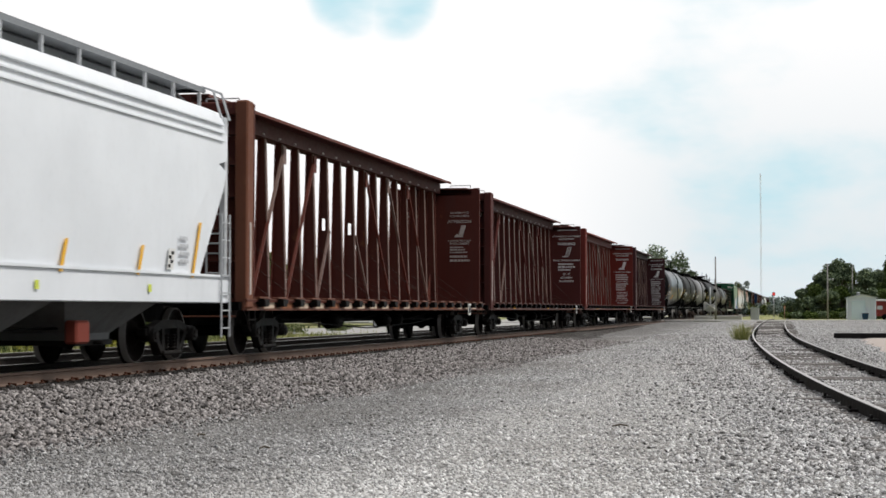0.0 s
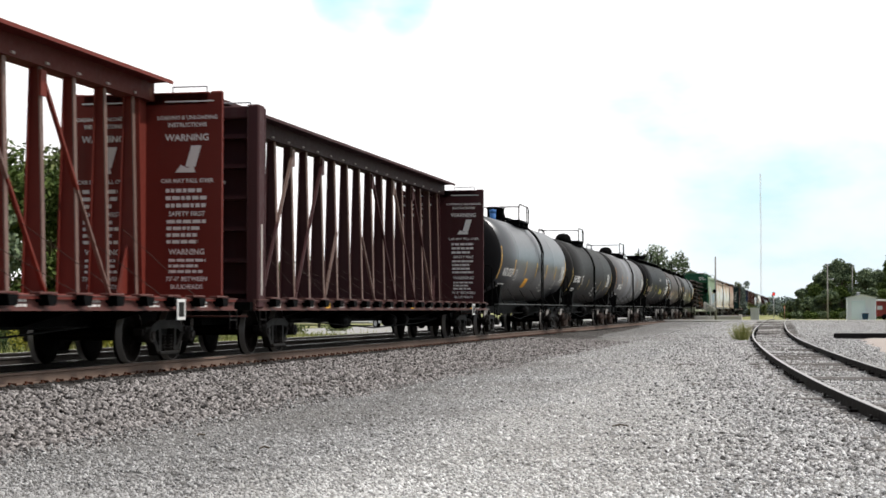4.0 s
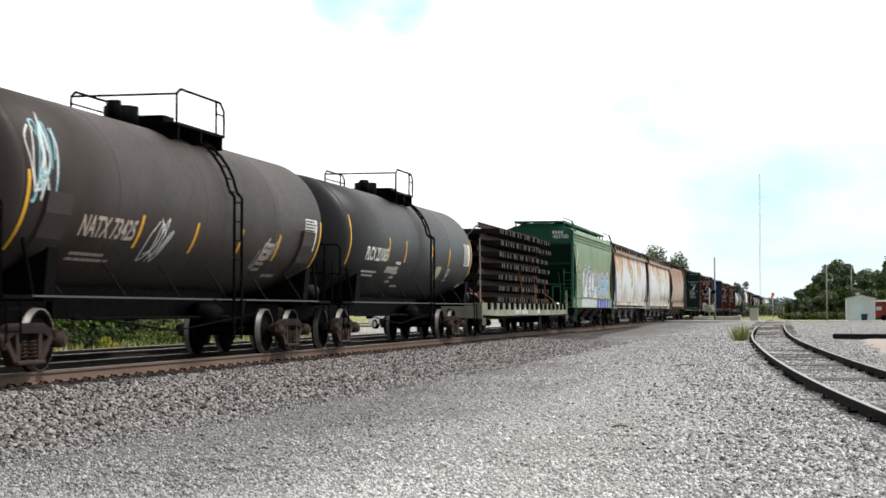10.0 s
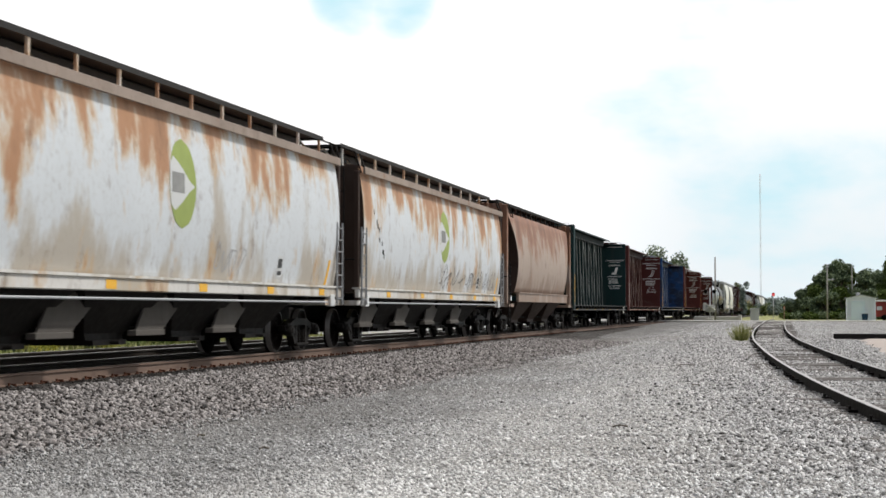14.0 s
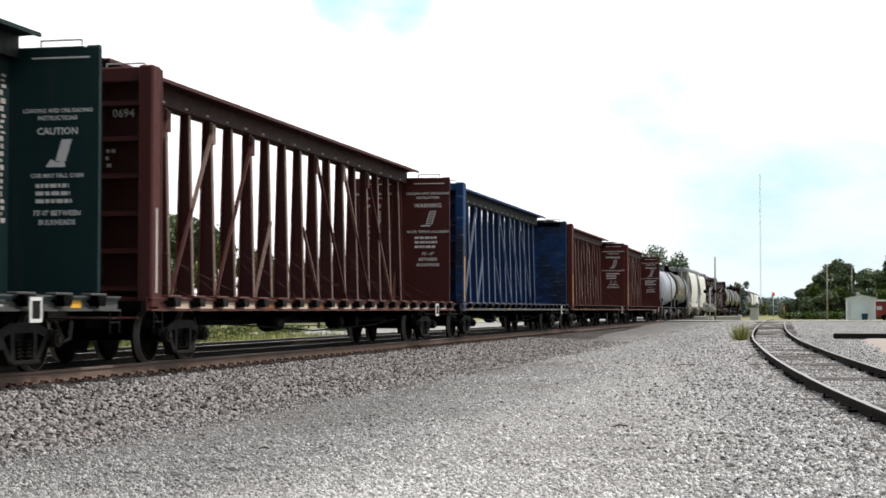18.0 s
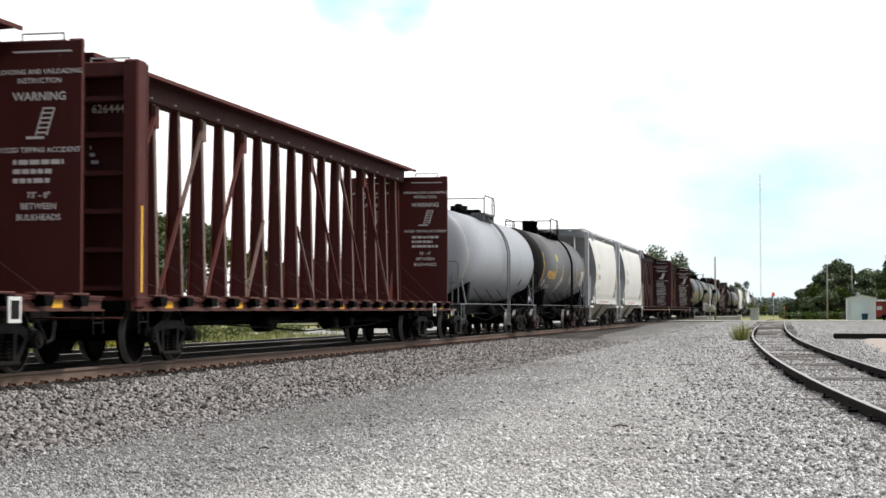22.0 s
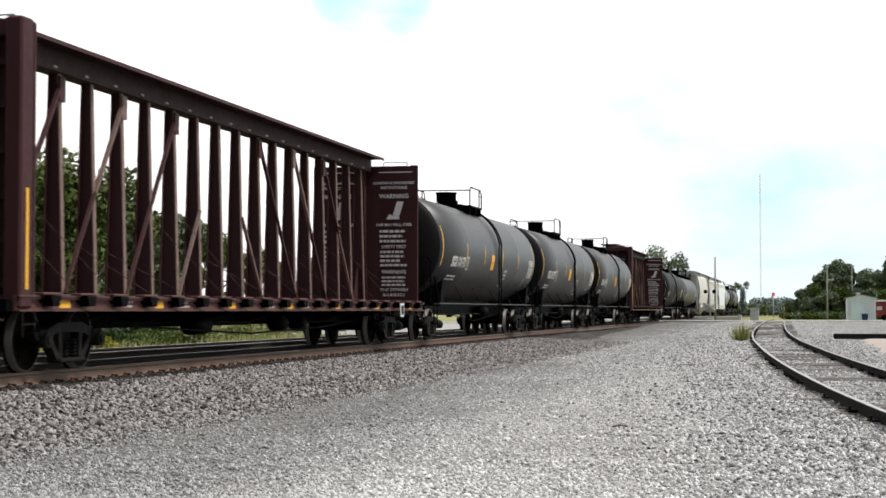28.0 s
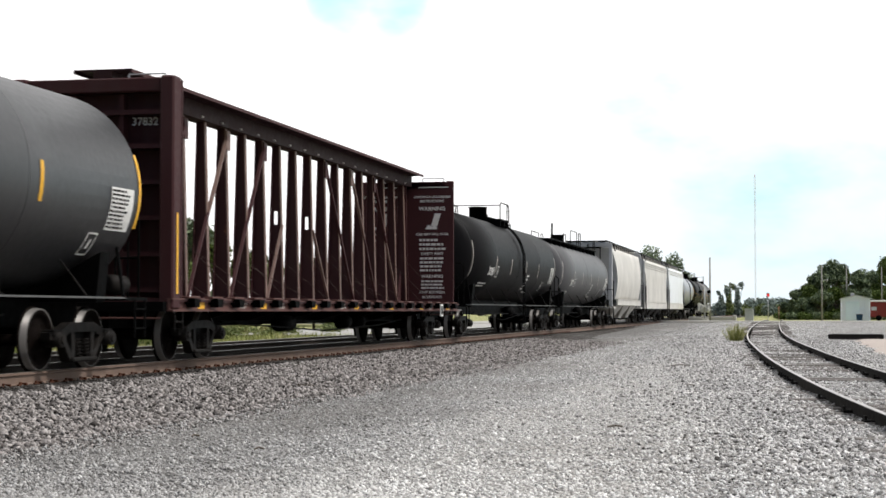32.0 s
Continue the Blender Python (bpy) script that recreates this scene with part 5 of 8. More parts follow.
    if extra == "blue_cap":
        part("valve_cap", Geo().lathe([(0.28, 0.13), (0.40, 0.14), (0.43, 0.02)], "z", 14, (0, -1.15, zt)).rod((0, -1.15, zt - 0.1), (0, -1.15, zt + 0.28), 0.12, 10), plain("blue_cap", (0.05, 0.16, 0.40), 0.6), car, "blue valve cap")
    # reflectors and lettering
    sm = stripe_mat or YELLOW
    lead = skin(0, zc)
    lay = lambda y, z: (lambda u, v: lead(y + u, z + v))
    for y in (ends or (-h + 0.48, h - 0.48)) if strips else ():
        g = Geo()
        stamp(g, rect(-0.045, 0.045, -0.55, 0.62, 8), lay(y, zs + 0.05))
        part("reflector", g, sm, car)
    for y in strips:
        g = Geo()
        stamp(g, rect(-0.05, 0.05, -0.28, 0.28, 4), lay(y, zs))
        part("reflector", g, sm, car)
    if number:
        y, z, size = num
        g = Geo()
        stamp(g, letters((mark + " " if mark else "") + number, size, "RIGHT", 4), lambda u, v: lay(y, z)(u * 0.80, v))
        part("number", g, num_col, car, "large painted car number")
    pale = num_col if num_col is not YELLOW else FADED
    if print_:
        g = Geo()
        y, z = num[0] - 1.9, num[1] - 0.40
        for fl in bars(0, 1.7, -0.22, 0.0, 2, rg):
            stamp(g, fl, lay(y, z))
        for fl in bars(0, 0.6, -0.6, 0.1, 5, rg):
            stamp(g, fl, lay(spec_at, -0.55))
        for fl in bars(0.9, 2.4, -0.75, -0.6, 1, rg, 0.6):
            stamp(g, fl, lay(spec_at, -0.55))
        part("stencils", g, pale, car, "rows of small unreadable pale bars")
        # data board by the far head
        y, z = board or (h - 1.25, -0.35)
        g = Geo()
        stamp(g, rect(-0.42, 0.42, -0.36, 0.30, 4), lay(y, z))
        db = part("data_board", g, WHITE, car, "pale board of small print")
        g = Geo()
        above = skin(0, zc, R + 0.010)
        for fl in bars(-0.40, 0.40, -0.34, 0.28, 10, rg):
            stamp(g, fl, lambda u, v: above(y + u, z + v))
        part("small_print", g, STEEL, db)
    for y, z in marks:
        g = Geo()
        for a, b, c, d in ((-0.17, -0.14, -0.2, 0.2), (0.14, 0.17, -0.2, 0.2), (-0.14, 0.14, 0.17, 0.2), (-0.14, 0.14, -0.2, -0.17), (-0.03, 0.05, -0.08, 0.09)):
            stamp(g, rect(a, b, c, d, 3), lay(y, z))
        part("framed_mark", g, WHITE, car)
    for y, z, w, hh, m in patches:
        g = Geo()
        stamp(g, rect(-w / 2, w / 2, -hh / 2, hh / 2, 4), lay(y, z))
        part("plate", g, m, car, "small painted panel on the tank side")
    if placard:
        g = Geo()
        py, pz, pw, ph = placard
        stamp(g, rect(-pw, pw, 0.01, ph, 3), lay(py, pz))
        stamp(g, rect(-pw, pw, -ph, -0.01, 3), lay(py, pz))
        part("placard", g, ORANGE, car, "orange two-part warning placard")
    return car, skin, h


# -- covered hoppers --
def hopper_car(u0, u1, mat, label, style="sloped", zt=4.42, bays=3, inset=2.2, endmat=None, sillmat=None, railmat=None, roofmat=None, steel=None, number="", num_pos=0, seed=0, width=1.58, walkmat=None, postmat=None, bayrib=None, slopemat=None, framemat=None, baymat=None, edge=None, zk=3.42, rise=None):
    """Covered hopper. sloped: ends cut away under an overhang; box: upright ends; round: barrel sides."""
    rg = random.Random(seed)
    steel, endmat, sillmat, railmat, roofmat = steel or STEEL, endmat or mat, sillmat or mat, railmat or BLACK, roofmat or mat
    walkmat, postmat = walkmat or railmat, postmat or roofmat
    car, hl = start_car("covered_hopper", label, u0, u1, inset, steel)
    e = hl - 0.75
    zb = 1.28
    ladder_grey = plain("ladder_grey", (0.25, 0.255, 0.26), 0.6)
    w = width
    slope = lambda z: zb + (z - zb) * (zk - zb) / (3.42 - zb)
    if style == "sloped":
        rows = [(zb, w - 0.04, e - 3.0), (slope(1.6), w - 0.02, e - 2.65), (slope(2.2), w - 0.005, e - 1.95), (slope(2.8), w, e - 1.25), (slope(3.2), w, e - 0.78), (zk, w, e - 0.5), (zk + 0.08, w - 0.003, e - 0.08), (max(4.0, zk + 0.2), w - 0.02, e - 0.06), (zt - 0.28, w - 0.04, e - 0.06), (zt - 0.08, w - 0.12, e - 0.06), (zt + 0.05, w - 0.45, e - 0.1), (zt + 0.16, 0.5, e - 0.15)]
    elif style == "box":
        rows = [(z, barrel(z, w), e - 0.3) for z in (zb + (zt - 0.05 - zb) * k / 14 for k in range(15))] + [(zt, w - 0.10, e - 0.3), (zt + 0.12, 0.6, e - 0.35)]
    else:
        rows = []
        for k in range(13):
            z = 1.5 + (zt - 1.5) * k / 12
            q = (z - 2.75) / 1.75
            hw = w * math.sqrt(max(0.05, 1 - 0.42 * q * q if q < 0 else 1 - 0.32 * q * q))
            q = min(1.0, max(0.0, (zt - z) / 2.0))
            rows.append((z, hw, e - 0.62 - 1.25 * (1.5 * q - 0.5 * q * q * q)))
        rows.append((zt + 0.22, 0.75, e - 0.7))
    g = Geo()
    ring = lambda z, hw, l: [(-hw, -l, z), (hw, -l, z), (hw, l, z), (-hw, l, z)]
    rings = [ring(*r) for r in rows]
    # sides and roof
    for i in range(len(rings) - 1):
        a, b = rings[i], rings[i + 1]
        for p, q in ((1, 2), (3, 0)):
            g.add([a[p], a[q], b[q], b[p]], [(0, 1, 2, 3)], True)
    top = rings[-1]
    g.add(top, [(0, 1, 2, 3)])
    g.add(rings[0], [(3, 2, 1, 0)])
    m = g.mesh("body", mat)
    bm = bmesh.new()
    bm.from_mesh(m)
    bmesh.ops.remove_doubles(bm, verts=bm.verts, dist=0.001)
    bmesh.ops.recalc_face_normals(bm, faces=bm.faces)
    for f in bm.faces:
        f.smooth = len(f.verts) == 4 and abs(f.normal.z) < 0.999
    bm.to_mesh(m)
    bm.free()
    ob = new("body", m)
    ob.parent = car
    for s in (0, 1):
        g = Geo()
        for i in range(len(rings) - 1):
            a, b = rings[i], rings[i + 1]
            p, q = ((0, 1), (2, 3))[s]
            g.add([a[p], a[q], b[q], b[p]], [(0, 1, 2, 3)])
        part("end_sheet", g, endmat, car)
        # Shade under the overhang is painted on: a darker sheet over the slope.
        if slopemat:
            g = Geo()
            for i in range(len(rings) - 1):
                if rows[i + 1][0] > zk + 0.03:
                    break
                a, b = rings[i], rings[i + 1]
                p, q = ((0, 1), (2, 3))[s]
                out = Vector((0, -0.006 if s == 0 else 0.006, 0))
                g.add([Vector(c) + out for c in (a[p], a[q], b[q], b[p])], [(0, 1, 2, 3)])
            part("slope_sheet", g, slopemat, car, "slope sheet under the overhang, with its shade painted on")
    if style == "sloped":
        edge = edge or [(zt - 0.28, 0.06), (3.9, 0.07), (3.5, 0.36), (3.1, 0.75), (2.7, 1.02), (2.3, 1.12), (1.95, 1.02), (1.65, 0.78), (zb + 0.1, 0.5), (zb, 0.45)]
        back = [(zb, 3.0)] + [(slope(z), d) for z, d in ((1.6, 2.65), (2.2, 1.95), (2.8, 1.25), (3.2, 0.78), (3.42, 0.5))]
        for s in (-1, 1):
            for t in (-1, 1):
                pts = [(t * (e - d), z) for z, d in edge[2:]] + [(t * (e - d - 0.01), z) for z, d in back]
                part("side_web", Geo().prism(pts[::t], "x", *sorted((s * (w - 0.035), s * (w - 0.012)))), mat, car)
    # seams under the roof edge
    if style != "round":
        for k, z in enumerate((zt - 0.30, zt - 0.44, zt - 0.58) if style == "sloped" else (zt - 0.18,)):
            hw = (w - 0.03) if style == "sloped" else w + 0.012
            g = Geo()
            for s in (-1, 1):
                g.box(*sorted((s * hw, s * (hw + (0.05 if style == "sloped" else 0.06)))), -e + 0.3, e - 0.3, z - 0.025, z + (0.015 if style == "sloped" else 0.14), 0.006)
            part("roof_edge", g, roofmat, car)
    # side sills
    zs0, zs1 = {"sloped": (0.99, 1.45), "box": (1.16, 1.37), "round": (1.17, 1.50)}[style]
    se = e if style != "round" else e - 1.9
    for s in (-1, 1):
        part("side_sill", Geo().box(*sorted((s * (w - 0.10), s * (w + 0.0))), -se, se, zs0, zs1, 0.015), sillmat, car)
        part("sill_lip", Geo().box(*sorted((s * (w - 0.16), s * (w + 0.035))), -se, se, zs1 - 0.012, zs1 + 0.03), sillmat, car)
    part("centre_sill", Geo().box(-0.28, 0.28, -hl + 0.55, hl - 0.55, 0.66, 1.05), BLACK, car)
    if style == "box":
        part("brake_pipe", Geo().rod((w - 0.06, -e + 0.4, 1.05), (w - 0.06, e - 0.9, 1.05), 0.022, 6), GREYPLATE, car)
        for k in range(bays):
            y = -7.48 + 3.5 * k
            rib = part("bay_rib", Geo().prism([(y - 0.6, 0.56), (y + 0.5, 0.56), (y + 1.6, 1.14), (y - 0.1, 1.14)], "x", 1.16, 1.20), bayrib or sillmat, car, "dusty slope sheet of a discharge bay")
            part("bay_foot", Geo().box(1.10, 1.26, y - 0.75, y + 0.45, 0.47, 0.565, 0.01), bayrib or sillmat, rib)
    # discharge bays
    usable = 2 * (e - 2.6)
    for k in range(bays):
        y = -usable / 2 + usable * (k + 0.5) / bays
        r = usable / bays * 0.5
        rg4 = lambda a, b, z: [(-a, y - b, z), (a, y - b, z), (a, y + b, z), (-a, y + b, z)]
        part("discharge_bay", Geo().loft([rg4(w - 0.16, r * 0.96, 1.05 if style == "sloped" else 1.22), rg4(0.95, r * 0.42, 0.52), rg4(0.95, r * 0.40, 0.42)], False), baymat or (sillmat if style == "round" else STEEL), car)
        part("bay_gate", Geo().box(-1.05, 1.05, y - r * 0.36, y + r * 0.36, 0.34, 0.42).rod((-1.2, y, 0.38), (1.2, y, 0.38), 0.03, 6), STEEL, car)
    # end platforms, posts, ladders
    for s in (-1, 1):
        y = s * e
        part("end_platform", Geo().box(-w + 0.05, w - 0.05, *sorted((y, s * (e - 1.1))), 0.99, 1.10), endmat if style == "sloped" else sillmat, car)
        g = Geo()
        if style == "round":
            for x in (-1, 1):
                part("corner_post", Geo().box(*sorted((x * 1.28, x * 1.46)), *sorted((s * e, s * (e - 0.24))), 1.1, zt + 0.25, 0.015), framemat or endmat, car)
            part("end_beam", Geo().box(-1.28, 1.28, *sorted((s * e, s * (e - 0.24))), zt + 0.05, zt + 0.30, 0.015), framemat or endmat, car)
        else:
            for x in (-1, 1):
                part("corner_post", Geo().box(*sorted((x * (w - 0.13), x * (w - 0.02))), *sorted((s * (e - 0.02), s * (e - 0.16))), 1.1, zt - 0.15, 0.01), framemat or endmat, car)
        if style == "sloped":
            for x in (-0.82, 0.75):
                # With slopemat, props and bar get the recess shade in their paint too.
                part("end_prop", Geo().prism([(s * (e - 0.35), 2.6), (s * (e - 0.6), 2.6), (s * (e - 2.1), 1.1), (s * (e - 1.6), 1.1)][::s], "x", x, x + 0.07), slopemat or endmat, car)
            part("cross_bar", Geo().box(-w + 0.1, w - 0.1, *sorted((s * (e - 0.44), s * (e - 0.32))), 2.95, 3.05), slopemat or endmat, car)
        g = Geo()
        part("side_ladder", ladder(Geo(), *((w + 0.045, *sorted((s * (e - 0.08), s * (e - 0.50)))) if style != "round" else (1.52, *sorted((s * (e + 0.05), s * (e - 0.30))))), *((1.0, 2.8) if style == "box" else (0.40, 2.55)), 7, *((0.018, 0.026) if style == "box" else ())), ladder_grey if style == "box" else railmat, car)
        if style == "sloped":
            end_ladder(g, s * (e + 0.05), 1.14, 1.5, 1.0, 2.75, 5)
            for x0, x1 in ((0.62, 0.98), (-0.98, -0.62)):
                part("platform_rail", Geo().pipe([(x0, s * (e + 0.03), 1.0), (x0, s * (e + 0.03), 1.95), (x1, s * (e + 0.03), 1.95), (x1, s * (e + 0.03), 1.0)], 0.03, 6), railmat, car)
        elif style == "box":
            end_ladder(g, s * (e + 0.05), 0.75, 1.2, 1.0, zt - 0.1, 9)
        else:
            g.rod((0.78, s * (e - 0.05), 1.0), (0.78, s * (e - 0.05), zt + 0.05), 0.035, 8)
            g.rod((-0.78, s * (e - 0.05), 1.0), (-0.78, s * (e - 0.05), zt + 0.05), 0.035, 8)
        part("end_ladder", g, railmat, car)
        g = Geo()
        g.pipe([(w + 0.03, s * (e - 0.08), zt - 0.2), (w - 0.12, s * (e - 0.08), zt + 0.28), (w - 0.5, s * (e - 0.08), zt + 0.42)], 0.022, 6)
        part("roof_hoop", g, railmat, car)
        part("roof_hoop", Geo().pipe([(w + 0.03, s * (e - 0.5), zt - 0.2), (w - 0.12, s * (e - 0.5), zt + 0.28)], 0.022, 6), railmat, car)
        part("end_rail", Geo().rod((-w + 0.1, s * (e + 0.02), 2.05), (w - 0.1, s * (e + 0.02), 2.05), 0.018, 5), railmat, car)
    # roof walk and hatches
    zw = zt + (rise or {"sloped": 0.36, "box": 0.44, "round": 0.38}[style])
    for s in (-1, 1):
        g = Geo().box(*sorted((s * 0.62, s * 1.12)), -e, e, zw - 0.03, zw + 0.02)
        g.box(*sorted((s * 1.09, s * 1.12)), -e, e, zw - 0.05, zw + 0.045)
        part("roof_walk", g, walkmat, car)
        k = int(2 * e / (1.5 if style == "box" else 1.25))
        for i in range(k + 1):
            y = -e + 0.2 + (2 * e - 0.4) * i / k
            prop = lambda: Geo().box(*sorted((s * 1.06, s * 1.11)), -0.025, 0.025, zt - 0.02, zw).bar((s * 0.62, 0, zw - 0.03), (s * 0.95, 0, zt + 0.02), 0.04, 0.04, (0, 1, 0))
            part("walk_support", prop, postmat, car, at=(0, y, 0), key=("walk_support", s, zt, postmat.name))
    part("hatch_trough", Geo().box(-0.78, 0.78, -e + 0.5, e - 0.5, zt - 0.02, zw - 0.05, 0.04), walkmat, car)
    for k in range(5):
        y = -e * 0.8 + e * 1.6 * k / 4
        part("hatch", Geo().box(-0.4, 0.4, y - 0.9, y + 0.9, zw - 0.048, zw + 0.05, 0.03), roofmat, car)
    for s in (-1, 1):
        part("end_walk", Geo().box(-1.12, 1.12, *sorted((s * (e - 0.45), s * (e + 0.05))), zw - 0.03, zw + 0.02), walkmat, car)
    # air tank, brake rods beneath
    g = Geo().lathe([(-0.45, 0.02), (-0.4, 0.17), (0.4, 0.17), (0.45, 0.02)], "y", 12, (0.8, e - 1.2, 1.35))
    g.pipe([(0.9, -e * 0.6, 0.6), (0.9, e * 0.6, 0.6)], 0.02, 5)
    part("brake_gear", g, BLACK, car)
    return car, e


def lettering(car, name, mat, label, shapes):
    """shapes: pairs of a flat shape and where to put it."""
    g = Geo()
    for flat, put in shapes:
        stamp(g, flat, put)
    return part(name, g, mat, car, label)


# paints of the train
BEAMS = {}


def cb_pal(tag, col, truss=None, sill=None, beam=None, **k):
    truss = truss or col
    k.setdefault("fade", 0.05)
    # Beam paint holds that shade: about half the truss colour by default.
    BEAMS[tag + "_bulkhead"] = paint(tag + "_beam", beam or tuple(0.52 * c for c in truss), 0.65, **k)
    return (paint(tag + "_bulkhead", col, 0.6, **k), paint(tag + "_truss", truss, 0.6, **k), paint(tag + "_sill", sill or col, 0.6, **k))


def build_train():
    maroon = cb_pal("maroon", (0.074, 0.0175, 0.0143), (0.098, 0.0240, 0.0195), rust=0.15, sill=(0.1008, 0.0396, 0.0302))
    brown = cb_pal("brown", (0.086, 0.0200, 0.0138), (0.108, 0.0275, 0.0180), (0.1440, 0.0576, 0.0360), rust=0.2)
    red = cb_pal("oxide_red", (0.132, 0.0205, 0.0140), (0.165, 0.0280, 0.0185), (0.1152, 0.0432, 0.0360), rust=0.12)
    plum = cb_pal("plum", (0.0490, 0.0144, 0.0158), (0.0504, 0.0173, 0.0180), (0.1080, 0.0504, 0.0432), rust=0.1)
    green = cb_pal("dark_green", (0.0058, 0.0255, 0.0262), (0.0055, 0.0195, 0.0205), (0.085, 0.085, 0.082), beam=(0.006, 0.0105, 0.0105), rust=0.1) + (plain("worn_lit_green_edge", (0.16, 0.175, 0.165), 0.55, spread=0.3, scale=6),)
    blue = cb_pal("navy_blue", (0.0082, 0.032, 0.092), (0.0108, 0.037, 0.115), (0.12, 0.126, 0.136), beam=(0.016, 0.016, 0.018), rust=0.15, grime=(0.03, 0.032, 0.035), grime_amt=0.7) + (plain("worn_lit_blue_edge", (0.13, 0.16, 0.22), 0.55, spread=0.3, scale=6),)
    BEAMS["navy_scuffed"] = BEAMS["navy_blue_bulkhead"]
    blue = (scuffed("navy_scuffed", (0.009, 0.035, 0.102), (0.016, 0.017, 0.019), (0.12, 0.17, 0.27)),) + blue[1:]
    C = centre_beam
    lab = "empty %s centre-beam lumber flatcar with tall end bulkheads"
    white = paint("hopper_white", (0.74, 0.76, 0.78), 0.4, (0.30, 0.29, 0.27), 0.15, streak=0.1, fade=0.05)
    grey_bay = paint("hopper_grey_bay", (0.12, 0.122, 0.122), 0.6, grime_amt=0.6)
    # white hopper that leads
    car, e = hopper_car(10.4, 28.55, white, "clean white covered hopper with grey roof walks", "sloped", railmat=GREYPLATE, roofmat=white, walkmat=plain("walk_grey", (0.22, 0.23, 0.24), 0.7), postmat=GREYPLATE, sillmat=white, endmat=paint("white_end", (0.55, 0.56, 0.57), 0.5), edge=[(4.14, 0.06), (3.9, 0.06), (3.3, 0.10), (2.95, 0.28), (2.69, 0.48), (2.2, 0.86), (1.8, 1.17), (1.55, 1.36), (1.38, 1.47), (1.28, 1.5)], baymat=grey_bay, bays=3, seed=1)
    dress_hopper(car, e, 1.60, 1)
    C(28.55, 53.38, brown, "french", "", lab % "brown", holes=True, seed=1, boards=True, drop=0.36, tight=0.8)
    C(53.38, 78.30, maroon, "tip", "600693", lab % "maroon", seed=2)
    C(78.30, 103.17, red, "fall", "738803", lab % "oxide-red", holes=True, seed=3)
    C(103.17, 128.0, plum, "fall", "", lab % "dark plum-brown", seed=4)
    # first string of tank cars
    dark_grey = paint("tank_dark_grey", (0.027, 0.0295, 0.035), 0.32, (0.012, 0.011, 0.011), 0.3, fade=0.06, spec=0.8, vary=0.04)
    black = paint("tank_black", (0.0062, 0.006, 0.0066), 0.5, (0.010, 0.009, 0.0085), 0.25, fade=0.025, spec=0.07, vary=0.05)
    black_matt = paint("tank_black_matt", (0.0115, 0.0107, 0.0104), 0.55, (0.03, 0.026, 0.023), 0.3, fade=0.06, spec=0.16, vary=0.06)
    brown_blk = paint("tank_brown_black", (0.048, 0.037, 0.033), 0.50, (0.03, 0.021, 0.017), 0.35, 0.04, fade=0.15, spec=0.17, vary=0.06)
    mid_grey = paint("tank_mid_grey", (0.122, 0.119, 0.121), 0.5, (0.07, 0.06, 0.055), 0.4, fade=0.12, spec=0.2)
    band_grey = paint("tank_band_grey", (0.215, 0.22, 0.23), 0.5, (0.16, 0.15, 0.14), 0.3)
    light_grey = paint("tank_light_grey", (0.30, 0.315, 0.345), 0.42, (0.16, 0.15, 0.15), 0.25, fade=0.06, spec=0.3, vary=0.05)
    olive_grey = paint("tank_olive_grey", (0.092, 0.0915, 0.095), 0.46, (0.04, 0.04, 0.036), 0.3, fade=0.06, spec=0.2, vary=0.05)
    satin = paint("tank_satin_black", (0.020, 0.0197, 0.0215), 0.42, (0.014, 0.013, 0.012), 0.2, fade=0.03, spec=0.55, vary=0.04)
    tl = "%s tank car with railed top platform and ladder"
    tank_car(128.0, 146.58, dark_grey, tl % "dark grey and black", R=1.55, number="301539", mark="NATX", num=(-5.0, -0.58, 0.42), strips=(-4.92, -2.51, 0.0, 2.57, 5.06), zs=-0.36, board=(7.0, -0.36), marks=((-4.36, -0.63), (5.54, -0.88)), spec_at=1.9, extra="blue_cap", placard=(-1.68, -0.92, 0.40, 0.20), plat=(-0.95, 1.35), lo=0.9, headmat=black, seed=11)
    tank_car(146.58, 164.95, black_matt, tl % "matt black", R=1.50, zc=2.70, number="900007", mark="CAGX", num=(-4.85, -0.45, 0.44), strips=(-4.25, -1.68, 3.15, 5.5), zs=-0.62, ends=(-7.75, 7.85), board=(6.25, -0.28), marks=((-3.95, -0.45),), patches=((3.0, -1.0, 0.5, 0.3, GREYPLATE), (4.6, -1.0, 0.5, 0.35, EDGE)), spec_at=0.9, dome="round", stripe_mat=plain("dull_yellow_reflector", (0.52, 0.36, 0.06), 0.5), steel=STEEL_BROWN, seed=12, lo=-0.7, plat=(-1.95, -0.1))
    tank_car(164.95, 183.4, mid_grey, tl % "grey pale-banded", R=1.50, zc=2.70, number="204712", mark="DHPX", num=(-4.45, -0.56, 0.44), dome="round", bands=((-2.07, 0.05, band_grey), (1.25, 2.8, band_grey)), lo=0.3, plat=(-1.65, 0.9), strips=(-4.85, -2.2, 4.4), zs=-0.15, ends=(-8.1, 7.95), board=(7.25, -0.2), marks=((5.6, -0.92),), spec_at=2.9, stripe_mat=plain("faded_orange_reflector", (0.50, 0.25, 0.06), 0.6), overhang=0.75, headmat=black_matt, steel=STEEL_BROWN, seed=13)
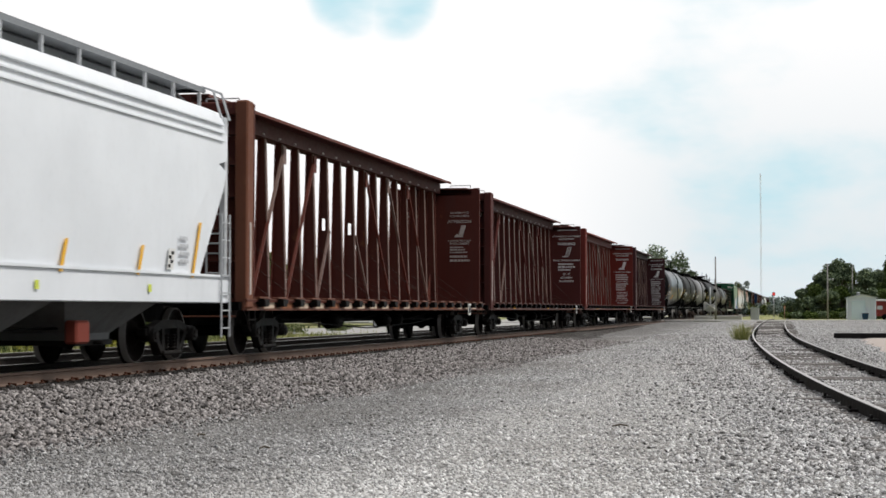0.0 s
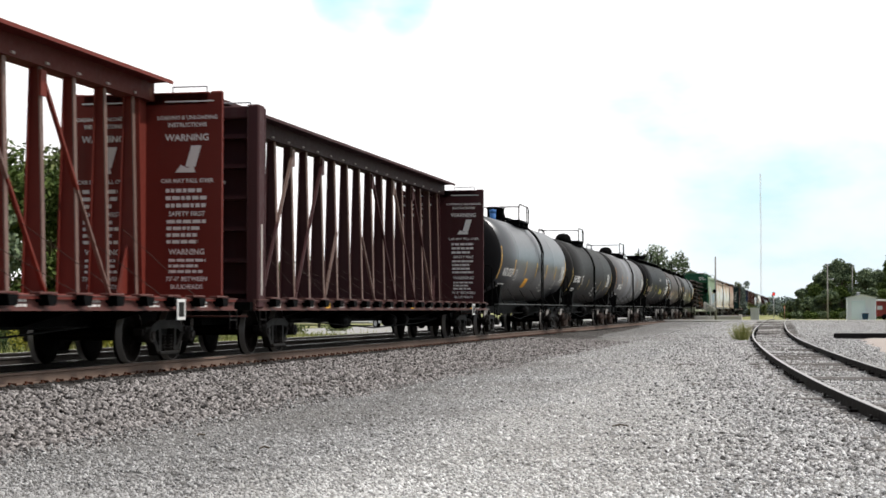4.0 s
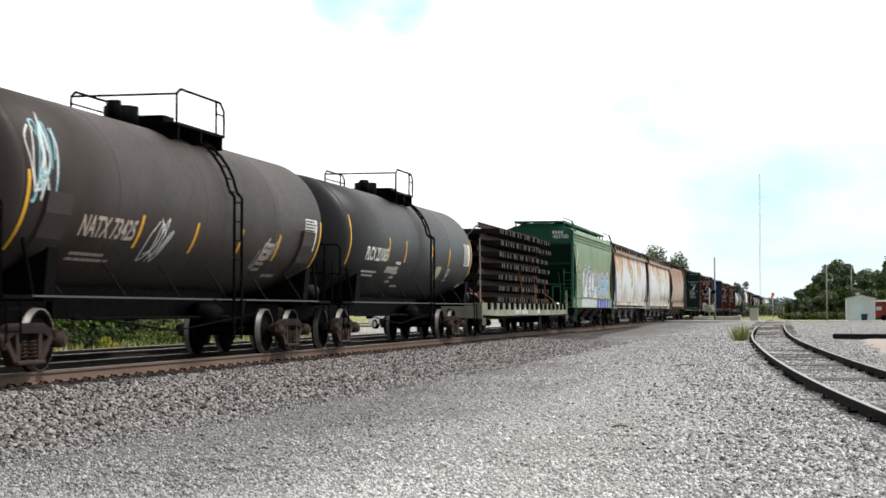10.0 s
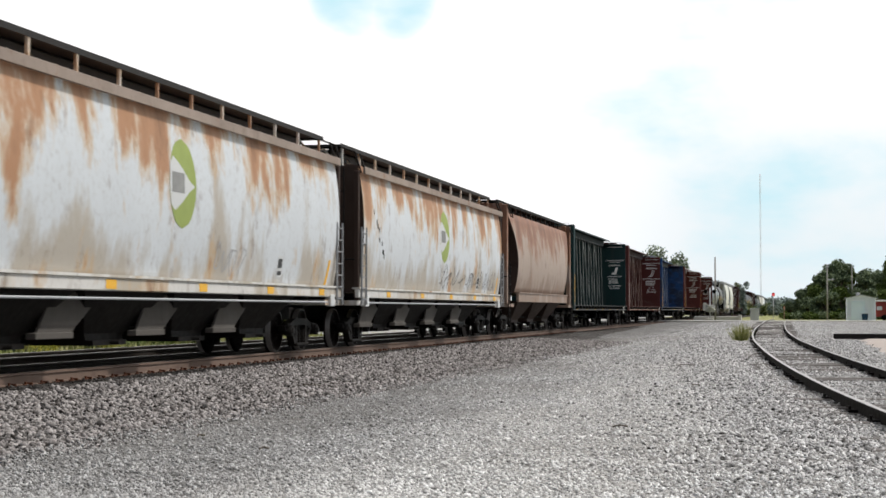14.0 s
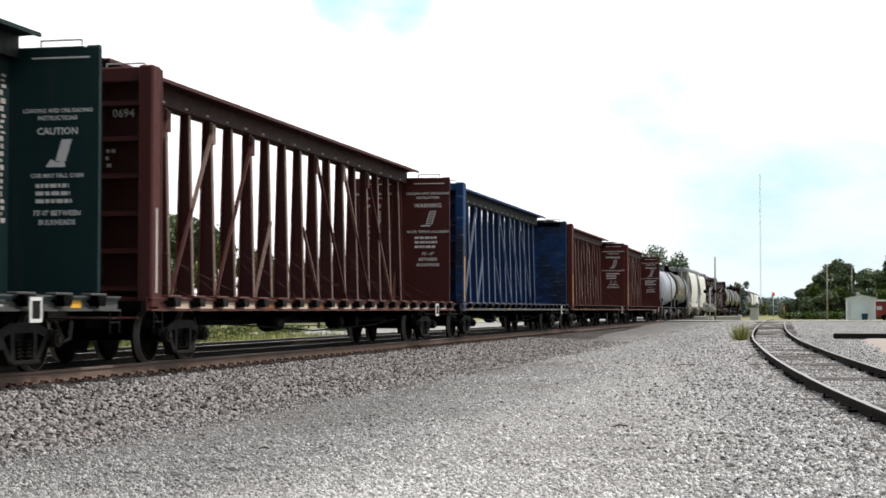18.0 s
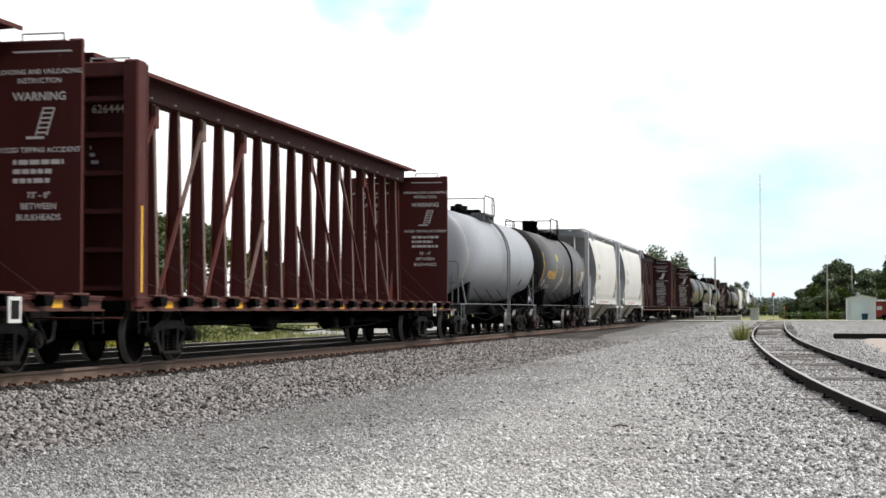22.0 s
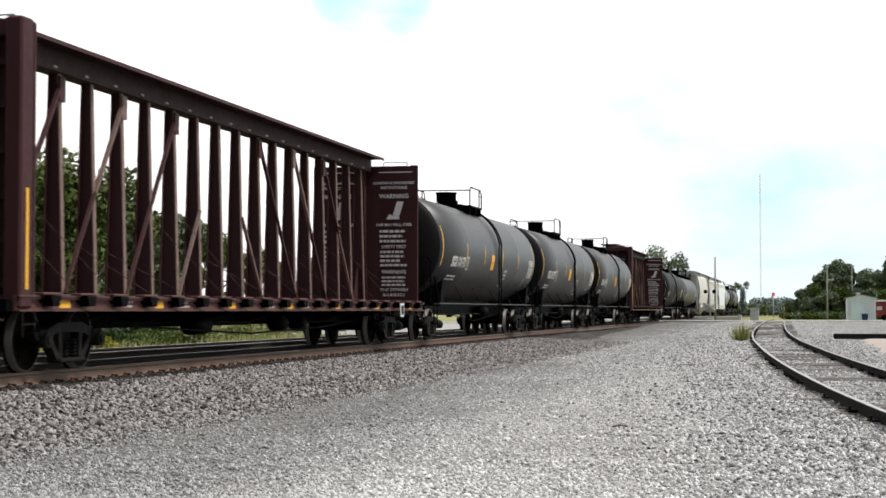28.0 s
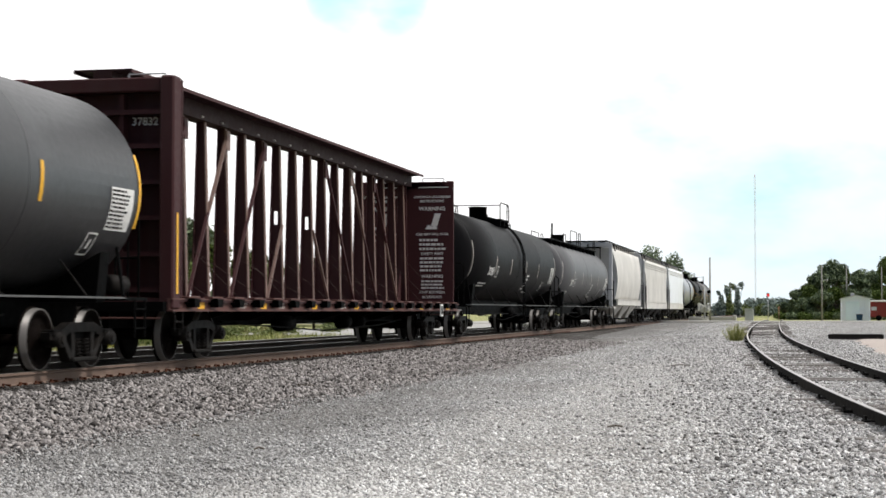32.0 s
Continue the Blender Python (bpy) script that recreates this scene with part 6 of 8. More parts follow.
    t4, skin4, h4 = tank_car(183.4, 204.1, black, "long black railway tank car with a full-length running board on top", R=1.52, zc=2.78, number="950068", mark="UTLX", num=(-5.8, -0.52, 0.44), num_col=plain("tan_number", (0.42, 0.30, 0.20), 0.7), dome="funnel", full_walk=True, strips=(-4.9, -1.65, 1.75, 5.1), zs=-0.5, board=(8.25, -0.42), marks=((-5.15, -0.35), (7.6, -0.85)), patches=((2.25, -0.62, 0.65, 0.36, plain("yellow_panel", (0.50, 0.46, 0.10), 0.6)), (3.2, -0.62, 0.85, 0.32, plain("yellow_panel", (0.50, 0.46, 0.10), 0.6)), (7.95, 0.2, 0.5, 0.5, WHITE), (7.05, -0.30, 0.9, 0.14, GREYPLATE), (6.9, -0.50, 0.9, 0.14, FADED), (7.6, -0.62, 0.4, 0.22, WHITE), (2.0, 0.25, 0.5, 0.24, FADED)), spec_at=5.4, stripe_mat=plain("acid_yellow_reflector", (0.62, 0.50, 0.05), 0.5), seed=14)
    t5, skin5, h5 = tank_car(204.1, 220.3, brown_blk, tl % "brownish-black graffiti-marked", R=1.44, zc=2.66, number="73425", mark="NATX", num=(-2.95, -0.58, 0.46), num_col=plain("pale_tan_number", (0.50, 0.42, 0.36), 0.7), dome="low", plates=brown_blk, steel=STEEL_BROWN, strips=(-2.8, -0.38, 1.95, 4.2), zs=-0.57, ends=(-6.85, 6.9), board=(6.2, -0.18), marks=(), patches=((6.9, -1.15, 0.3, 0.3, WHITE),), spec_at=3.4, overhang=0.8, seed=15, lo=1.1, plat=(-0.35, 2.05))
    tank_car(220.3, 237.2, paint("tank_soft_black", (0.019, 0.0185, 0.0195), 0.45, (0.013, 0.012, 0.011), 0.3, fade=0.1, spec=0.3, vary=0.05), tl % "black", R=1.42, zc=2.60, number="221065", mark="PLCX", num=(-3.45, -0.37, 0.46), dome="low", steel=STEEL_BROWN, strips=(-3.4, -1.58, 1.56, 3.9), zs=-0.19, ends=(-7.1, 7.2), board=(6.5, 0.0), marks=((4.15, -0.72),), patches=((2.8, -0.68, 0.62, 0.40, plain("worn_yellow_panel", (0.50, 0.49, 0.33), 0.6)), (6.7, -1.15, 0.28, 0.34, WHITE), (-2.6, -0.72, 1.2, 0.18, FADED)), spec_at=-2.4, seed=16, overhang=0.9, plat=(-1.0, 0.95), lo=0.75)
    scrawl(t4, skin4, -5.3, 1.9, 1.8, 0.9, 21, (FADED,))
    scrawl(t4, skin4, -0.35, 1.8, 0.9, 0.9, 22, (FADED,))
    scrawl(t4, skin4, -3.1, 2.05, 0.9, 0.4, 25, (plain("faint_spray", (0.10, 0.10, 0.10), 0.7),))
    scrawl(t5, skin5, -6.3, 3.0, 1.2, 1.6, 23, (WHITE, plain("spray_blue", (0.25, 0.55, 0.62), 0.7)))
    scrawl(t5, skin5, -1.9, 1.9, 1.0, 1.1, 24, (WHITE,))
    scrawl(t5, skin5, 3.6, 1.95, 1.2, 0.8, 26, (FADED,))
    flat_car(237.03, 258.2)
    # graffitied green hopper and rusty white ones
    sage = paint("faded_green_hopper", (0.19, 0.265, 0.168), 0.55, (0.09, 0.09, 0.055), 0.55, 0.16, (0.22, 0.12, 0.05), fade=0.12)
    deep = paint("deep_green_end", (0.018, 0.095, 0.052), 0.5, (0.02, 0.03, 0.02), 0.4, fade=0.1)
    car, e = hopper_car(258.2, 275.31, sage, "faded green covered hopper with colourful spray-painted letters", "sloped", endmat=deep, slopemat=SLOPE_SHADE, sillmat=sage, railmat=deep, roofmat=sage, walkmat=deep, postmat=deep, bays=3, seed=31, zt=4.64, zk=3.82, rise=0.25, edge=[(4.36, 0.06), (3.95, 0.07), (3.72, 0.22), (3.3, 0.62), (2.9, 0.92), (2.5, 1.10), (2.1, 1.10), (1.75, 0.86), (1.4, 0.52), (1.28, 0.45)])
    lettering(car, "end_number", WHITE, "white car number on the end", [(letters("403700", 0.24), lambda u, v: (0.98 + u, -e + 0.052, v + 4.20)), *[(rect(0.60 + k * 0.13, 0.69 + k * 0.13, 4.33, 4.47), on_face(-e + 0.052)) for k in range(4)]])
    pale = plain("faded_yellow_number", (0.42, 0.40, 0.20), 0.7)
    lettering(car, "side_number", pale, "faded yellow car number", [(letters("403700", 0.36), lambda u, v: (1.592, -e * 0.74 + u, v + 2.42)), *[(rect(-0.55 + k * 0.24, -0.39 + k * 0.24, 2.72, 2.98), on_side(1.592, -e * 0.74)) for k in range(4)], (rect(-0.7, 0.7, 2.16, 2.18), on_side(1.592, -e * 0.74)), (rect(-0.7, 0.8, 3.1, 3.12), on_side(1.592, -e * 0.74))])
    graffiti(car, e)
    for k, (a, b) in enumerate(((275.31, 296.08), (296.08, 316.38))):
        m = rusty("rusty_white_%s" % "ab"[k], (0.63, 0.66, 0.68), (0.37, 0.175, 0.078), 1.0)
        frame_m = rusty("rusty_frame_%s" % "ab"[k], (0.66, 0.64, 0.60), (0.30, 0.16, 0.09), 0.35)
        car, e = hopper_car(a, b, m, "dirty white covered hopper streaked with rust from its roof", "box", zt=4.25, sillmat=frame_m, railmat=STEEL, walkmat=plain("roof_grating", (0.028, 0.026, 0.025), 0.7, spread=0.4, scale=4), postmat=frame_m, roofmat=paint("rusty_roof_edge", (0.30, 0.24, 0.20), 0.7, (0.10, 0.07, 0.05), 0.6, 0.4), endmat=STEEL_BROWN, bayrib=paint("dusty_bay", (0.085, 0.076, 0.067), 0.8), bays=4, seed=32 + k, width=1.55)
        dress_rusty(car, e, k)
    m = rusty("rusty_brown_hopper", (0.38, 0.295, 0.24), (0.22, 0.095, 0.05), 1.15, (0.22, 0.15, 0.11), (0.28, 0.155, 0.095))
    car, e = hopper_car(316.38, 334.35, m, "brown rust-covered covered hopper with bulging sides", "round", zt=4.34, sillmat=m, railmat=STEEL, roofmat=m, endmat=STEEL_BROWN, walkmat=STEEL, postmat=STEEL_BROWN, framemat=m, bays=3, seed=34, width=1.56, baymat=STEEL_BROWN)
    C(334.25, 359.05, green, "caution", "", lab % "dark green", holes=True, straps=False, seed=41, tags="yellow", drop=0.52, tight=0.85)
    C(359.05, 383.9, cb_pal("brick", (0.066, 0.0165, 0.014), (0.058, 0.0158, 0.0135), (0.115, 0.043, 0.033), rust=0.10), "tip", "0694", lab % "brick-red", seed=42, boards=True)
    C(383.9, 408.75, blue, "tip", "", lab % "navy blue", seed=43, text=False, straps=False, tags="yellow")
    C(408.75, 433.45, maroon, "tip", "8054", lab % "maroon", seed=44, holes=True, tags="yellow")
    C(433.45, 458.55, maroon, "tip", "626444", lab % "maroon", seed=45, tags="yellow")
    faint = plain("faint_yellow_reflector", (0.46, 0.42, 0.26), 0.6)
    tank_car(458.55, 474.2, light_grey, tl % "light grey", R=1.50, zc=2.66, dome="low", strips=(-3.8, -1.2, 1.35, 3.85), zs=-0.54, ends=(-6.3, 6.45), stripe_mat=faint, headmat=light_grey, head=light_grey, seed=51, print_=False, marks=(), patches=((4.45, -0.81, 0.42, 0.40, GREYPLATE), (4.45, -0.81, 0.30, 0.30, STEEL)), rail_mat=paint("grey_rail", (0.16, 0.165, 0.17), 0.6), overhang=1.05)
    t8, skin8, h8 = tank_car(474.2, 489.35, olive_grey, tl % "dark grey spray-marked", R=1.50, zc=2.70, number="661663", mark="WTLX", num=(-2.8, -0.40, 0.44), num_col=YELLOW, strips=(-2.7, -0.7, 3.85), zs=-0.19, ends=(-6.2, 6.5), board=(5.6, -0.36), marks=((4.5, -0.72),), patches=((-2.45, 0.36, 0.4, 0.3, plain("yellow_panel", (0.50, 0.46, 0.10), 0.6)),), spec_at=1.9, dome="stack", headmat=black_matt, seed=52, overhang=0.9, lo=1.3, plat=(-1.0, 1.3), steel=STEEL_BROWN)
    scrawl(t8, skin8, -0.9, 1.95, 1.2, 1.1, 53, (WHITE,))
    scrawl(t8, skin8, -5.4, 1.95, 0.9, 0.5, 54, (FADED,))
    scrawl(t8, skin8, 1.8, 2.45, 0.8, 0.9, 55, (FADED,))
    cream = paint("hopper_cream", (0.61, 0.60, 0.56), 0.5, (0.30, 0.29, 0.26), 0.2, fade=0.05)
    frame_grey = paint("hopper_frame_grey", (0.44, 0.45, 0.46), 0.55, (0.16, 0.16, 0.15), 0.3)
    for k, (a, b, num) in enumerate(((489.35, 503.45, "30667"), (503.45, 518.3, "30894"))):
        car, e = hopper_car(a, b, cream, "short off-white covered hopper with barrel sides and grey end frames", "round", endmat=paint("grey_end_sheet", (0.33, 0.335, 0.34), 0.6), framemat=frame_grey, steel=STEEL_GREY, sillmat=cream, baymat=paint("dusty_beige", (0.33, 0.295, 0.24), 0.7), railmat=frame_grey, roofmat=frame_grey, bays=2, seed=61 + k, inset=2.1, width=1.62)
        grey_num = plain("grey_number", (0.25, 0.255, 0.26), 0.7)
        lettering(car, "side_number", grey_num, "grey car number", [(letters(num, 0.36, "LEFT"), lambda u, v: (1.628, -e + 2.72 + u * 1.02, v + 2.50))])
        lettering(car, "owner_mark", grey_num, "grey owner mark above the number", [(letters("TILX", 0.36, "LEFT"), lambda u, v: (1.622, -e + 2.78 + u, v + 3.02))])
        lettering(car, "side_stencil", FADED, "rows of small pale bars", [(fl, on_side(1.60, -e + 2.7)) for fl in bars(0, 1.4, 1.86, 2.08, 2, random.Random(k))])
        lettering(car, "sill_stencil", plain("faint_red_print", (0.50, 0.28, 0.24), 0.7), "line of faint red print on the sill", [(fl, on_side(1.6225, -e + 3.0)) for fl in bars(0, 5.5, 1.22, 1.36, 1, random.Random(9 + k))])
        for y in (-e + 2.12, e - 1.45):
            part("reflector", Geo().box(1.618, 1.624, y - 0.04, y + 0.04, 2.28, 2.76), YELLOW, car)
        # brake gear, ladder and stencil on the end towards the engine
        part("end_ladder", end_ladder(Geo(), -e - 0.03, 0.86, 1.20, 1.1, 3.4, 8), frame_grey, car)
        bw = part("brake_wheel", Geo().lathe([(-0.03, 0.24), (-0.01, 0.27), (0.02, 0.27), (0.03, 0.24), (-0.03, 0.24)], "y", 20, (0.42, -e - 0.12, 2.35)), frame_grey, car)
        g = Geo()
        for i in range(4):
            t = 0.4 + i * math.pi / 2
            g.rod((0.42, -e - 0.12, 2.35), (0.42 + 0.25 * math.cos(t), -e - 0.12, 2.35 + 0.25 * math.sin(t)), 0.014, 5)
        part("spokes", g, frame_grey, bw)
        part("brake_box", Geo().box(0.27, 0.57, -e - 0.08, -e + 0.14, 2.12, 2.58, 0.04), cream, car, "pale hand-brake housing")
        part("brake_rod", Geo().rod((0.42, -e, 2.12), (0.42, -e, 1.1), 0.025, 6), frame_grey, car)
        part("valve", Geo().lathe([(1.28, 0.04), (1.32, 0.13), (1.60, 0.13), (1.66, 0.04)], "z", 12, (0.95, -e + 0.35, 0)), GREYPLATE, car)
        part("cross_rail", Geo().rod((-1.28, -e - 0.02, 3.35), (1.28, -e - 0.02, 3.35), 0.025, 6), frame_grey, car)
        part("diagonal_brace", Geo().rod((0.1, -e + 0.04, 1.15), (1.25, -e + 0.04, 2.1), 0.025, 6), frame_grey, car)
        dark_num = plain("end_stencil_dark", (0.05, 0.05, 0.052), 0.7)
        lettering(car, "end_mark", dark_num, "dark owner mark and number on the end sheet", [(letters("TILX", 0.28), lambda u, v: (0.35 + u, -e + 0.60, v + 3.98)), (letters(num, 0.24), lambda u, v: (0.35 + u, -e + 0.60, v + 3.70))])
        for s in (-1, 1):
            part("jacking_pad", Geo().box(1.50, 1.635, s * (e - 1.75) - 0.09, s * (e - 1.75) + 0.09, 1.17, 1.98, 0.02), cream, car)
            part("round_cap", Geo().prism([(s * (e - 1.50) + math.cos(t) * 0.20, 1.36 + math.sin(t) * 0.17) for t in (6.2832 * i / 18 for i in range(18))], "x", 1.50, 1.56), cream, car)
    C(518.3, 543.4, plum, "fall", "", lab % "dark plum-brown", seed=71, tags="yellow")
    C(543.4, 568.6, plum, "fall", "", lab % "dark plum-brown", seed=72, tags="yellow")
    for k, (a, b, num) in enumerate(((568.6, 587.75, "101170"), (587.75, 606.6, "101257"), (606.6, 625.0, "101148"))):
        tank_car(a, b, satin, tl % "satin black", R=1.55, zc=2.72, number=num, mark="SKSX", num=(-4.75, -0.42, 0.44), strips=(-4.6, -1.68, 1.6, 4.75), zs=-0.09, ends=(-8.15, 8.15), placard=(-0.25, -0.28, 0.27, 0.25), board=(7.5, -0.30), marks=((-4.35, -0.42), (6.8, -0.92)), spec_at=2.3, plat=(-1.4, 0.6), lo=0.75, overhang=0.75, headmat=black, seed=81 + k)
    C(625.0, 650.0, plum, "fall", "37832", lab % "dark plum-brown", seed=91, tags="yellow", holes=True)
    tank_car(650.0, 671.3, black, tl % "black", R=1.50, zc=2.70, number="200000", seed=92, stripe_mat=FADED, plat=(-1.3, 0.6))
    tank_car(671.3, 692.21, olive_grey, "dark grey railway tank car with a full-length railing", R=1.45, zc=2.66, number="20000", full_walk=True, dome="stack", seed=93, stripe_mat=FADED)
    off = paint("hopper_offwhite", (0.55, 0.53, 0.49), 0.55, (0.28, 0.26, 0.22), 0.3)
    for k, (a, b) in enumerate(((692.21, 711.83), (711.83, 733.48), (733.48, 753.42))):
        hopper_car(a, b, off if k < 2 else white, "off-white covered hopper far down the train", "sloped" if k else "round", railmat=STEEL, roofmat=off, sillmat=off, endmat=frame_grey, bays=3, seed=94 + k)
    tank_car(753.42, 771.0, light_grey, tl % "light grey", seed=97)
    tank_car(771.0, 789.0, black, tl % "black", seed=98)
    tank_car(789.0, 807.0, mid_grey, tl % "dusty grey", seed=99)


def dress_hopper(car, e, x, seed):
    for y, z0, z1 in ((-3.9, 1.40, 1.86), (-1.2, 1.40, 1.86), (1.47, 1.40, 1.86), (4.18, 1.41, 1.87), (6.48, 1.41, 2.34)):
        k = (z1 - z0) * 0.40
        part("reflector", Geo().prism([(y - 0.05, z0), (y + 0.05, z0), (y + 0.05 + k, z1), (y - 0.05 + k, z1)], "x", x, x + 0.006), YELLOW, car)
    y = 5.5
    pl = part("data_plate", Geo().prism([(y - 0.16, 1.52), (y + 0.10, 1.52), (y + 0.20, 1.86), (y - 0.06, 1.86)], "x", x, x + 0.006), WHITE, car, "small chequered data plate")
    for dy, z in ((-0.12, 1.55), (-0.02, 1.62), (-0.08, 1.69), (0.02, 1.76)):
        part("plate_mark", Geo().box(x + 0.006, x + 0.009, y + dy, y + dy + 0.11, z, z + 0.055), BLACK, pl)
    pale = plain("pale_yellow_mark", (0.62, 0.68, 0.10), 0.6)
    for y in (-3.2, 0.75, 4.64):
        part("sill_mark", Geo().box(x + 0.004, x + 0.008, y - 0.06, y + 0.06, 1.15, 1.27), pale, car)
    g = Geo()
    for fl in bars(5.9, 6.5, 1.6, 2.1, 4, random.Random(seed)):
        stamp(g, fl, on_side(x + 0.002, 0))
    part("stencils", g, GREYPLATE, car, "rows of small unreadable grey bars")
    part("gate_box", Geo().box(1.15, 1.35, 2.55, 3.0, 0.38, 0.72, 0.03), plain("gate_red", (0.20, 0.04, 0.025), 0.7), car, "red-painted gate gearbox")


def spline(rg, cx, cz, w, h, n):
    """A random looping stroke inside a box."""
    pts = []
    a = rg.uniform(0, 6)
    for k in range(n):
        a += rg.uniform(0.5, 1.5)
        pts.append((cx + math.cos(a) * w / 2 * rg.uniform(0.3, 1), cz + math.sin(a * 1.3) * h / 2 * rg.uniform(0.3, 1)))
    return pts


def stroke(pts, wd):
    """A flat ribbon along points in a plane."""
    v, f = [], []
    for (a, b), (c, d) in zip(pts, pts[1:]):
        l = math.hypot(c - a, d - b) or 1
        nx, ny = -(d - b) / l * wd / 2, (c - a) / l * wd / 2
        k = len(v)
        v += [(a + nx, b + ny), (a - nx, b - ny), (c - nx, d - ny), (c + nx, d + ny)]
        f.append((k, k + 1, k + 2, k + 3))
    return v, f


def smooth_line(pts, n=6):
    out = []
    for i in range(len(pts) - 1):
        p0, p1, p2, p3 = pts[max(0, i - 1)], pts[i], pts[i + 1], pts[min(len(pts) - 1, i + 2)]
        for k in range(n):
            t = k / n
            out.append(tuple(0.5 * (2 * b + (c - a) * t + (2 * a - 5 * b + 4 * c - d) * t * t + (3 * b - a - 3 * c + d) * t ** 3) for a, b, c, d in zip(p0, p1, p2, p3)))
    return out + [pts[-1]]


def scrawl(car, skin, y, z, w, h, seed, mats):
    rg = random.Random(seed)
    for i, m in enumerate(mats):
        g = Geo()
        for k in range(4):
            stamp(g, stroke(smooth_line(spline(rg, w * 0.3 * (k - 1.5) * 0.5, 0, w * 0.6, h, 6)), 0.035), skin(y, z))
        part("spray_tag", g, m, car, "scrawled spray-paint tag")


def flat_scrawl(car, x, y, z, w, h, seed, mat):
    at_x = x if callable(x) else lambda v: x
    rg = random.Random(seed)
    g = Geo()
    for k in range(4):
        stamp(g, stroke(smooth_line(spline(rg, w * (k - 1.5) * 0.26, 0, w * 0.4, h, 6)), 0.03), lambda u, v: (at_x(z + v), y + u, z + v))
    part("spray_tag", g, mat, car, "scrawled spray-paint tag")


def dress_rusty(car, e, k):
    logo = plain("faded_lime", (0.33, 0.40, 0.12), 0.7, spread=0.25, scale=4)
    n = 28
    disc = [(math.cos(t) * 0.60, 2.95 + math.sin(t) * 0.74) for t in (6.283 * i / n for i in range(n))]
    g = Geo()
    stamp(g, strips(disc), on_barrel(-0.1))
    em = part("emblem", g, logo, car, "faded lime-green oval emblem")
    eye = [(-0.50, 3.30), (-0.36, 3.45), (-0.10, 3.30), (0.28, 3.0), (0.50, 2.92), (0.28, 2.84), (-0.05, 2.58), (-0.30, 2.42), (-0.46, 2.52), (-0.52, 2.9)]
    eye = [(u * 1.15, 2.95 + (v - 2.95) * 0.86) for u, v in eye]
    g = Geo()
    stamp(g, strips(eye), on_barrel(-0.1, 0.007))
    part("emblem_eye", g, plain("worn_white_paint", (0.60, 0.61, 0.60), 0.7, spread=0.15), em)
    g = Geo()
    stamp(g, rect(-0.50, 0.05, 2.79, 3.12, 4), on_barrel(-0.1, 0.010))
    part("emblem_mark", g, plain("worn_grey_paint", (0.27, 0.27, 0.26), 0.7, spread=0.35, scale=6), em)
    for y in (-e * 0.7, -e * 0.3, e * 0.1, e * 0.48, e * 0.84):
        part("sill_mark", Geo().box(1.552, 1.558, y - 0.19, y + 0.19, 1.19, 1.33), YELLOW, car)
    g = Geo()
    stamp(g, rect(-0.08, 0.08, 1.42, 1.95, 5), lambda u, v: (barrel(v) + 0.006, e * 0.90 + u + (v - 1.7) * 0.25, v))
    part("reflector", g, YELLOW, car, "slanting yellow reflector strip")
    # white-framed notice low on the side
    g = Geo()
    stamp(g, rect(-0.16, 0.16, 1.52, 1.94, 4), on_barrel(e * 0.55, 0.004))
    nt = part("notice", g, plain("worn_white_paint", (0.60, 0.61, 0.60), 0.7, spread=0.15), car, "small white-framed notice")
    g = Geo()
    for a, b in ((1.56, 1.64), (1.70, 1.88)):
        stamp(g, rect(-0.12, 0.12, a, b, 2), on_barrel(e * 0.55, 0.008))
    part("notice_field", g, plain("notice_dark", (0.06, 0.06, 0.06), 0.7), nt)
    for t in (-1, 1):
        part("sill_end_plate", Geo().box(1.44, 1.57, t * (e - 0.72) - 0.15, t * (e - 0.72) + 0.15, 0.96, 1.22, 0.01), plain("worn_white_paint", (0.60, 0.61, 0.60), 0.7, spread=0.15), car)
    flat_scrawl(car, lambda v: barrel(v) + 0.006, e * (0.22 if k else 0.25), 1.80, 1.5 + 2.6 * k, 0.7, 70 + k, plain("dark_grey_tag", (0.16, 0.155, 0.15), 0.7) if k else plain("faint_grey_tag", (0.40, 0.40, 0.40), 0.7))
    if k:
        for y, n in ((0.50, 72), (0.75, 73), (0.05, 74)):
            flat_scrawl(car, lambda v: barrel(v) + 0.006, e * y, 1.82, 2.0, 0.8, n, plain("dark_grey_tag", (0.16, 0.155, 0.15), 0.7))
    rg = random.Random(k)
    g = Geo()
    for i in range(9):
        a, b = (-0.86 + 0.013 * i) * e + rg.uniform(-0.1, 0.1), 3.1 - 0.13 * i + rg.uniform(-0.08, 0.08)
        stamp(g, rect(a, a + 0.07, b, b + 0.11, 1), on_barrel(0, 0.006))
    part("chips", g, BLACK, car, "dark chips in the paint")


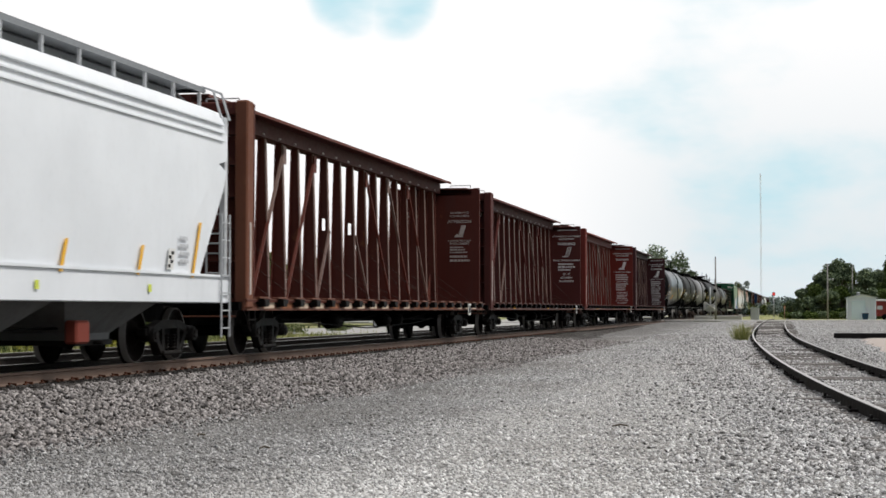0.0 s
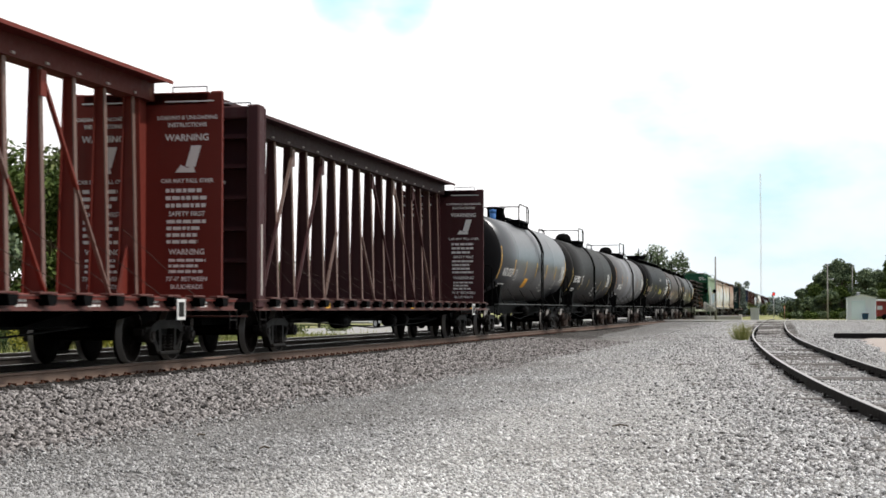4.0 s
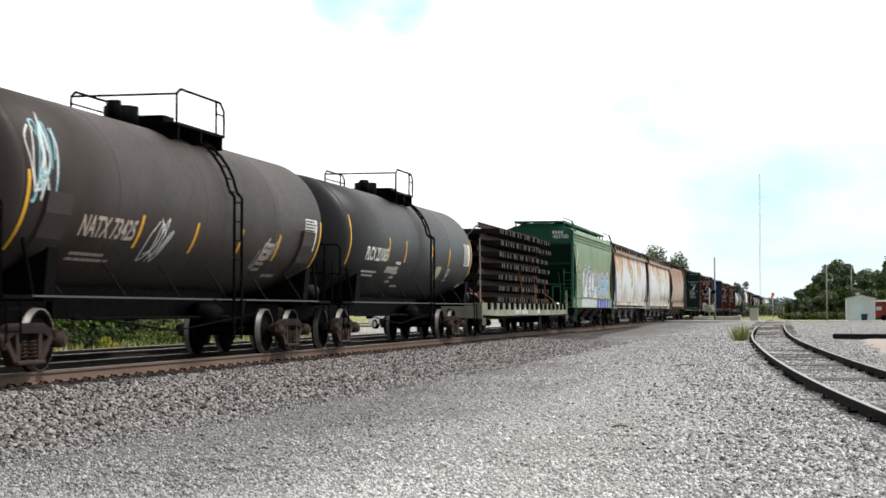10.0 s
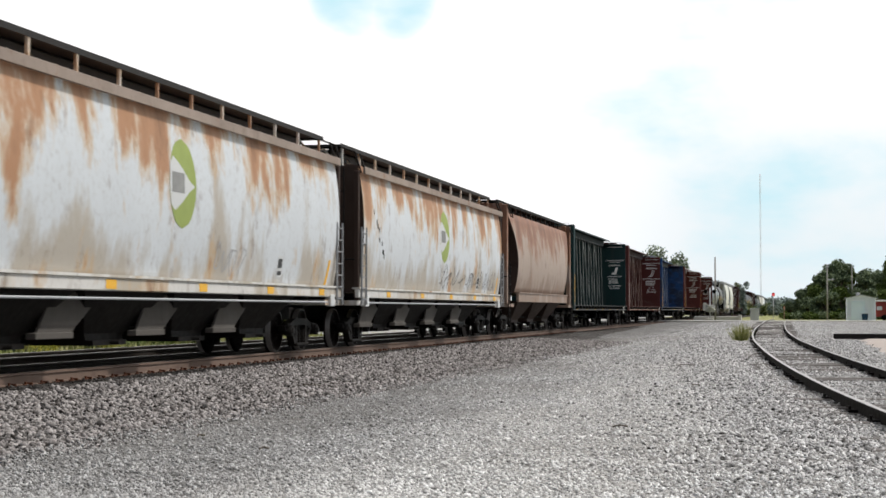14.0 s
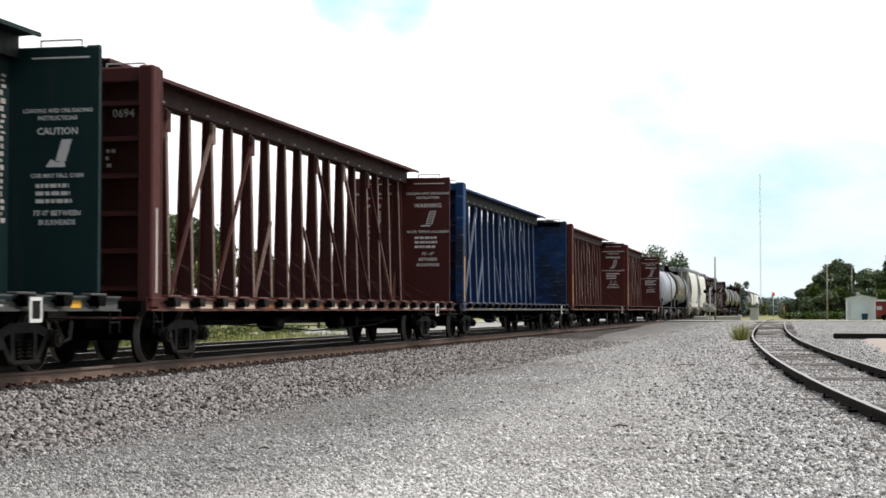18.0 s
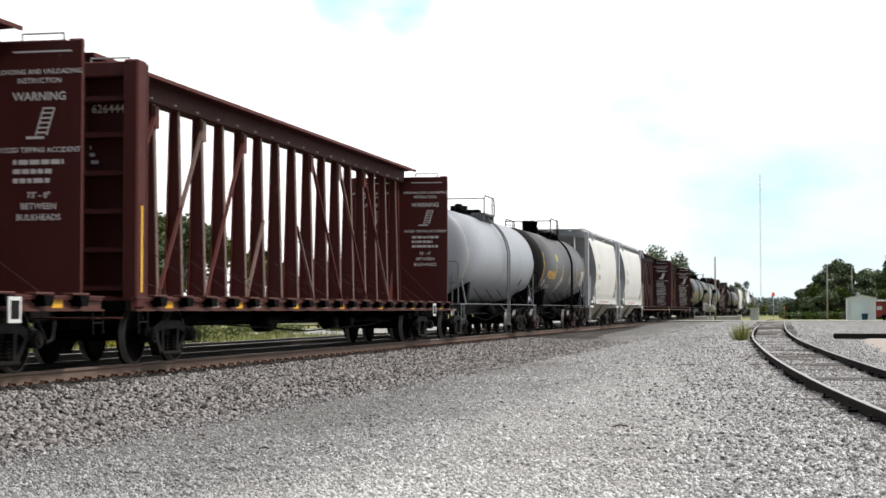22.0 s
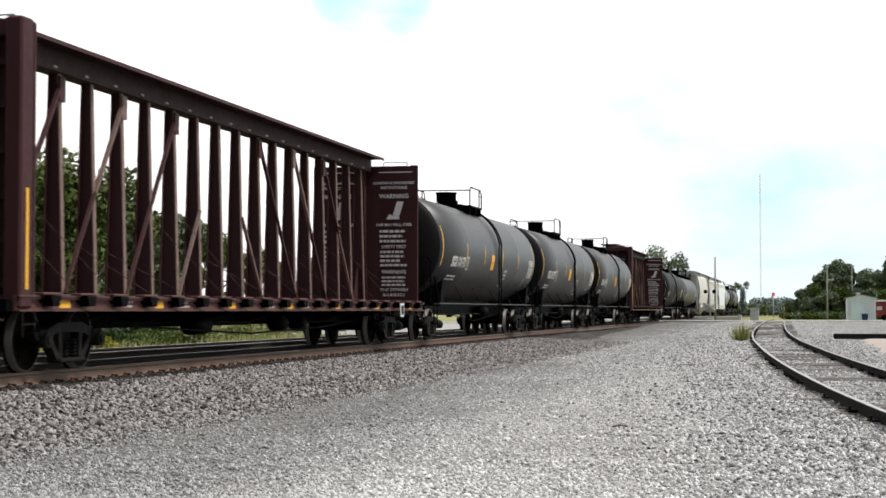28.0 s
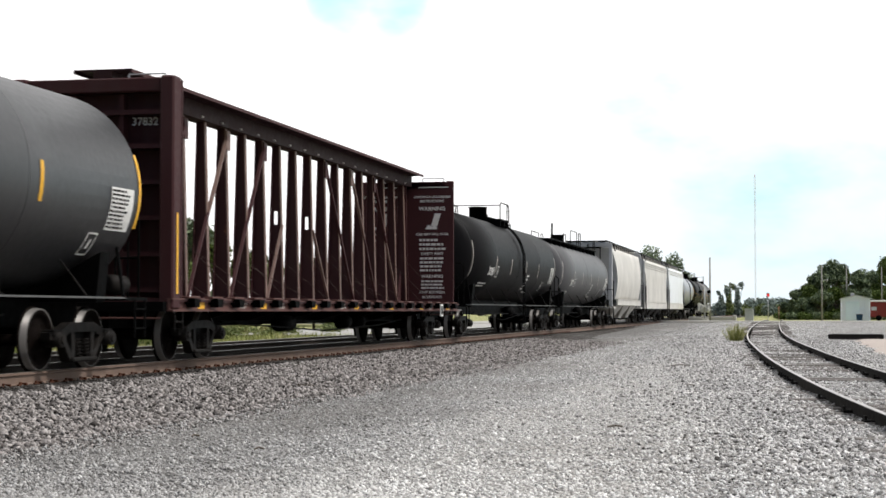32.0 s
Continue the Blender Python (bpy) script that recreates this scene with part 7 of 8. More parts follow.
def graffiti(car, e):
    """Two blocks of spray-painted letters: silver with black outlines, then blue with an orange cloud."""
    silver, ink = plain("spray_silver", (0.46, 0.47, 0.50), 0.5, spread=0.3, scale=5), plain("spray_black", (0.03, 0.03, 0.04), 0.6)
    cyan, navy = plain("spray_cyan", (0.08, 0.36, 0.55), 0.6), plain("spray_navy", (0.03, 0.07, 0.30), 0.6)
    peach, cloud = plain("spray_orange", (0.46, 0.36, 0.22), 0.7, spread=0.3, scale=4), plain("spray_white", (0.70, 0.72, 0.72), 0.6, spread=0.25, scale=5)
    rg = random.Random(8)
    x = 1.590

    def fringe(y0, y1, z0, z1, n, seed):
        r = random.Random(seed)
        top = [(y0 + (y1 - y0) * i / n, z1 + r.uniform(-0.22, 0.25)) for i in range(n + 1)]
        return [(y0, z0)] + top + [(y1, z0)], [tuple(range(n + 3))]

    def spikes(y0, y1, z, h, n, seed):
        r = random.Random(seed)
        out = []
        for i in range(n):
            y, k, q = r.uniform(y0, y1), r.uniform(0.4, 1.15), r.uniform(0.08, 0.2)
            out.append(([(y - q, z - 0.7), (y + q, z - 0.7), (y + q * 0.3 + 0.1, z + h * k), (y - q * 0.2 + 0.06, z + h * k * 0.9)], [(0, 1, 2, 3)]))
        return out

    def lay(name, mat, label, flats, d):
        g = Geo()
        for fl in flats:
            stamp(g, fl, lambda u, v: (x + d, u, v))
        part(name, g, mat, car, label)

    a0, a1 = -e * 0.58, e * 0.10
    b0, b1 = e * 0.10, e * 0.82
    lay("spray_cloud", peach, "orange spray-paint cloud", [fringe(b0 - 0.2, b1 + 0.15, 1.5, 2.72, 16, 1)] + spikes(b0 - 0.1, b1 + 0.1, 2.5, 0.55, 26, 5), 0.002)
    lay("spray_cloud", cloud, "white spray-paint outline", [fringe(a0 - 0.12, a1, 1.5, 2.45, 18, 2)] + spikes(a0 - 0.25, a1 - 0.1, 2.3, 0.6, 30, 6), 0.004)

    def letter(y, w, z0, z1, sk, kind):
        """One bent block letter as a few strokes."""
        s = lambda u, v: (y + u * w + (v - 0.5) * sk, z0 + v * (z1 - z0))
        K = {0: [[(0, 0), (0.35, 1), (0.75, 1), (0.6, 0.55), (0.15, 0.5)]], 1: [[(0.9, 1), (0.25, 0.9), (0.1, 0.1), (0.8, 0)], [(0.2, 0.5), (0.7, 0.52)]],
             2: [[(0.3, 1), (0.1, 0.05), (0.8, 0.0)]], 3: [[(0, 0), (0.1, 1), (0.5, 0.45), (0.9, 1), (1.0, 0)]],
             4: [[(0, 0), (0.45, 1), (0.9, 0)], [(0.2, 0.42), (0.75, 0.42)]], 5: [[(0.1, 0), (0.15, 1)], [(0.85, 0), (0.8, 1)], [(0.1, 0.5), (0.85, 0.55)]],
             6: [[(0.1, 0), (0.12, 1), (0.8, 0.95), (0.75, 0.5), (0.2, 0.48), (0.9, 0)]]}[kind]
        return [[s(*p) for p in q] for q in K]

    A = [letter(a0 + (a1 - a0) * (k + 0.1) / 4, (a1 - a0) / 4 * 0.82, 1.62, 2.75, 0.18, kd) for k, kd in enumerate((0, 1, 2, 3))]
    B = [letter(b0 + (b1 - b0) * (k + 0.3) / 4.6, (b1 - b0) / 4.6 * 0.85, 1.62, 2.65, 0.15, kd) for k, kd in enumerate((4, 1, 5, 6))]
    lay("spray_letters", ink, "black letter outlines", [stroke(q, 0.42) for L in A for q in L], 0.006)
    lay("spray_letters", silver, "silver block letters", [stroke(q, 0.29) for L in A for q in L], 0.008)
    lay("spray_letters", cloud, "white letter outlines", [stroke(q, 0.52) for L in A for q in L], 0.005)
    lay("spray_letters", plain("spray_mid_grey", (0.18, 0.18, 0.21), 0.5), "grey shading inside the letters", [stroke([(u + 0.05, v - 0.06) for u, v in q], 0.10) for L in A for q in L], 0.010)
    lay("spray_letters", plain("spray_pale_blue", (0.30, 0.55, 0.66), 0.5), "pale highlights inside the letters", [stroke([(u - 0.03, v + 0.05) for u, v in q], 0.06) for L in B for q in L], 0.012)
    lay("spray_letters", cloud, "white letter outlines", [stroke(q, 0.42) for L in B for q in L], 0.006)
    lay("spray_letters", navy, "navy letter edges", [stroke(q, 0.29) for L in B for q in L], 0.008)
    lay("spray_letters", cyan, "blue block letters", [stroke(q, 0.20) for L in B for q in L], 0.010)
    g = Geo()
    for y0, y1 in ((a0 - 0.4, a1),):
        for k in range(9):
            u = y0 + (y1 - y0) * k / 9
            stamp(g, ([(u, 1.02), (u + 0.42, 1.02), (u + 0.5, 1.44), (u + 0.1, 1.44)], [(0, 1, 2, 3)]), lambda a, b: (1.587, a, b))
    part("sill_paint", g, cloud, car, "white paint over the sill")
    g = Geo()
    stamp(g, rect(b0 - 0.1, b1 + 0.1, 1.01, 1.44), lambda a, b: (1.585, a, b))
    part("sill_paint", g, navy, car, "navy paint over the sill")
    g = Geo()
    for k in range(6):
        u = b0 + (b1 - b0) * k / 5.5
        stamp(g, ([(u, 1.02), (u + 0.14, 1.02), (u + 0.24, 1.44), (u + 0.1, 1.44)], [(0, 1, 2, 3)]), lambda a, b: (1.589, a, b))
    part("sill_paint", g, cloud, car, "white strokes over the sill")
    g = Geo()
    for k in range(3):
        stamp(g, stroke(smooth_line(spline(rg, -e * 0.86, 3.3, 0.8, 1.5, 7)), 0.04), lambda a, b: (x + 0.002, a, b))
    part("spray_tag", g, cloud, car, "white scrawl near the end")


def flat_car(u0, u1):
    deckm = paint("flatcar_sage", (0.235, 0.255, 0.185), 0.65, (0.09, 0.075, 0.055), 0.9, 0.5, (0.17, 0.13, 0.09), fade=0.3)
    car, hl = start_car("flatcar", "faded sage-green flatcar with deep side sills and stake pockets", u0, u1, 2.6, STEEL)
    part("deck", Geo().box(-1.40, 1.40, -hl + 0.6, hl - 0.6, 0.98, 1.08), TIE, car)
    for s in (-1, 1):
        part("side_sill", Geo().prism([(-hl + 0.6, 1.12), (-hl + 0.6, 0.72), (-hl + 3.5, 0.69), (hl - 3.5, 0.69), (hl - 0.6, 0.72), (hl - 0.6, 1.12)], "x", *sorted((s * 1.38, s * 1.45))), deckm, car)
        part("end_beam", Geo().box(-1.45, 1.45, *sorted((s * (hl - 0.6), s * (hl - 0.52))), 0.62, 1.12), deckm, car)
        part("end_steps", ladder(Geo(), 1.46, *sorted((s * (hl - 0.6), s * (hl - 1.0))), 0.4, 1.75 if s > 0 else 0.62, 4), deckm, car)
    part("centre_sill", Geo().box(-0.35, 0.35, -hl + 0.6, hl - 0.6, 0.55, 0.98), BLACK, car)
    n = 17
    for k in range(n):
        y = -hl + 1.6 + (2 * hl - 3.2) * k / (n - 1)
        part("stake_pocket", lambda: Geo().prism([(-0.12, 1.13), (0.12, 1.13), (0.09, 0.90), (-0.09, 0.90)], "x", 1.45, 1.54), STEEL, car, at=(0, y, 0), key="pocket")
    rg = random.Random(4)
    g = Geo()
    put = on_side(1.457, -2.4)
    for k in range(4):
        stamp(g, rect(-1.2 + k * 0.3, -1.0 + k * 0.3, 0.74, 0.99), put)
    for k in range(5):
        stamp(g, rect(0.3 + k * 0.26, 0.47 + k * 0.26, 0.74, 0.99), put)
    stamp(g, rect(4.0, 4.5, 0.75, 0.97), put)
    part("lettering", g, WHITE, car, "white marks, too worn to read")
    # seven prefabricated track panels
    mid = (u0 + u1) / 2
    y0, y1 = -6.05, 5.25
    for k in range(7):
        z = 1.155 + k * 0.397
        dy = rg.uniform(-0.25, 0.25)
        tp = thing("track_section", "prefabricated length of track, dark ties and rusty rails", "track section", "track sections stacked on the flatcar", (TX + rg.uniform(-0.03, 0.03), mid + dy, z))
        TRAIN.append((tp, mid + dy))
        nt = 23
        for i in range(nt):
            y = y0 + (y1 - y0) * i / (nt - 1)
            tie = part("tie", lambda: Geo().box(-1.33, 1.33, -0.115, 0.115, 0.0, 0.18, 0.012), TIE_DARK, tp, at=(rg.uniform(-0.04, 0.04), y, 0), key="panel_tie")
            # Sun on the near tie ends is painted as paler end plates.
            if i % 5 != 3:
                part("tie_end", lambda: Geo().box(1.331, 1.336, -0.10, 0.10, 0.012, 0.165), TIE_END, tie, key="panel_tie_end")
        for s in (-1, 1):
            part("rail", swept([(a, b + 0.36) for a, b in RAIL_PROF], [(s * 0.7525, -7.1, 0), (s * 0.7525, 6.0, 0)]), RAIL_PANEL, tp)
    # chains over the load
    for i, (pts, m) in enumerate((([(1.25, -9.3, 1.12), (0.8, -7.05, 3.35)], CHAIN), ([(-1.25, -9.3, 1.12), (0.7, -7.05, 3.80)], CHAIN), ([(1.30, -8.9, 1.12), (-0.72, -7.05, 2.7)], CHAIN_RUST), ([(1.42, -1.9, 1.12), (1.40, -2.0, 1.8), (1.38, -2.3, 2.3)], CHAIN_RUST),
                                  ([(1.42, 1.4, 1.12), (1.40, 1.3, 1.8), (1.38, 1.0, 2.2)], CHAIN_RUST), ([(1.42, 4.0, 1.12), (1.40, 3.9, 1.7), (1.38, 3.7, 2.0)], CHAIN_RUST), ([(1.38, 7.6, 1.12), (1.1, 6.5, 1.5), (0.8, 5.6, 1.7)], CHAIN_RUST))):
        ch = tagged(new("tie_down_chain", chain_mesh(pts, m)), "heavy chain holding down the stacked track panels", "chain", "chains on the flatcar")
        ch.matrix_basis = Matrix.Translation((TX, mid, 0))
        TRAIN.append((ch, mid))


def chain_mesh(pts, m):
    g = Geo()
    line = [Vector(a).lerp(Vector(b), i / 14) for a, b in zip(pts, pts[1:]) for i in range(15)]
    for i, (a, b) in enumerate(zip(line, line[1:])):
        (a - b).length > 1e-4 and g.bar(a, b, 0.045 if i % 2 else 0.016, 0.016 if i % 2 else 0.045, (0.3, 1, 0.2))
    return g.mesh("tie_down_chain", m)


# ---- things beside the line ----
def build_surroundings():
    rg = random.Random(12)
    # belt of trees and brush beyond the tracks
    belt = [(-31, 58, 7.2, 2.6), (-29, 52, 6.4, 2.4), (-33, 64, 7.8, 2.8), (-30, 69, 7.0, 2.4), (-34, 75, 6.6, 2.6), (-31, 80, 5.6, 2.2), (-36, 90, 6.2, 2.5), (-33, 99, 4.6, 2.0), (-39, 108, 6.0, 2.4), (-36, 122, 4.8, 2.2), (-42, 72, 8.0, 3.0), (-41, 60, 8.2, 3.0), (-27, 47, 5.4, 2.2), (-30.5, 55, 7.4, 2.6), (-28.5, 61, 6.2, 2.3), (-32, 67, 7.6, 2.7), (-36, 66, 8.2, 2.8), (-36, 58, 8.4, 2.8), (-35, 84, 6.4, 2.4), (-45, 84, 8.6, 3.2), (-47, 100, 8.8, 3.4), (-31, 74, 5.2, 2.2), (-38, 78, 7.0, 2.8)]
    for i, (x, y, h, s) in enumerate(belt):
        build_tree(x, y, -0.5, h * 1.12, s * 1.08, 100 + i, (LEAF_A, LEAF_R, LEAF_A, LEAF_C)[i % 4], 6800, 0.135, bare=0.02, label="leafy young tree in the brush beyond the tracks")
    for i in range(34):
        y = 38 + i * 0.85 + rg.uniform(-0.6, 0.6)
        x = -22.6 - rg.uniform(0, 6.5)
        k = rg.uniform(0.55, 1.5) if x < -24.5 else rg.uniform(0.3, 0.8)
        blobs = [(rg.uniform(-0.7, 0.7), rg.uniform(-0.9, 0.9), k * rg.uniform(0.1, 0.9), rg.uniform(0.25, 0.75), rg.uniform(0.3, 0.9), k * rg.uniform(0.2, 0.55)) for _ in range(6)]
        build_bush(x, y, -0.5, blobs, 1500, rg.choice((0.05, 0.07, 0.10)), 200 + i, (LEAF_B, LEAF_C, LEAF_A, LEAF_D, LEAF_B, LEAF_A)[i % 6], "tangled brush of mixed greens beyond the tracks")
    for i in range(9):
        y, x = 68 + i * 3.0 + rg.uniform(-1, 1), -25.5 - rg.uniform(0, 4)
        blobs = [(rg.uniform(-0.9, 0.9), rg.uniform(-1.2, 1.2), rg.uniform(0.1, 0.4), rg.uniform(0.4, 0.9), rg.uniform(0.5, 1.1), rg.uniform(0.2, 0.4)) for _ in range(4)]
        build_bush(x, y, -0.5, blobs, 1000, 0.075, 260 + i, (LEAF_C, LEAF_D)[i % 2], "low yellow-green shrub beyond the tracks")
    for i, (x, y, k) in enumerate(((-22.0, 44.4, 1.0), (-22.4, 46.0, 0.7), (-22.2, 50.6, 0.5))):
        build_bush(x, y, -0.45, [(0, 0, 0.55 * k, 0.45 * k, 0.6 * k, 0.42 * k), (0.2, 0.6 * k, 0.3 * k, 0.4 * k, 0.5 * k, 0.3 * k)], 800, 0.05, 231 + i, BLOSSOM, "weeds covered in yellow flowers", "flowering_weeds")
    # weeds along the far shoulder, as stuff
    k = 9500
    g = np.random.default_rng(9)
    c = np.stack([-19.6 - 6.5 * g.random(k), 34 + 46 * g.random(k), np.full(k, -0.5)], -1)
    hgt = (0.07 + 0.42 * g.random(k) ** 3) * (0.55 + 0.45 * np.sin(c[:, 1] * 0.9 + c[:, 0]) ** 2)
    a = g.random(k) * 6.283
    d = np.stack([np.cos(a), np.sin(a), np.zeros(k)], -1) * 0.03
    tip = np.stack([g.normal(0, 0.12, k), g.normal(0, 0.12, k), hgt], -1)
    ob = new("tall_grass", leaf_mesh(np.stack([c - d, c + d, c + tip + d * 0.3, c + tip], 1), LEAF_G))
    tagged(ob, "tall dry and green grass beyond the tracks", "grass", kind="stuff")
    # single weed clump by the siding
    k = 380
    c = np.stack([g.normal(0, 0.11, k), g.normal(0, 0.16, k), np.zeros(k)], -1)
    hgt = 0.30 + 0.40 * g.random(k)
    a = g.random(k) * 6.283
    d = np.stack([np.cos(a), np.sin(a), np.zeros(k)], -1) * 0.012
    tip = np.stack([c[:, 0] * 1.2 + g.normal(0, 0.10, k), c[:, 1] * 0.9 + g.normal(0, 0.06, k), hgt], -1)
    w = new("weed_clump", leaf_mesh(np.stack([c - d, c + d, c + tip + d * 0.2, c + tip], 1), LEAF_W))
    w.matrix_basis = Matrix.Translation((-2.1, 62.5, lot_z(62.5)))
    tagged(w, "tuft of yellow-green weeds beside the siding rail", "weed")
    # the tall tree and the stripped, vine-hung trunks beyond the crossing
    build_tree(-19.9, 236, -0.2, 10.4, 3.6, 301, LEAF_R, 2300, 0.22, label="tall ragged tree rising behind the train", bare=0.3, limbs=26)
    build_tree(-17.0, 238, -0.2, 9.4, 2.8, 302, LEAF_R, 1500, 0.20, label="ragged tree rising behind the train", bare=0.3, limbs=22)
    for i, (x, y, h) in enumerate(((-11.4, 300, 6.3), (-10.1, 305, 6.6), (-12.6, 296, 5.2))):
        blobs = [(0, 0, 1.5, 0.9, 0.9, 1.5), (0.1, 0, h * 0.55, 0.5, 0.5, h * 0.25), (0.5 + 0.3 * i, 0, h * 0.85, 0.55, 0.4, 0.7), (-0.4, 0, h * 0.8, 0.35, 0.4, 0.6)]
        build_bush(x, y, -0.2, blobs, 1400, 0.2, 310 + i, LEAF_H if i else LEAF_C, "vine-covered broken tree trunk", "vine_covered_trunk", "broken trunks beyond the crossing")
    for i in range(8):
        x, y = -14 + i * 1.6, 310 + rg.uniform(-10, 30)
        build_bush(x, y, -0.2, [(0, 0, 1.2, 1.3, 1.3, 1.2), (0.8, 0, 1.0, 1.0, 1.0, 1.0)], 700, 0.22, 330 + i, LEAF_C if i % 2 else LEAF_H, "low scrub beyond the crossing")
    for i in range(10):
        x, y = -16 + i * 5.5, 620 + rg.uniform(-30, 60)
        build_bush(x, y, -0.3, [(0, 0, 3.0, 4.0, 3.0, 3.0), (3, 0, 2.4, 3.0, 2.0, 2.4)], 600, 0.7, 350 + i, LEAF_H, "hazy trees on the horizon", "distant_trees", "hazy trees on the horizon")
    el = thing("grain_elevator", "pale grain silos far off on the horizon", "silo", at=(-11.5, 900, -0.3))
    # The pale blue-grey is air haze painted over the silos' own concrete.
    haze = plain("hazy_concrete", (0.62, 0.66, 0.72), 0.9)
    for x, h in ((-2.6, 5.2), (0.0, 6.0), (2.6, 4.6)):
        part("silo", Geo().lathe([(0, 1.25), (h, 1.25), (h + 0.5, 0.1)], "z", 14, (x, 0, 0)), haze, el)
    part("head_house", Geo().box(-1.2, 1.2, -0.8, 0.8, 6.4, 7.6), haze, el)
    # wood on the right, beyond the road
    wood = [(-1.0, 207, 2.1, 1.0), (0.5, 206, 3.6, 1.5), (1.8, 204, 4.1, 1.6), (3.2, 206, 5.9, 1.8), (4.9, 208, 7.3, 2.2), (6.1, 210, 6.5, 2.1), (7.8, 206, 5.9, 2.0), (9.4, 208, 5.9, 2.0), (10.6, 202, 7.4, 2.0), (12.6, 204, 8.2, 2.6), (15.5, 206, 8.0, 2.8), (19, 206, 8.0, 3.0), (1.2, 199, 2.6, 1.4), (3.0, 198, 3.4, 1.6), (4.8, 199, 3.8, 1.6), (6.6, 199, 3.6, 1.6), (8.4, 199, 3.6, 1.6), (10.2, 197, 3.8, 1.6), (5.6, 218, 6.4, 2.4), (8.6, 219, 6.4, 2.4), (2.4, 217, 4.6, 2.2)]
    for i, (x, y, h, s) in enumerate(wood):
        build_tree(x, y, -0.2, h, s * 1.05, 400 + i, LEAF_B if x > 14 else (LEAF_R, LEAF_R, LEAF_A)[i % 3], 6500, 0.135, limbs=20, label="dark green tree of the wood beyond the road", bare=0.0, group="wood beyond the road")
    for i in range(11):
        x, y = -1.6 + i * 1.35, 194 + rg.uniform(-1.5, 1.5)
        build_bush(x, y, -0.2, [(0, 0, 0.45, 0.8, 0.7, 0.45), (0.6, 0.2, 0.35, 0.7, 0.6, 0.4)], 700, 0.12, 440 + i, (LEAF_A, LEAF_R)[i % 2], "low scrub at the foot of the wood")
    # shed
    shed_m = paint("shed_pale_blue", (0.78, 0.83, 0.95), 0.6, (0.45, 0.47, 0.50), 0.2)
    sh = thing("shed", "small pale blue metal shed with a low gable roof", "shed", at=(5.85, 165.5, -0.12))
    g = Geo().prism([(-1.35, 0), (1.35, 0), (1.35, 2.12), (0, 2.42), (-1.35, 2.12)], "y", -1.4, 1.4)
    part("wall", g, shed_m, sh)
    for k in range(13):
        part("wall_rib", lambda: Geo().box(-0.02, 0.02, -1.425, -1.4, 0.02, 2.1), shed_m, sh, at=(-1.25 + k * 0.208, 0, 0), key="rib")
    g = Geo()
    for s in (-1, 1):
        g.prism([(0, 2.43), (s * 1.5, 2.10), (s * 1.5, 2.15), (0, 2.49)][::s], "y", -1.52, 1.52)
    part("roof", g, plain("shed_roof", (0.55, 0.57, 0.60), 0.5), sh)
    part("roof_vent", Geo().lathe([(2.38, 0.16), (2.6, 0.16), (2.62, 0.24), (2.70, 0.02)], "z", 12, (-0.25, 0.2, 0)), plain("vent_metal", (0.45, 0.46, 0.47), 0.5), sh)
    part("door", Geo().box(-0.95, 0.35, -1.44, -1.425, 0.05, 1.85), plain("shed_door", (0.74, 0.86, 1.0), 0.6), sh)
    bn = thing("waste_bin", "dark blue bin beside the shed door", "bin", at=(6.15, 163.3, -0.08))
    part("tub", Geo().loft([[(-0.25, -0.2, 0), (0.25, -0.2, 0), (0.25, 0.2, 0), (-0.25, 0.2, 0)], [(-0.3, -0.25, 0.55), (0.3, -0.25, 0.55), (0.3, 0.25, 0.55), (-0.3, 0.25, 0.55)]], False), plain("bin_blue", (0.02, 0.06, 0.14), 0.5), bn)
    part("lid", Geo().box(-0.32, 0.32, -0.27, 0.27, 0.55, 0.61, 0.02), plain("bin_lid", (0.03, 0.05, 0.10), 0.5), bn)
    rb = thing("red_trailer", "dark red box trailer with a pale roof edge", "trailer", at=(8.85, 166.5, -0.12))
    part("box", Geo().box(-1.6, 1.6, -1.2, 1.2, 0.35, 1.82, 0.03), paint("trailer_red", (0.20, 0.03, 0.025), 0.5), rb)
    part("roof", Geo().box(-1.65, 1.65, -1.25, 1.25, 1.82, 1.98, 0.03), WHITE, rb)
    for x in (-0.8, 0.8):
        part("wheel", Geo().lathe([(-1.25, 0.02), (-1.25, 0.28), (-1.05, 0.28), (-1.05, 0.02)], "y", 16, (x, 0, 0.28)), BLACK, rb)
    part("window", Geo().box(-1.5, -1.0, -1.21, -1.2, 1.0, 1.35), GREYPLATE, rb)
    # poles, mast, signal, crossing gear
    def pole(x, y, h, r, label, arm=None):
        p = thing("utility_pole", label, "utility pole", "poles", (x, y, -0.15))
        part("post", Geo().rod((0, 0, -0.1), (0, 0, h), r, 10, r * 0.7), POLEWOOD, p)
        if arm:
            part("bracket", Geo().rod((0, 0, h - arm), (0.55, 0, h - arm + 0.02), 0.035, 6).rod((0.55, 0, h - arm - 0.12), (0.55, 0, h - arm + 0.12), 0.07, 8), GREYPLATE, p)
        return p
    pole(2.85, 175, 5.75, 0.085, "grey wooden utility pole at the edge of the wood", 1.6)
    pole(6.1, 200, 6.2, 0.07, "thin wooden pole before the trees")
    pole(9.6, 190, 5.9, 0.07, "thin wooden pole before the trees")
    pole(-7.45, 152.5, 5.85, 0.09, "dark wooden pole at the level crossing")
    ms = thing("radio_mast", "very tall thin guyed radio mast far off", "mast", at=(-13.6, 615, 0))
    g = Geo()
    tri = [(0.25 * math.cos(t), 0.25 * math.sin(t)) for t in (0.5, 2.6, 4.7)]
    for x, y in tri:
        g.rod((x, y, 0), (x, y, 50), 0.045, 5)
    for k in range(50):
        a, b = tri[k % 3], tri[(k + 1) % 3]
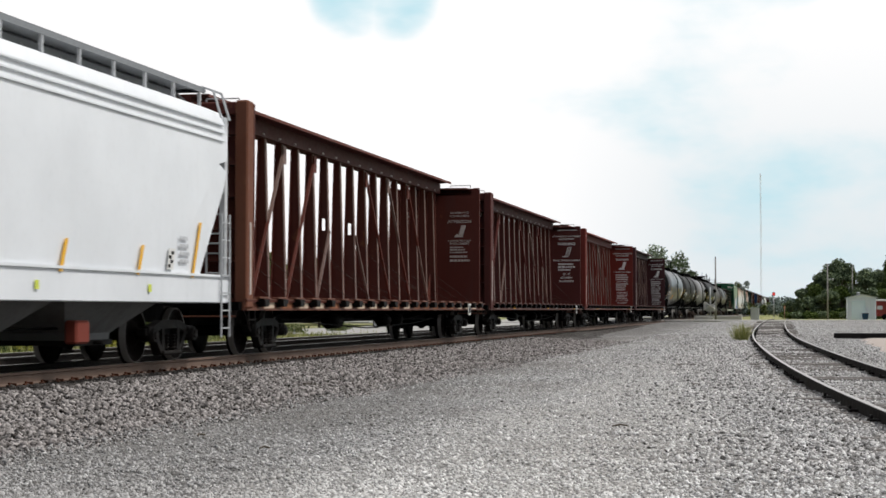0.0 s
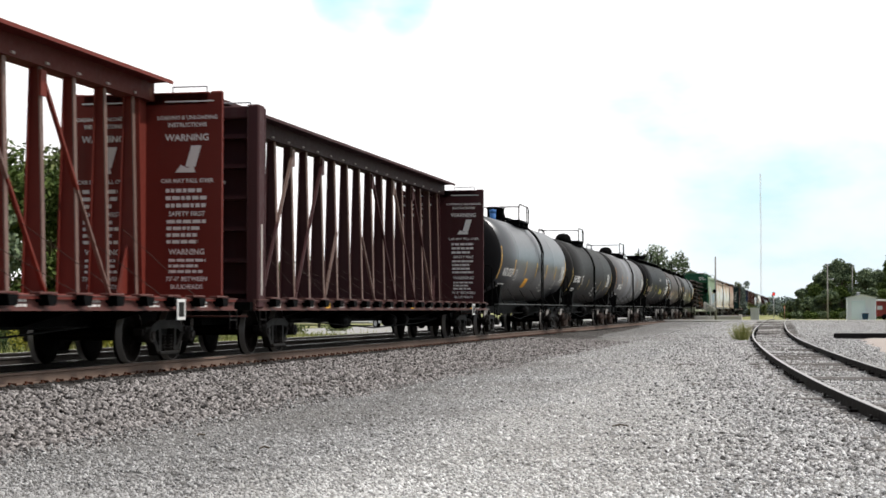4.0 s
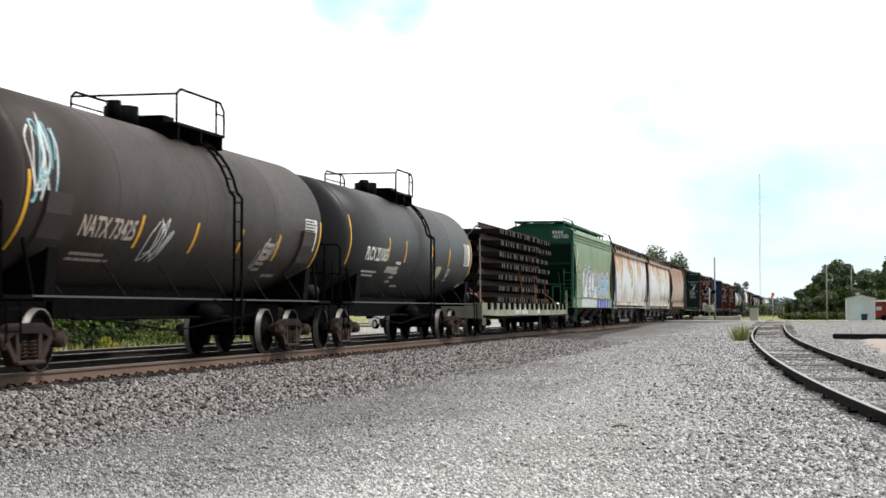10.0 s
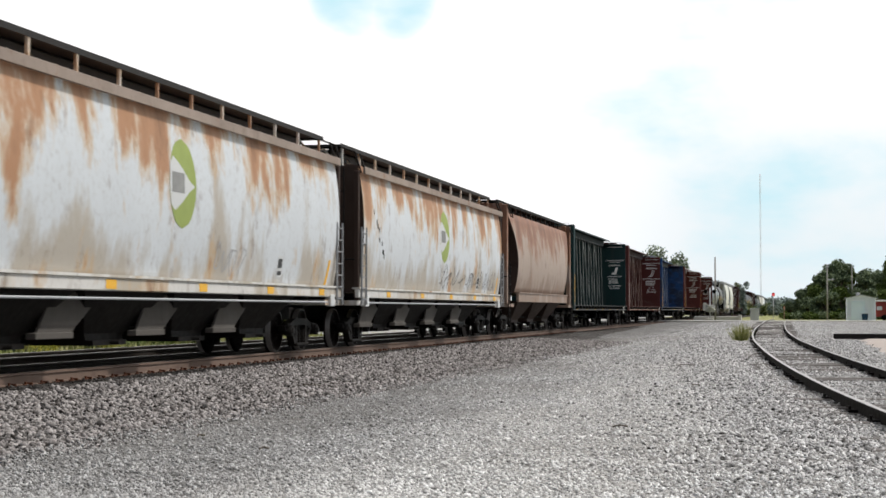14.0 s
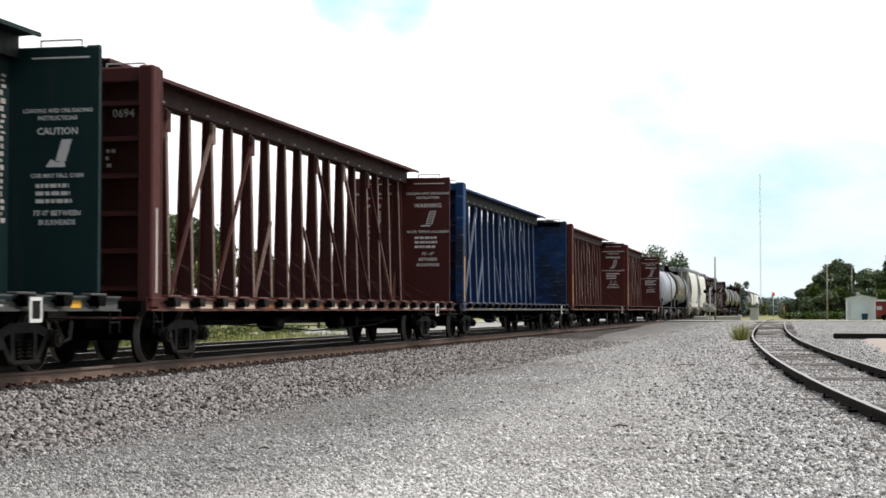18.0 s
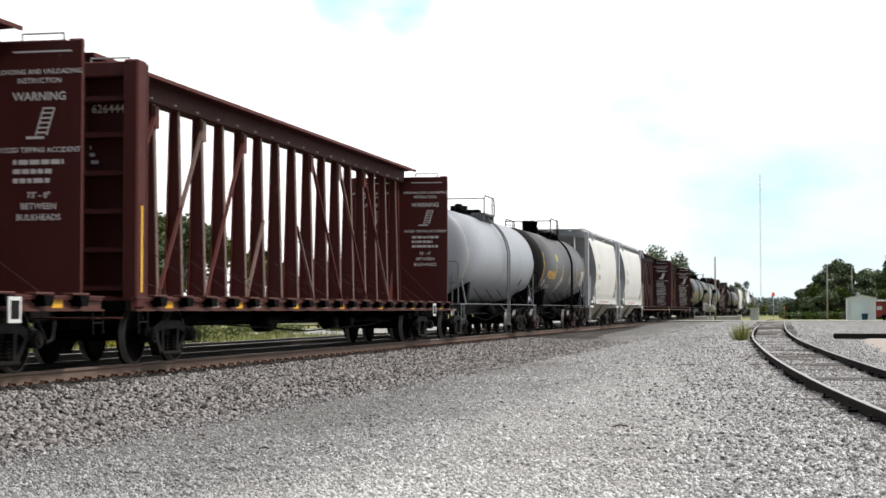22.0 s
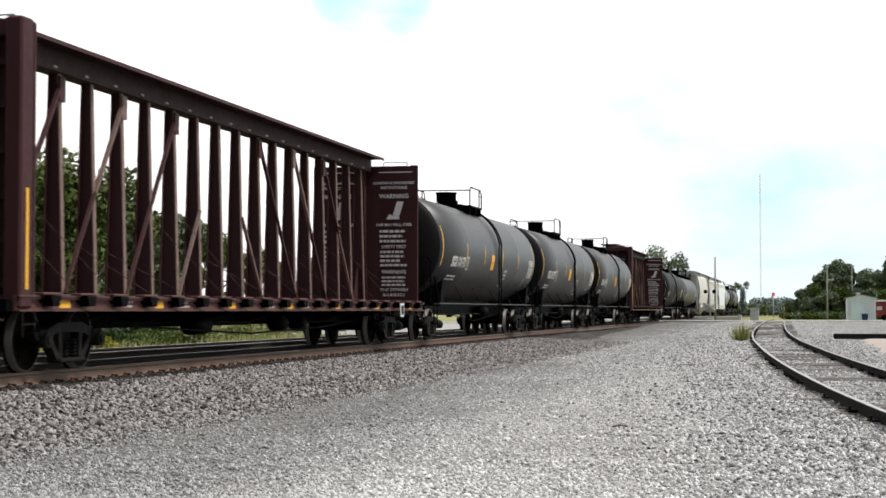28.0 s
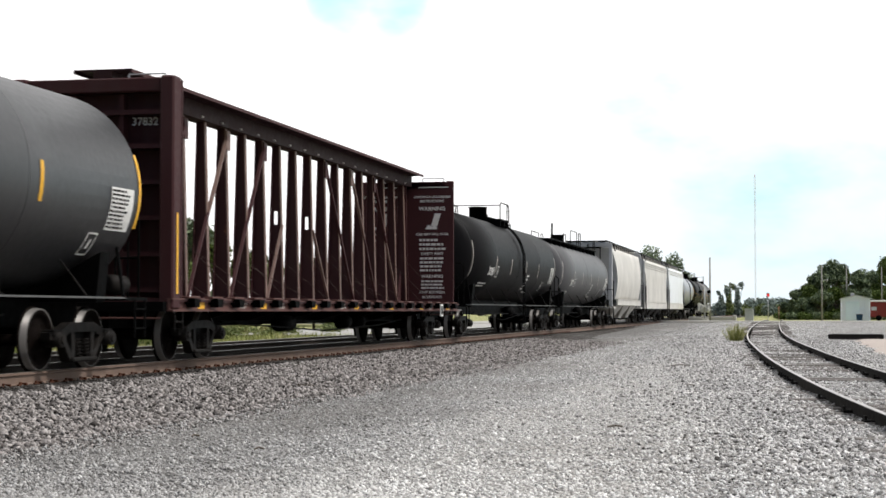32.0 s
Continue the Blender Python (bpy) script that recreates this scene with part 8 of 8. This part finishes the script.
        g.rod((a[0], a[1], k), (b[0], b[1], k + 1), 0.025, 4)
    part("lattice", g, plain("mast_paint", (0.80, 0.80, 0.83), 0.7), ms)
    part("beacon", Geo().lathe([(50, 0.12), (50.5, 0.12), (50.6, 0.02)], "z", 8), plain("beacon_red", (0.5, 0.1, 0.08), 0.5), ms)
    sg = thing("block_signal", "thin railway signal mast showing red", "signal", at=(-3.15, 212, -0.15))
    part("mast", Geo().rod((0, 0, 0), (0, 0, 2.7), 0.05, 8), GREYPLATE, sg)
    part("head", Geo().box(-0.18, 0.18, -0.06, 0.1, 2.74, 3.20, 0.05), BLACK, sg)
    part("lamp", Geo().lathe([(-0.12, 0.17), (-0.09, 0.18), (-0.085, 0.02)], "y", 14, (0, 0, 2.95)), plain("signal_red", (1.0, 0.06, 0.05), 0.4, emit=0.45), sg, "glowing red lamp")
    mk = thing("track_marker", "short orange marker post by the siding", "marker post", at=(-1.6, 185, -0.12))
    part("post", Geo().rod((0, 0, 0), (0, 0, 1.2), 0.035, 8), plain("marker_orange", (0.34, 0.20, 0.15), 0.6), mk)
    part("cap", Geo().box(-0.07, 0.07, -0.03, 0.03, 1.1, 1.4, 0.01), plain("marker_cap", (0.6, 0.3, 0.2), 0.6), mk)
    cg = thing("crossing_gate", "white gate mechanism and crossbuck at the level crossing", "crossing gate", at=(-7.75, 149, -0.03))
    part("mast", Geo().rod((0, 0, 0), (0, 0, 2.9), 0.055, 8), GREYPLATE, cg)
    for s in (-1, 1):
        part("crossbuck_blade", Geo().bar((-0.5, -0.08, 1.25 - s * 0.33), (0.5, -0.08, 1.25 + s * 0.33), 0.05, 0.32, (0, 1, 0)), WHITE, cg)
        part("lamp_hood", Geo().lathe([(-0.25, 0.16), (-0.05, 0.18), (0.0, 0.02)], "y", 12, (s * 0.38, -0.05, 2.55)), BLACK, cg)
    part("gate_motor", Geo().box(-0.4, 0.4, 0.05, 0.45, 0.75, 1.35, 0.03), GREYPLATE, cg)
    part("counterweight", Geo().box(-0.62, -0.35, 0.1, 0.3, 0.85, 1.55, 0.03), WHITE, cg)
    part("base", Geo().box(-0.3, 0.3, -0.3, 0.3, -0.05, 0.18, 0.03), CONCRETE, cg)
    sl = thing("concrete_barrier", "low pale concrete barrier beside the crossing", "barrier", at=(-7.75, 160, -0.14))
    part("slab", Geo().box(-2.1, 2.1, -0.35, 0.35, 0.0, 0.42, 0.04), CONCRETE, sl)
    part("end_block", Geo().box(2.102, 2.4, -0.38, 0.38, 0.0, 0.55, 0.04), CONCRETE, sl)
    cb = thing("relay_cabinet", "light grey metal relay cabinet by the crossing", "cabinet", at=(-4.35, 168, -0.3))
    part("case", Geo().box(-0.42, 0.42, -0.40, 0.40, 0.1, 1.28, 0.03), plain("cabinet_grey", (0.46, 0.48, 0.50), 0.5), cb)
    part("hood", Geo().box(-0.46, 0.46, -0.44, 0.44, 1.282, 1.36, 0.02), plain("cabinet_hood", (0.40, 0.42, 0.43), 0.5), cb)
    part("plinth", Geo().box(-0.6, 0.6, -0.5, 0.5, -0.02, 0.098), CONCRETE, cb)
    for x in (-0.21, 0.21):
        part("door", Geo().box(x - 0.19, x + 0.19, -0.412, -0.402, 0.2, 1.2), plain("cabinet_grey", (0.46, 0.48, 0.50), 0.5), cb)
    # white car parked on the road beyond the tracks
    pc = thing("parked_car", "white saloon car parked on the road beyond the tracks", "car", at=pose(-25.8, 106, -0.35, 0, 0, 50))
    whitecar = paint("car_white", (0.78, 0.78, 0.78), 0.3, (0.4, 0.4, 0.4), 0.15, fade=0.03, spec=0.4)
    glass = plain("car_glass", (0.02, 0.025, 0.03), 0.1)
    prof = [(-2.25, 0.35), (2.2, 0.35), (2.28, 0.62), (2.15, 0.86), (1.05, 0.95), (0.98, 0.98), (-1.55, 0.98), (-2.2, 0.92), (-2.3, 0.65)]
    part("body", Geo().prism(prof, "x", -0.86, 0.86), whitecar, pc)
    part("cabin", Geo().loft([[(-0.80, -1.6, 0.98), (0.80, -1.6, 0.98), (0.80, 1.05, 0.98), (-0.80, 1.05, 0.98)], [(-0.62, -0.95, 1.40), (0.62, -0.95, 1.40), (0.62, 0.35, 1.40), (-0.62, 0.35, 1.40)]], False), glass, pc)
    part("roof", Geo().box(-0.63, 0.63, -0.98, 0.38, 1.395, 1.45, 0.03), whitecar, pc)
    for y in (-1.6, -0.25, 1.05):
        for x in (-1, 1):
            part("pillar", Geo().bar((x * 0.80, y, 0.98), (x * 0.63, y * 0.6 - 0.1, 1.41), 0.06, 0.06, (0, 1, 0)), whitecar, pc)
    for y in (-1.4, 1.42):
        for x in (-0.8, 0.8):
            w = part("wheel", Geo().lathe([(-0.1, 0.02), (-0.1, 0.31), (0.1, 0.31), (0.1, 0.02)], "x", 18, (x, y, 0.31)), BLACK, pc)
            part("rim", Geo().lathe([(-0.105, 0.19), (0.105, 0.19)], "x", 14, (x, y, 0.31)).lathe([(0.104, 0.19), (0.108, 0.02)], "x", 14, (x, y, 0.31)), GREYPLATE, w)
    for x in (-0.62, 0.62):
        part("tail_lamp", Geo().box(x - 0.16, x + 0.16, -2.31, -2.27, 0.68, 0.82), plain("tail_lamp_red", (0.35, 0.02, 0.02), 0.4), pc)
        part("headlight", Geo().box(x - 0.16, x + 0.16, 2.2, 2.26, 0.60, 0.76), GREYPLATE, pc)
    # timber by the siding, sticks and twigs on the gravel
    tb = thing("timber_baulk", "dark weathered timber lying across the end of the dirt", "timber", at=pose(2.35, 66.3, lot_z(66.3) + 0.0, 0, 0, -1.5))
    part("beam", Geo().box(-1.05, 1.05, -0.13, 0.13, 0.02, 0.22, 0.02), TIE_DARK, tb)
    part("prop", Geo().box(-0.7, 0.95, -0.16, 0.14, -0.06, 0.022, 0.01), TIE, tb)
    for i, (x, y, a, l) in enumerate(((-7.25, 24.0, 75, 0.34), (-1.72, 16.2, 80, 0.15), (-6.2, 17.0, 60, 0.2), (-1.55, 25.4, 30, 0.15), (-2.3, 34.5, 85, 0.4), (-0.9, 44, 75, 0.5), (-5.3, 14.2, 20, 0.08), (-4.3, 13.0, 65, 0.08))):
        st = Geo().pipe([(-l / 2, 0, 0.0), (0, 0.02, 0.015), (l / 2, -0.02, 0.005)], 0.008, 6)
        z = lot_z(y) + 0.03 if x > -6 else np.interp(-x, [6.2, 7.2, 8.6], [-0.30, -0.26, -0.21])
        tagged(part("stick", st, BARK, at=pose(x, y, float(z), 0, 0, 90 - a)), "dark stick lying on the stones", "stick", "sticks on the stones")


build_ground()
build_train()
build_surroundings()
build_main_tracks()
build_siding()


# ---- what moves ----
def motions():
    times = [0, 1.5, 3, 4.5, 6, 7.5, 9, 10.5, 12, 13.5, 15, 16.5, 18, 19.5, 21, 22.5, 24, 25.5, 27, 28.5, 30, 31, 32]
    for ob, u in TRAIN:
        m = ob.matrix_basis.copy()
        x, z = m.translation.x, m.translation.z
        walk(ob, [(t, Matrix.Translation((x, u - gone(t), z))) for t in times])
    steps = [(k / FPS, gone(k / FPS) / R_WHEEL) for k in range(32 * FPS + 1)]
    lead = {}
    for w, s in WHEELSETS:
        if s not in lead:
            walk(w, [(t, Matrix.Translation((0, s * 0.89, R_WHEEL)) @ Matrix.Rotation(a, 4, "X")) for t, a in steps])
            lead[s] = w
        else:
            w.rotation_mode = "QUATERNION"
            w.animation_data_create()
            w.animation_data.action = lead[s].animation_data.action
            w.animation_data.action_slot = lead[s].animation_data.action_slot


motions()
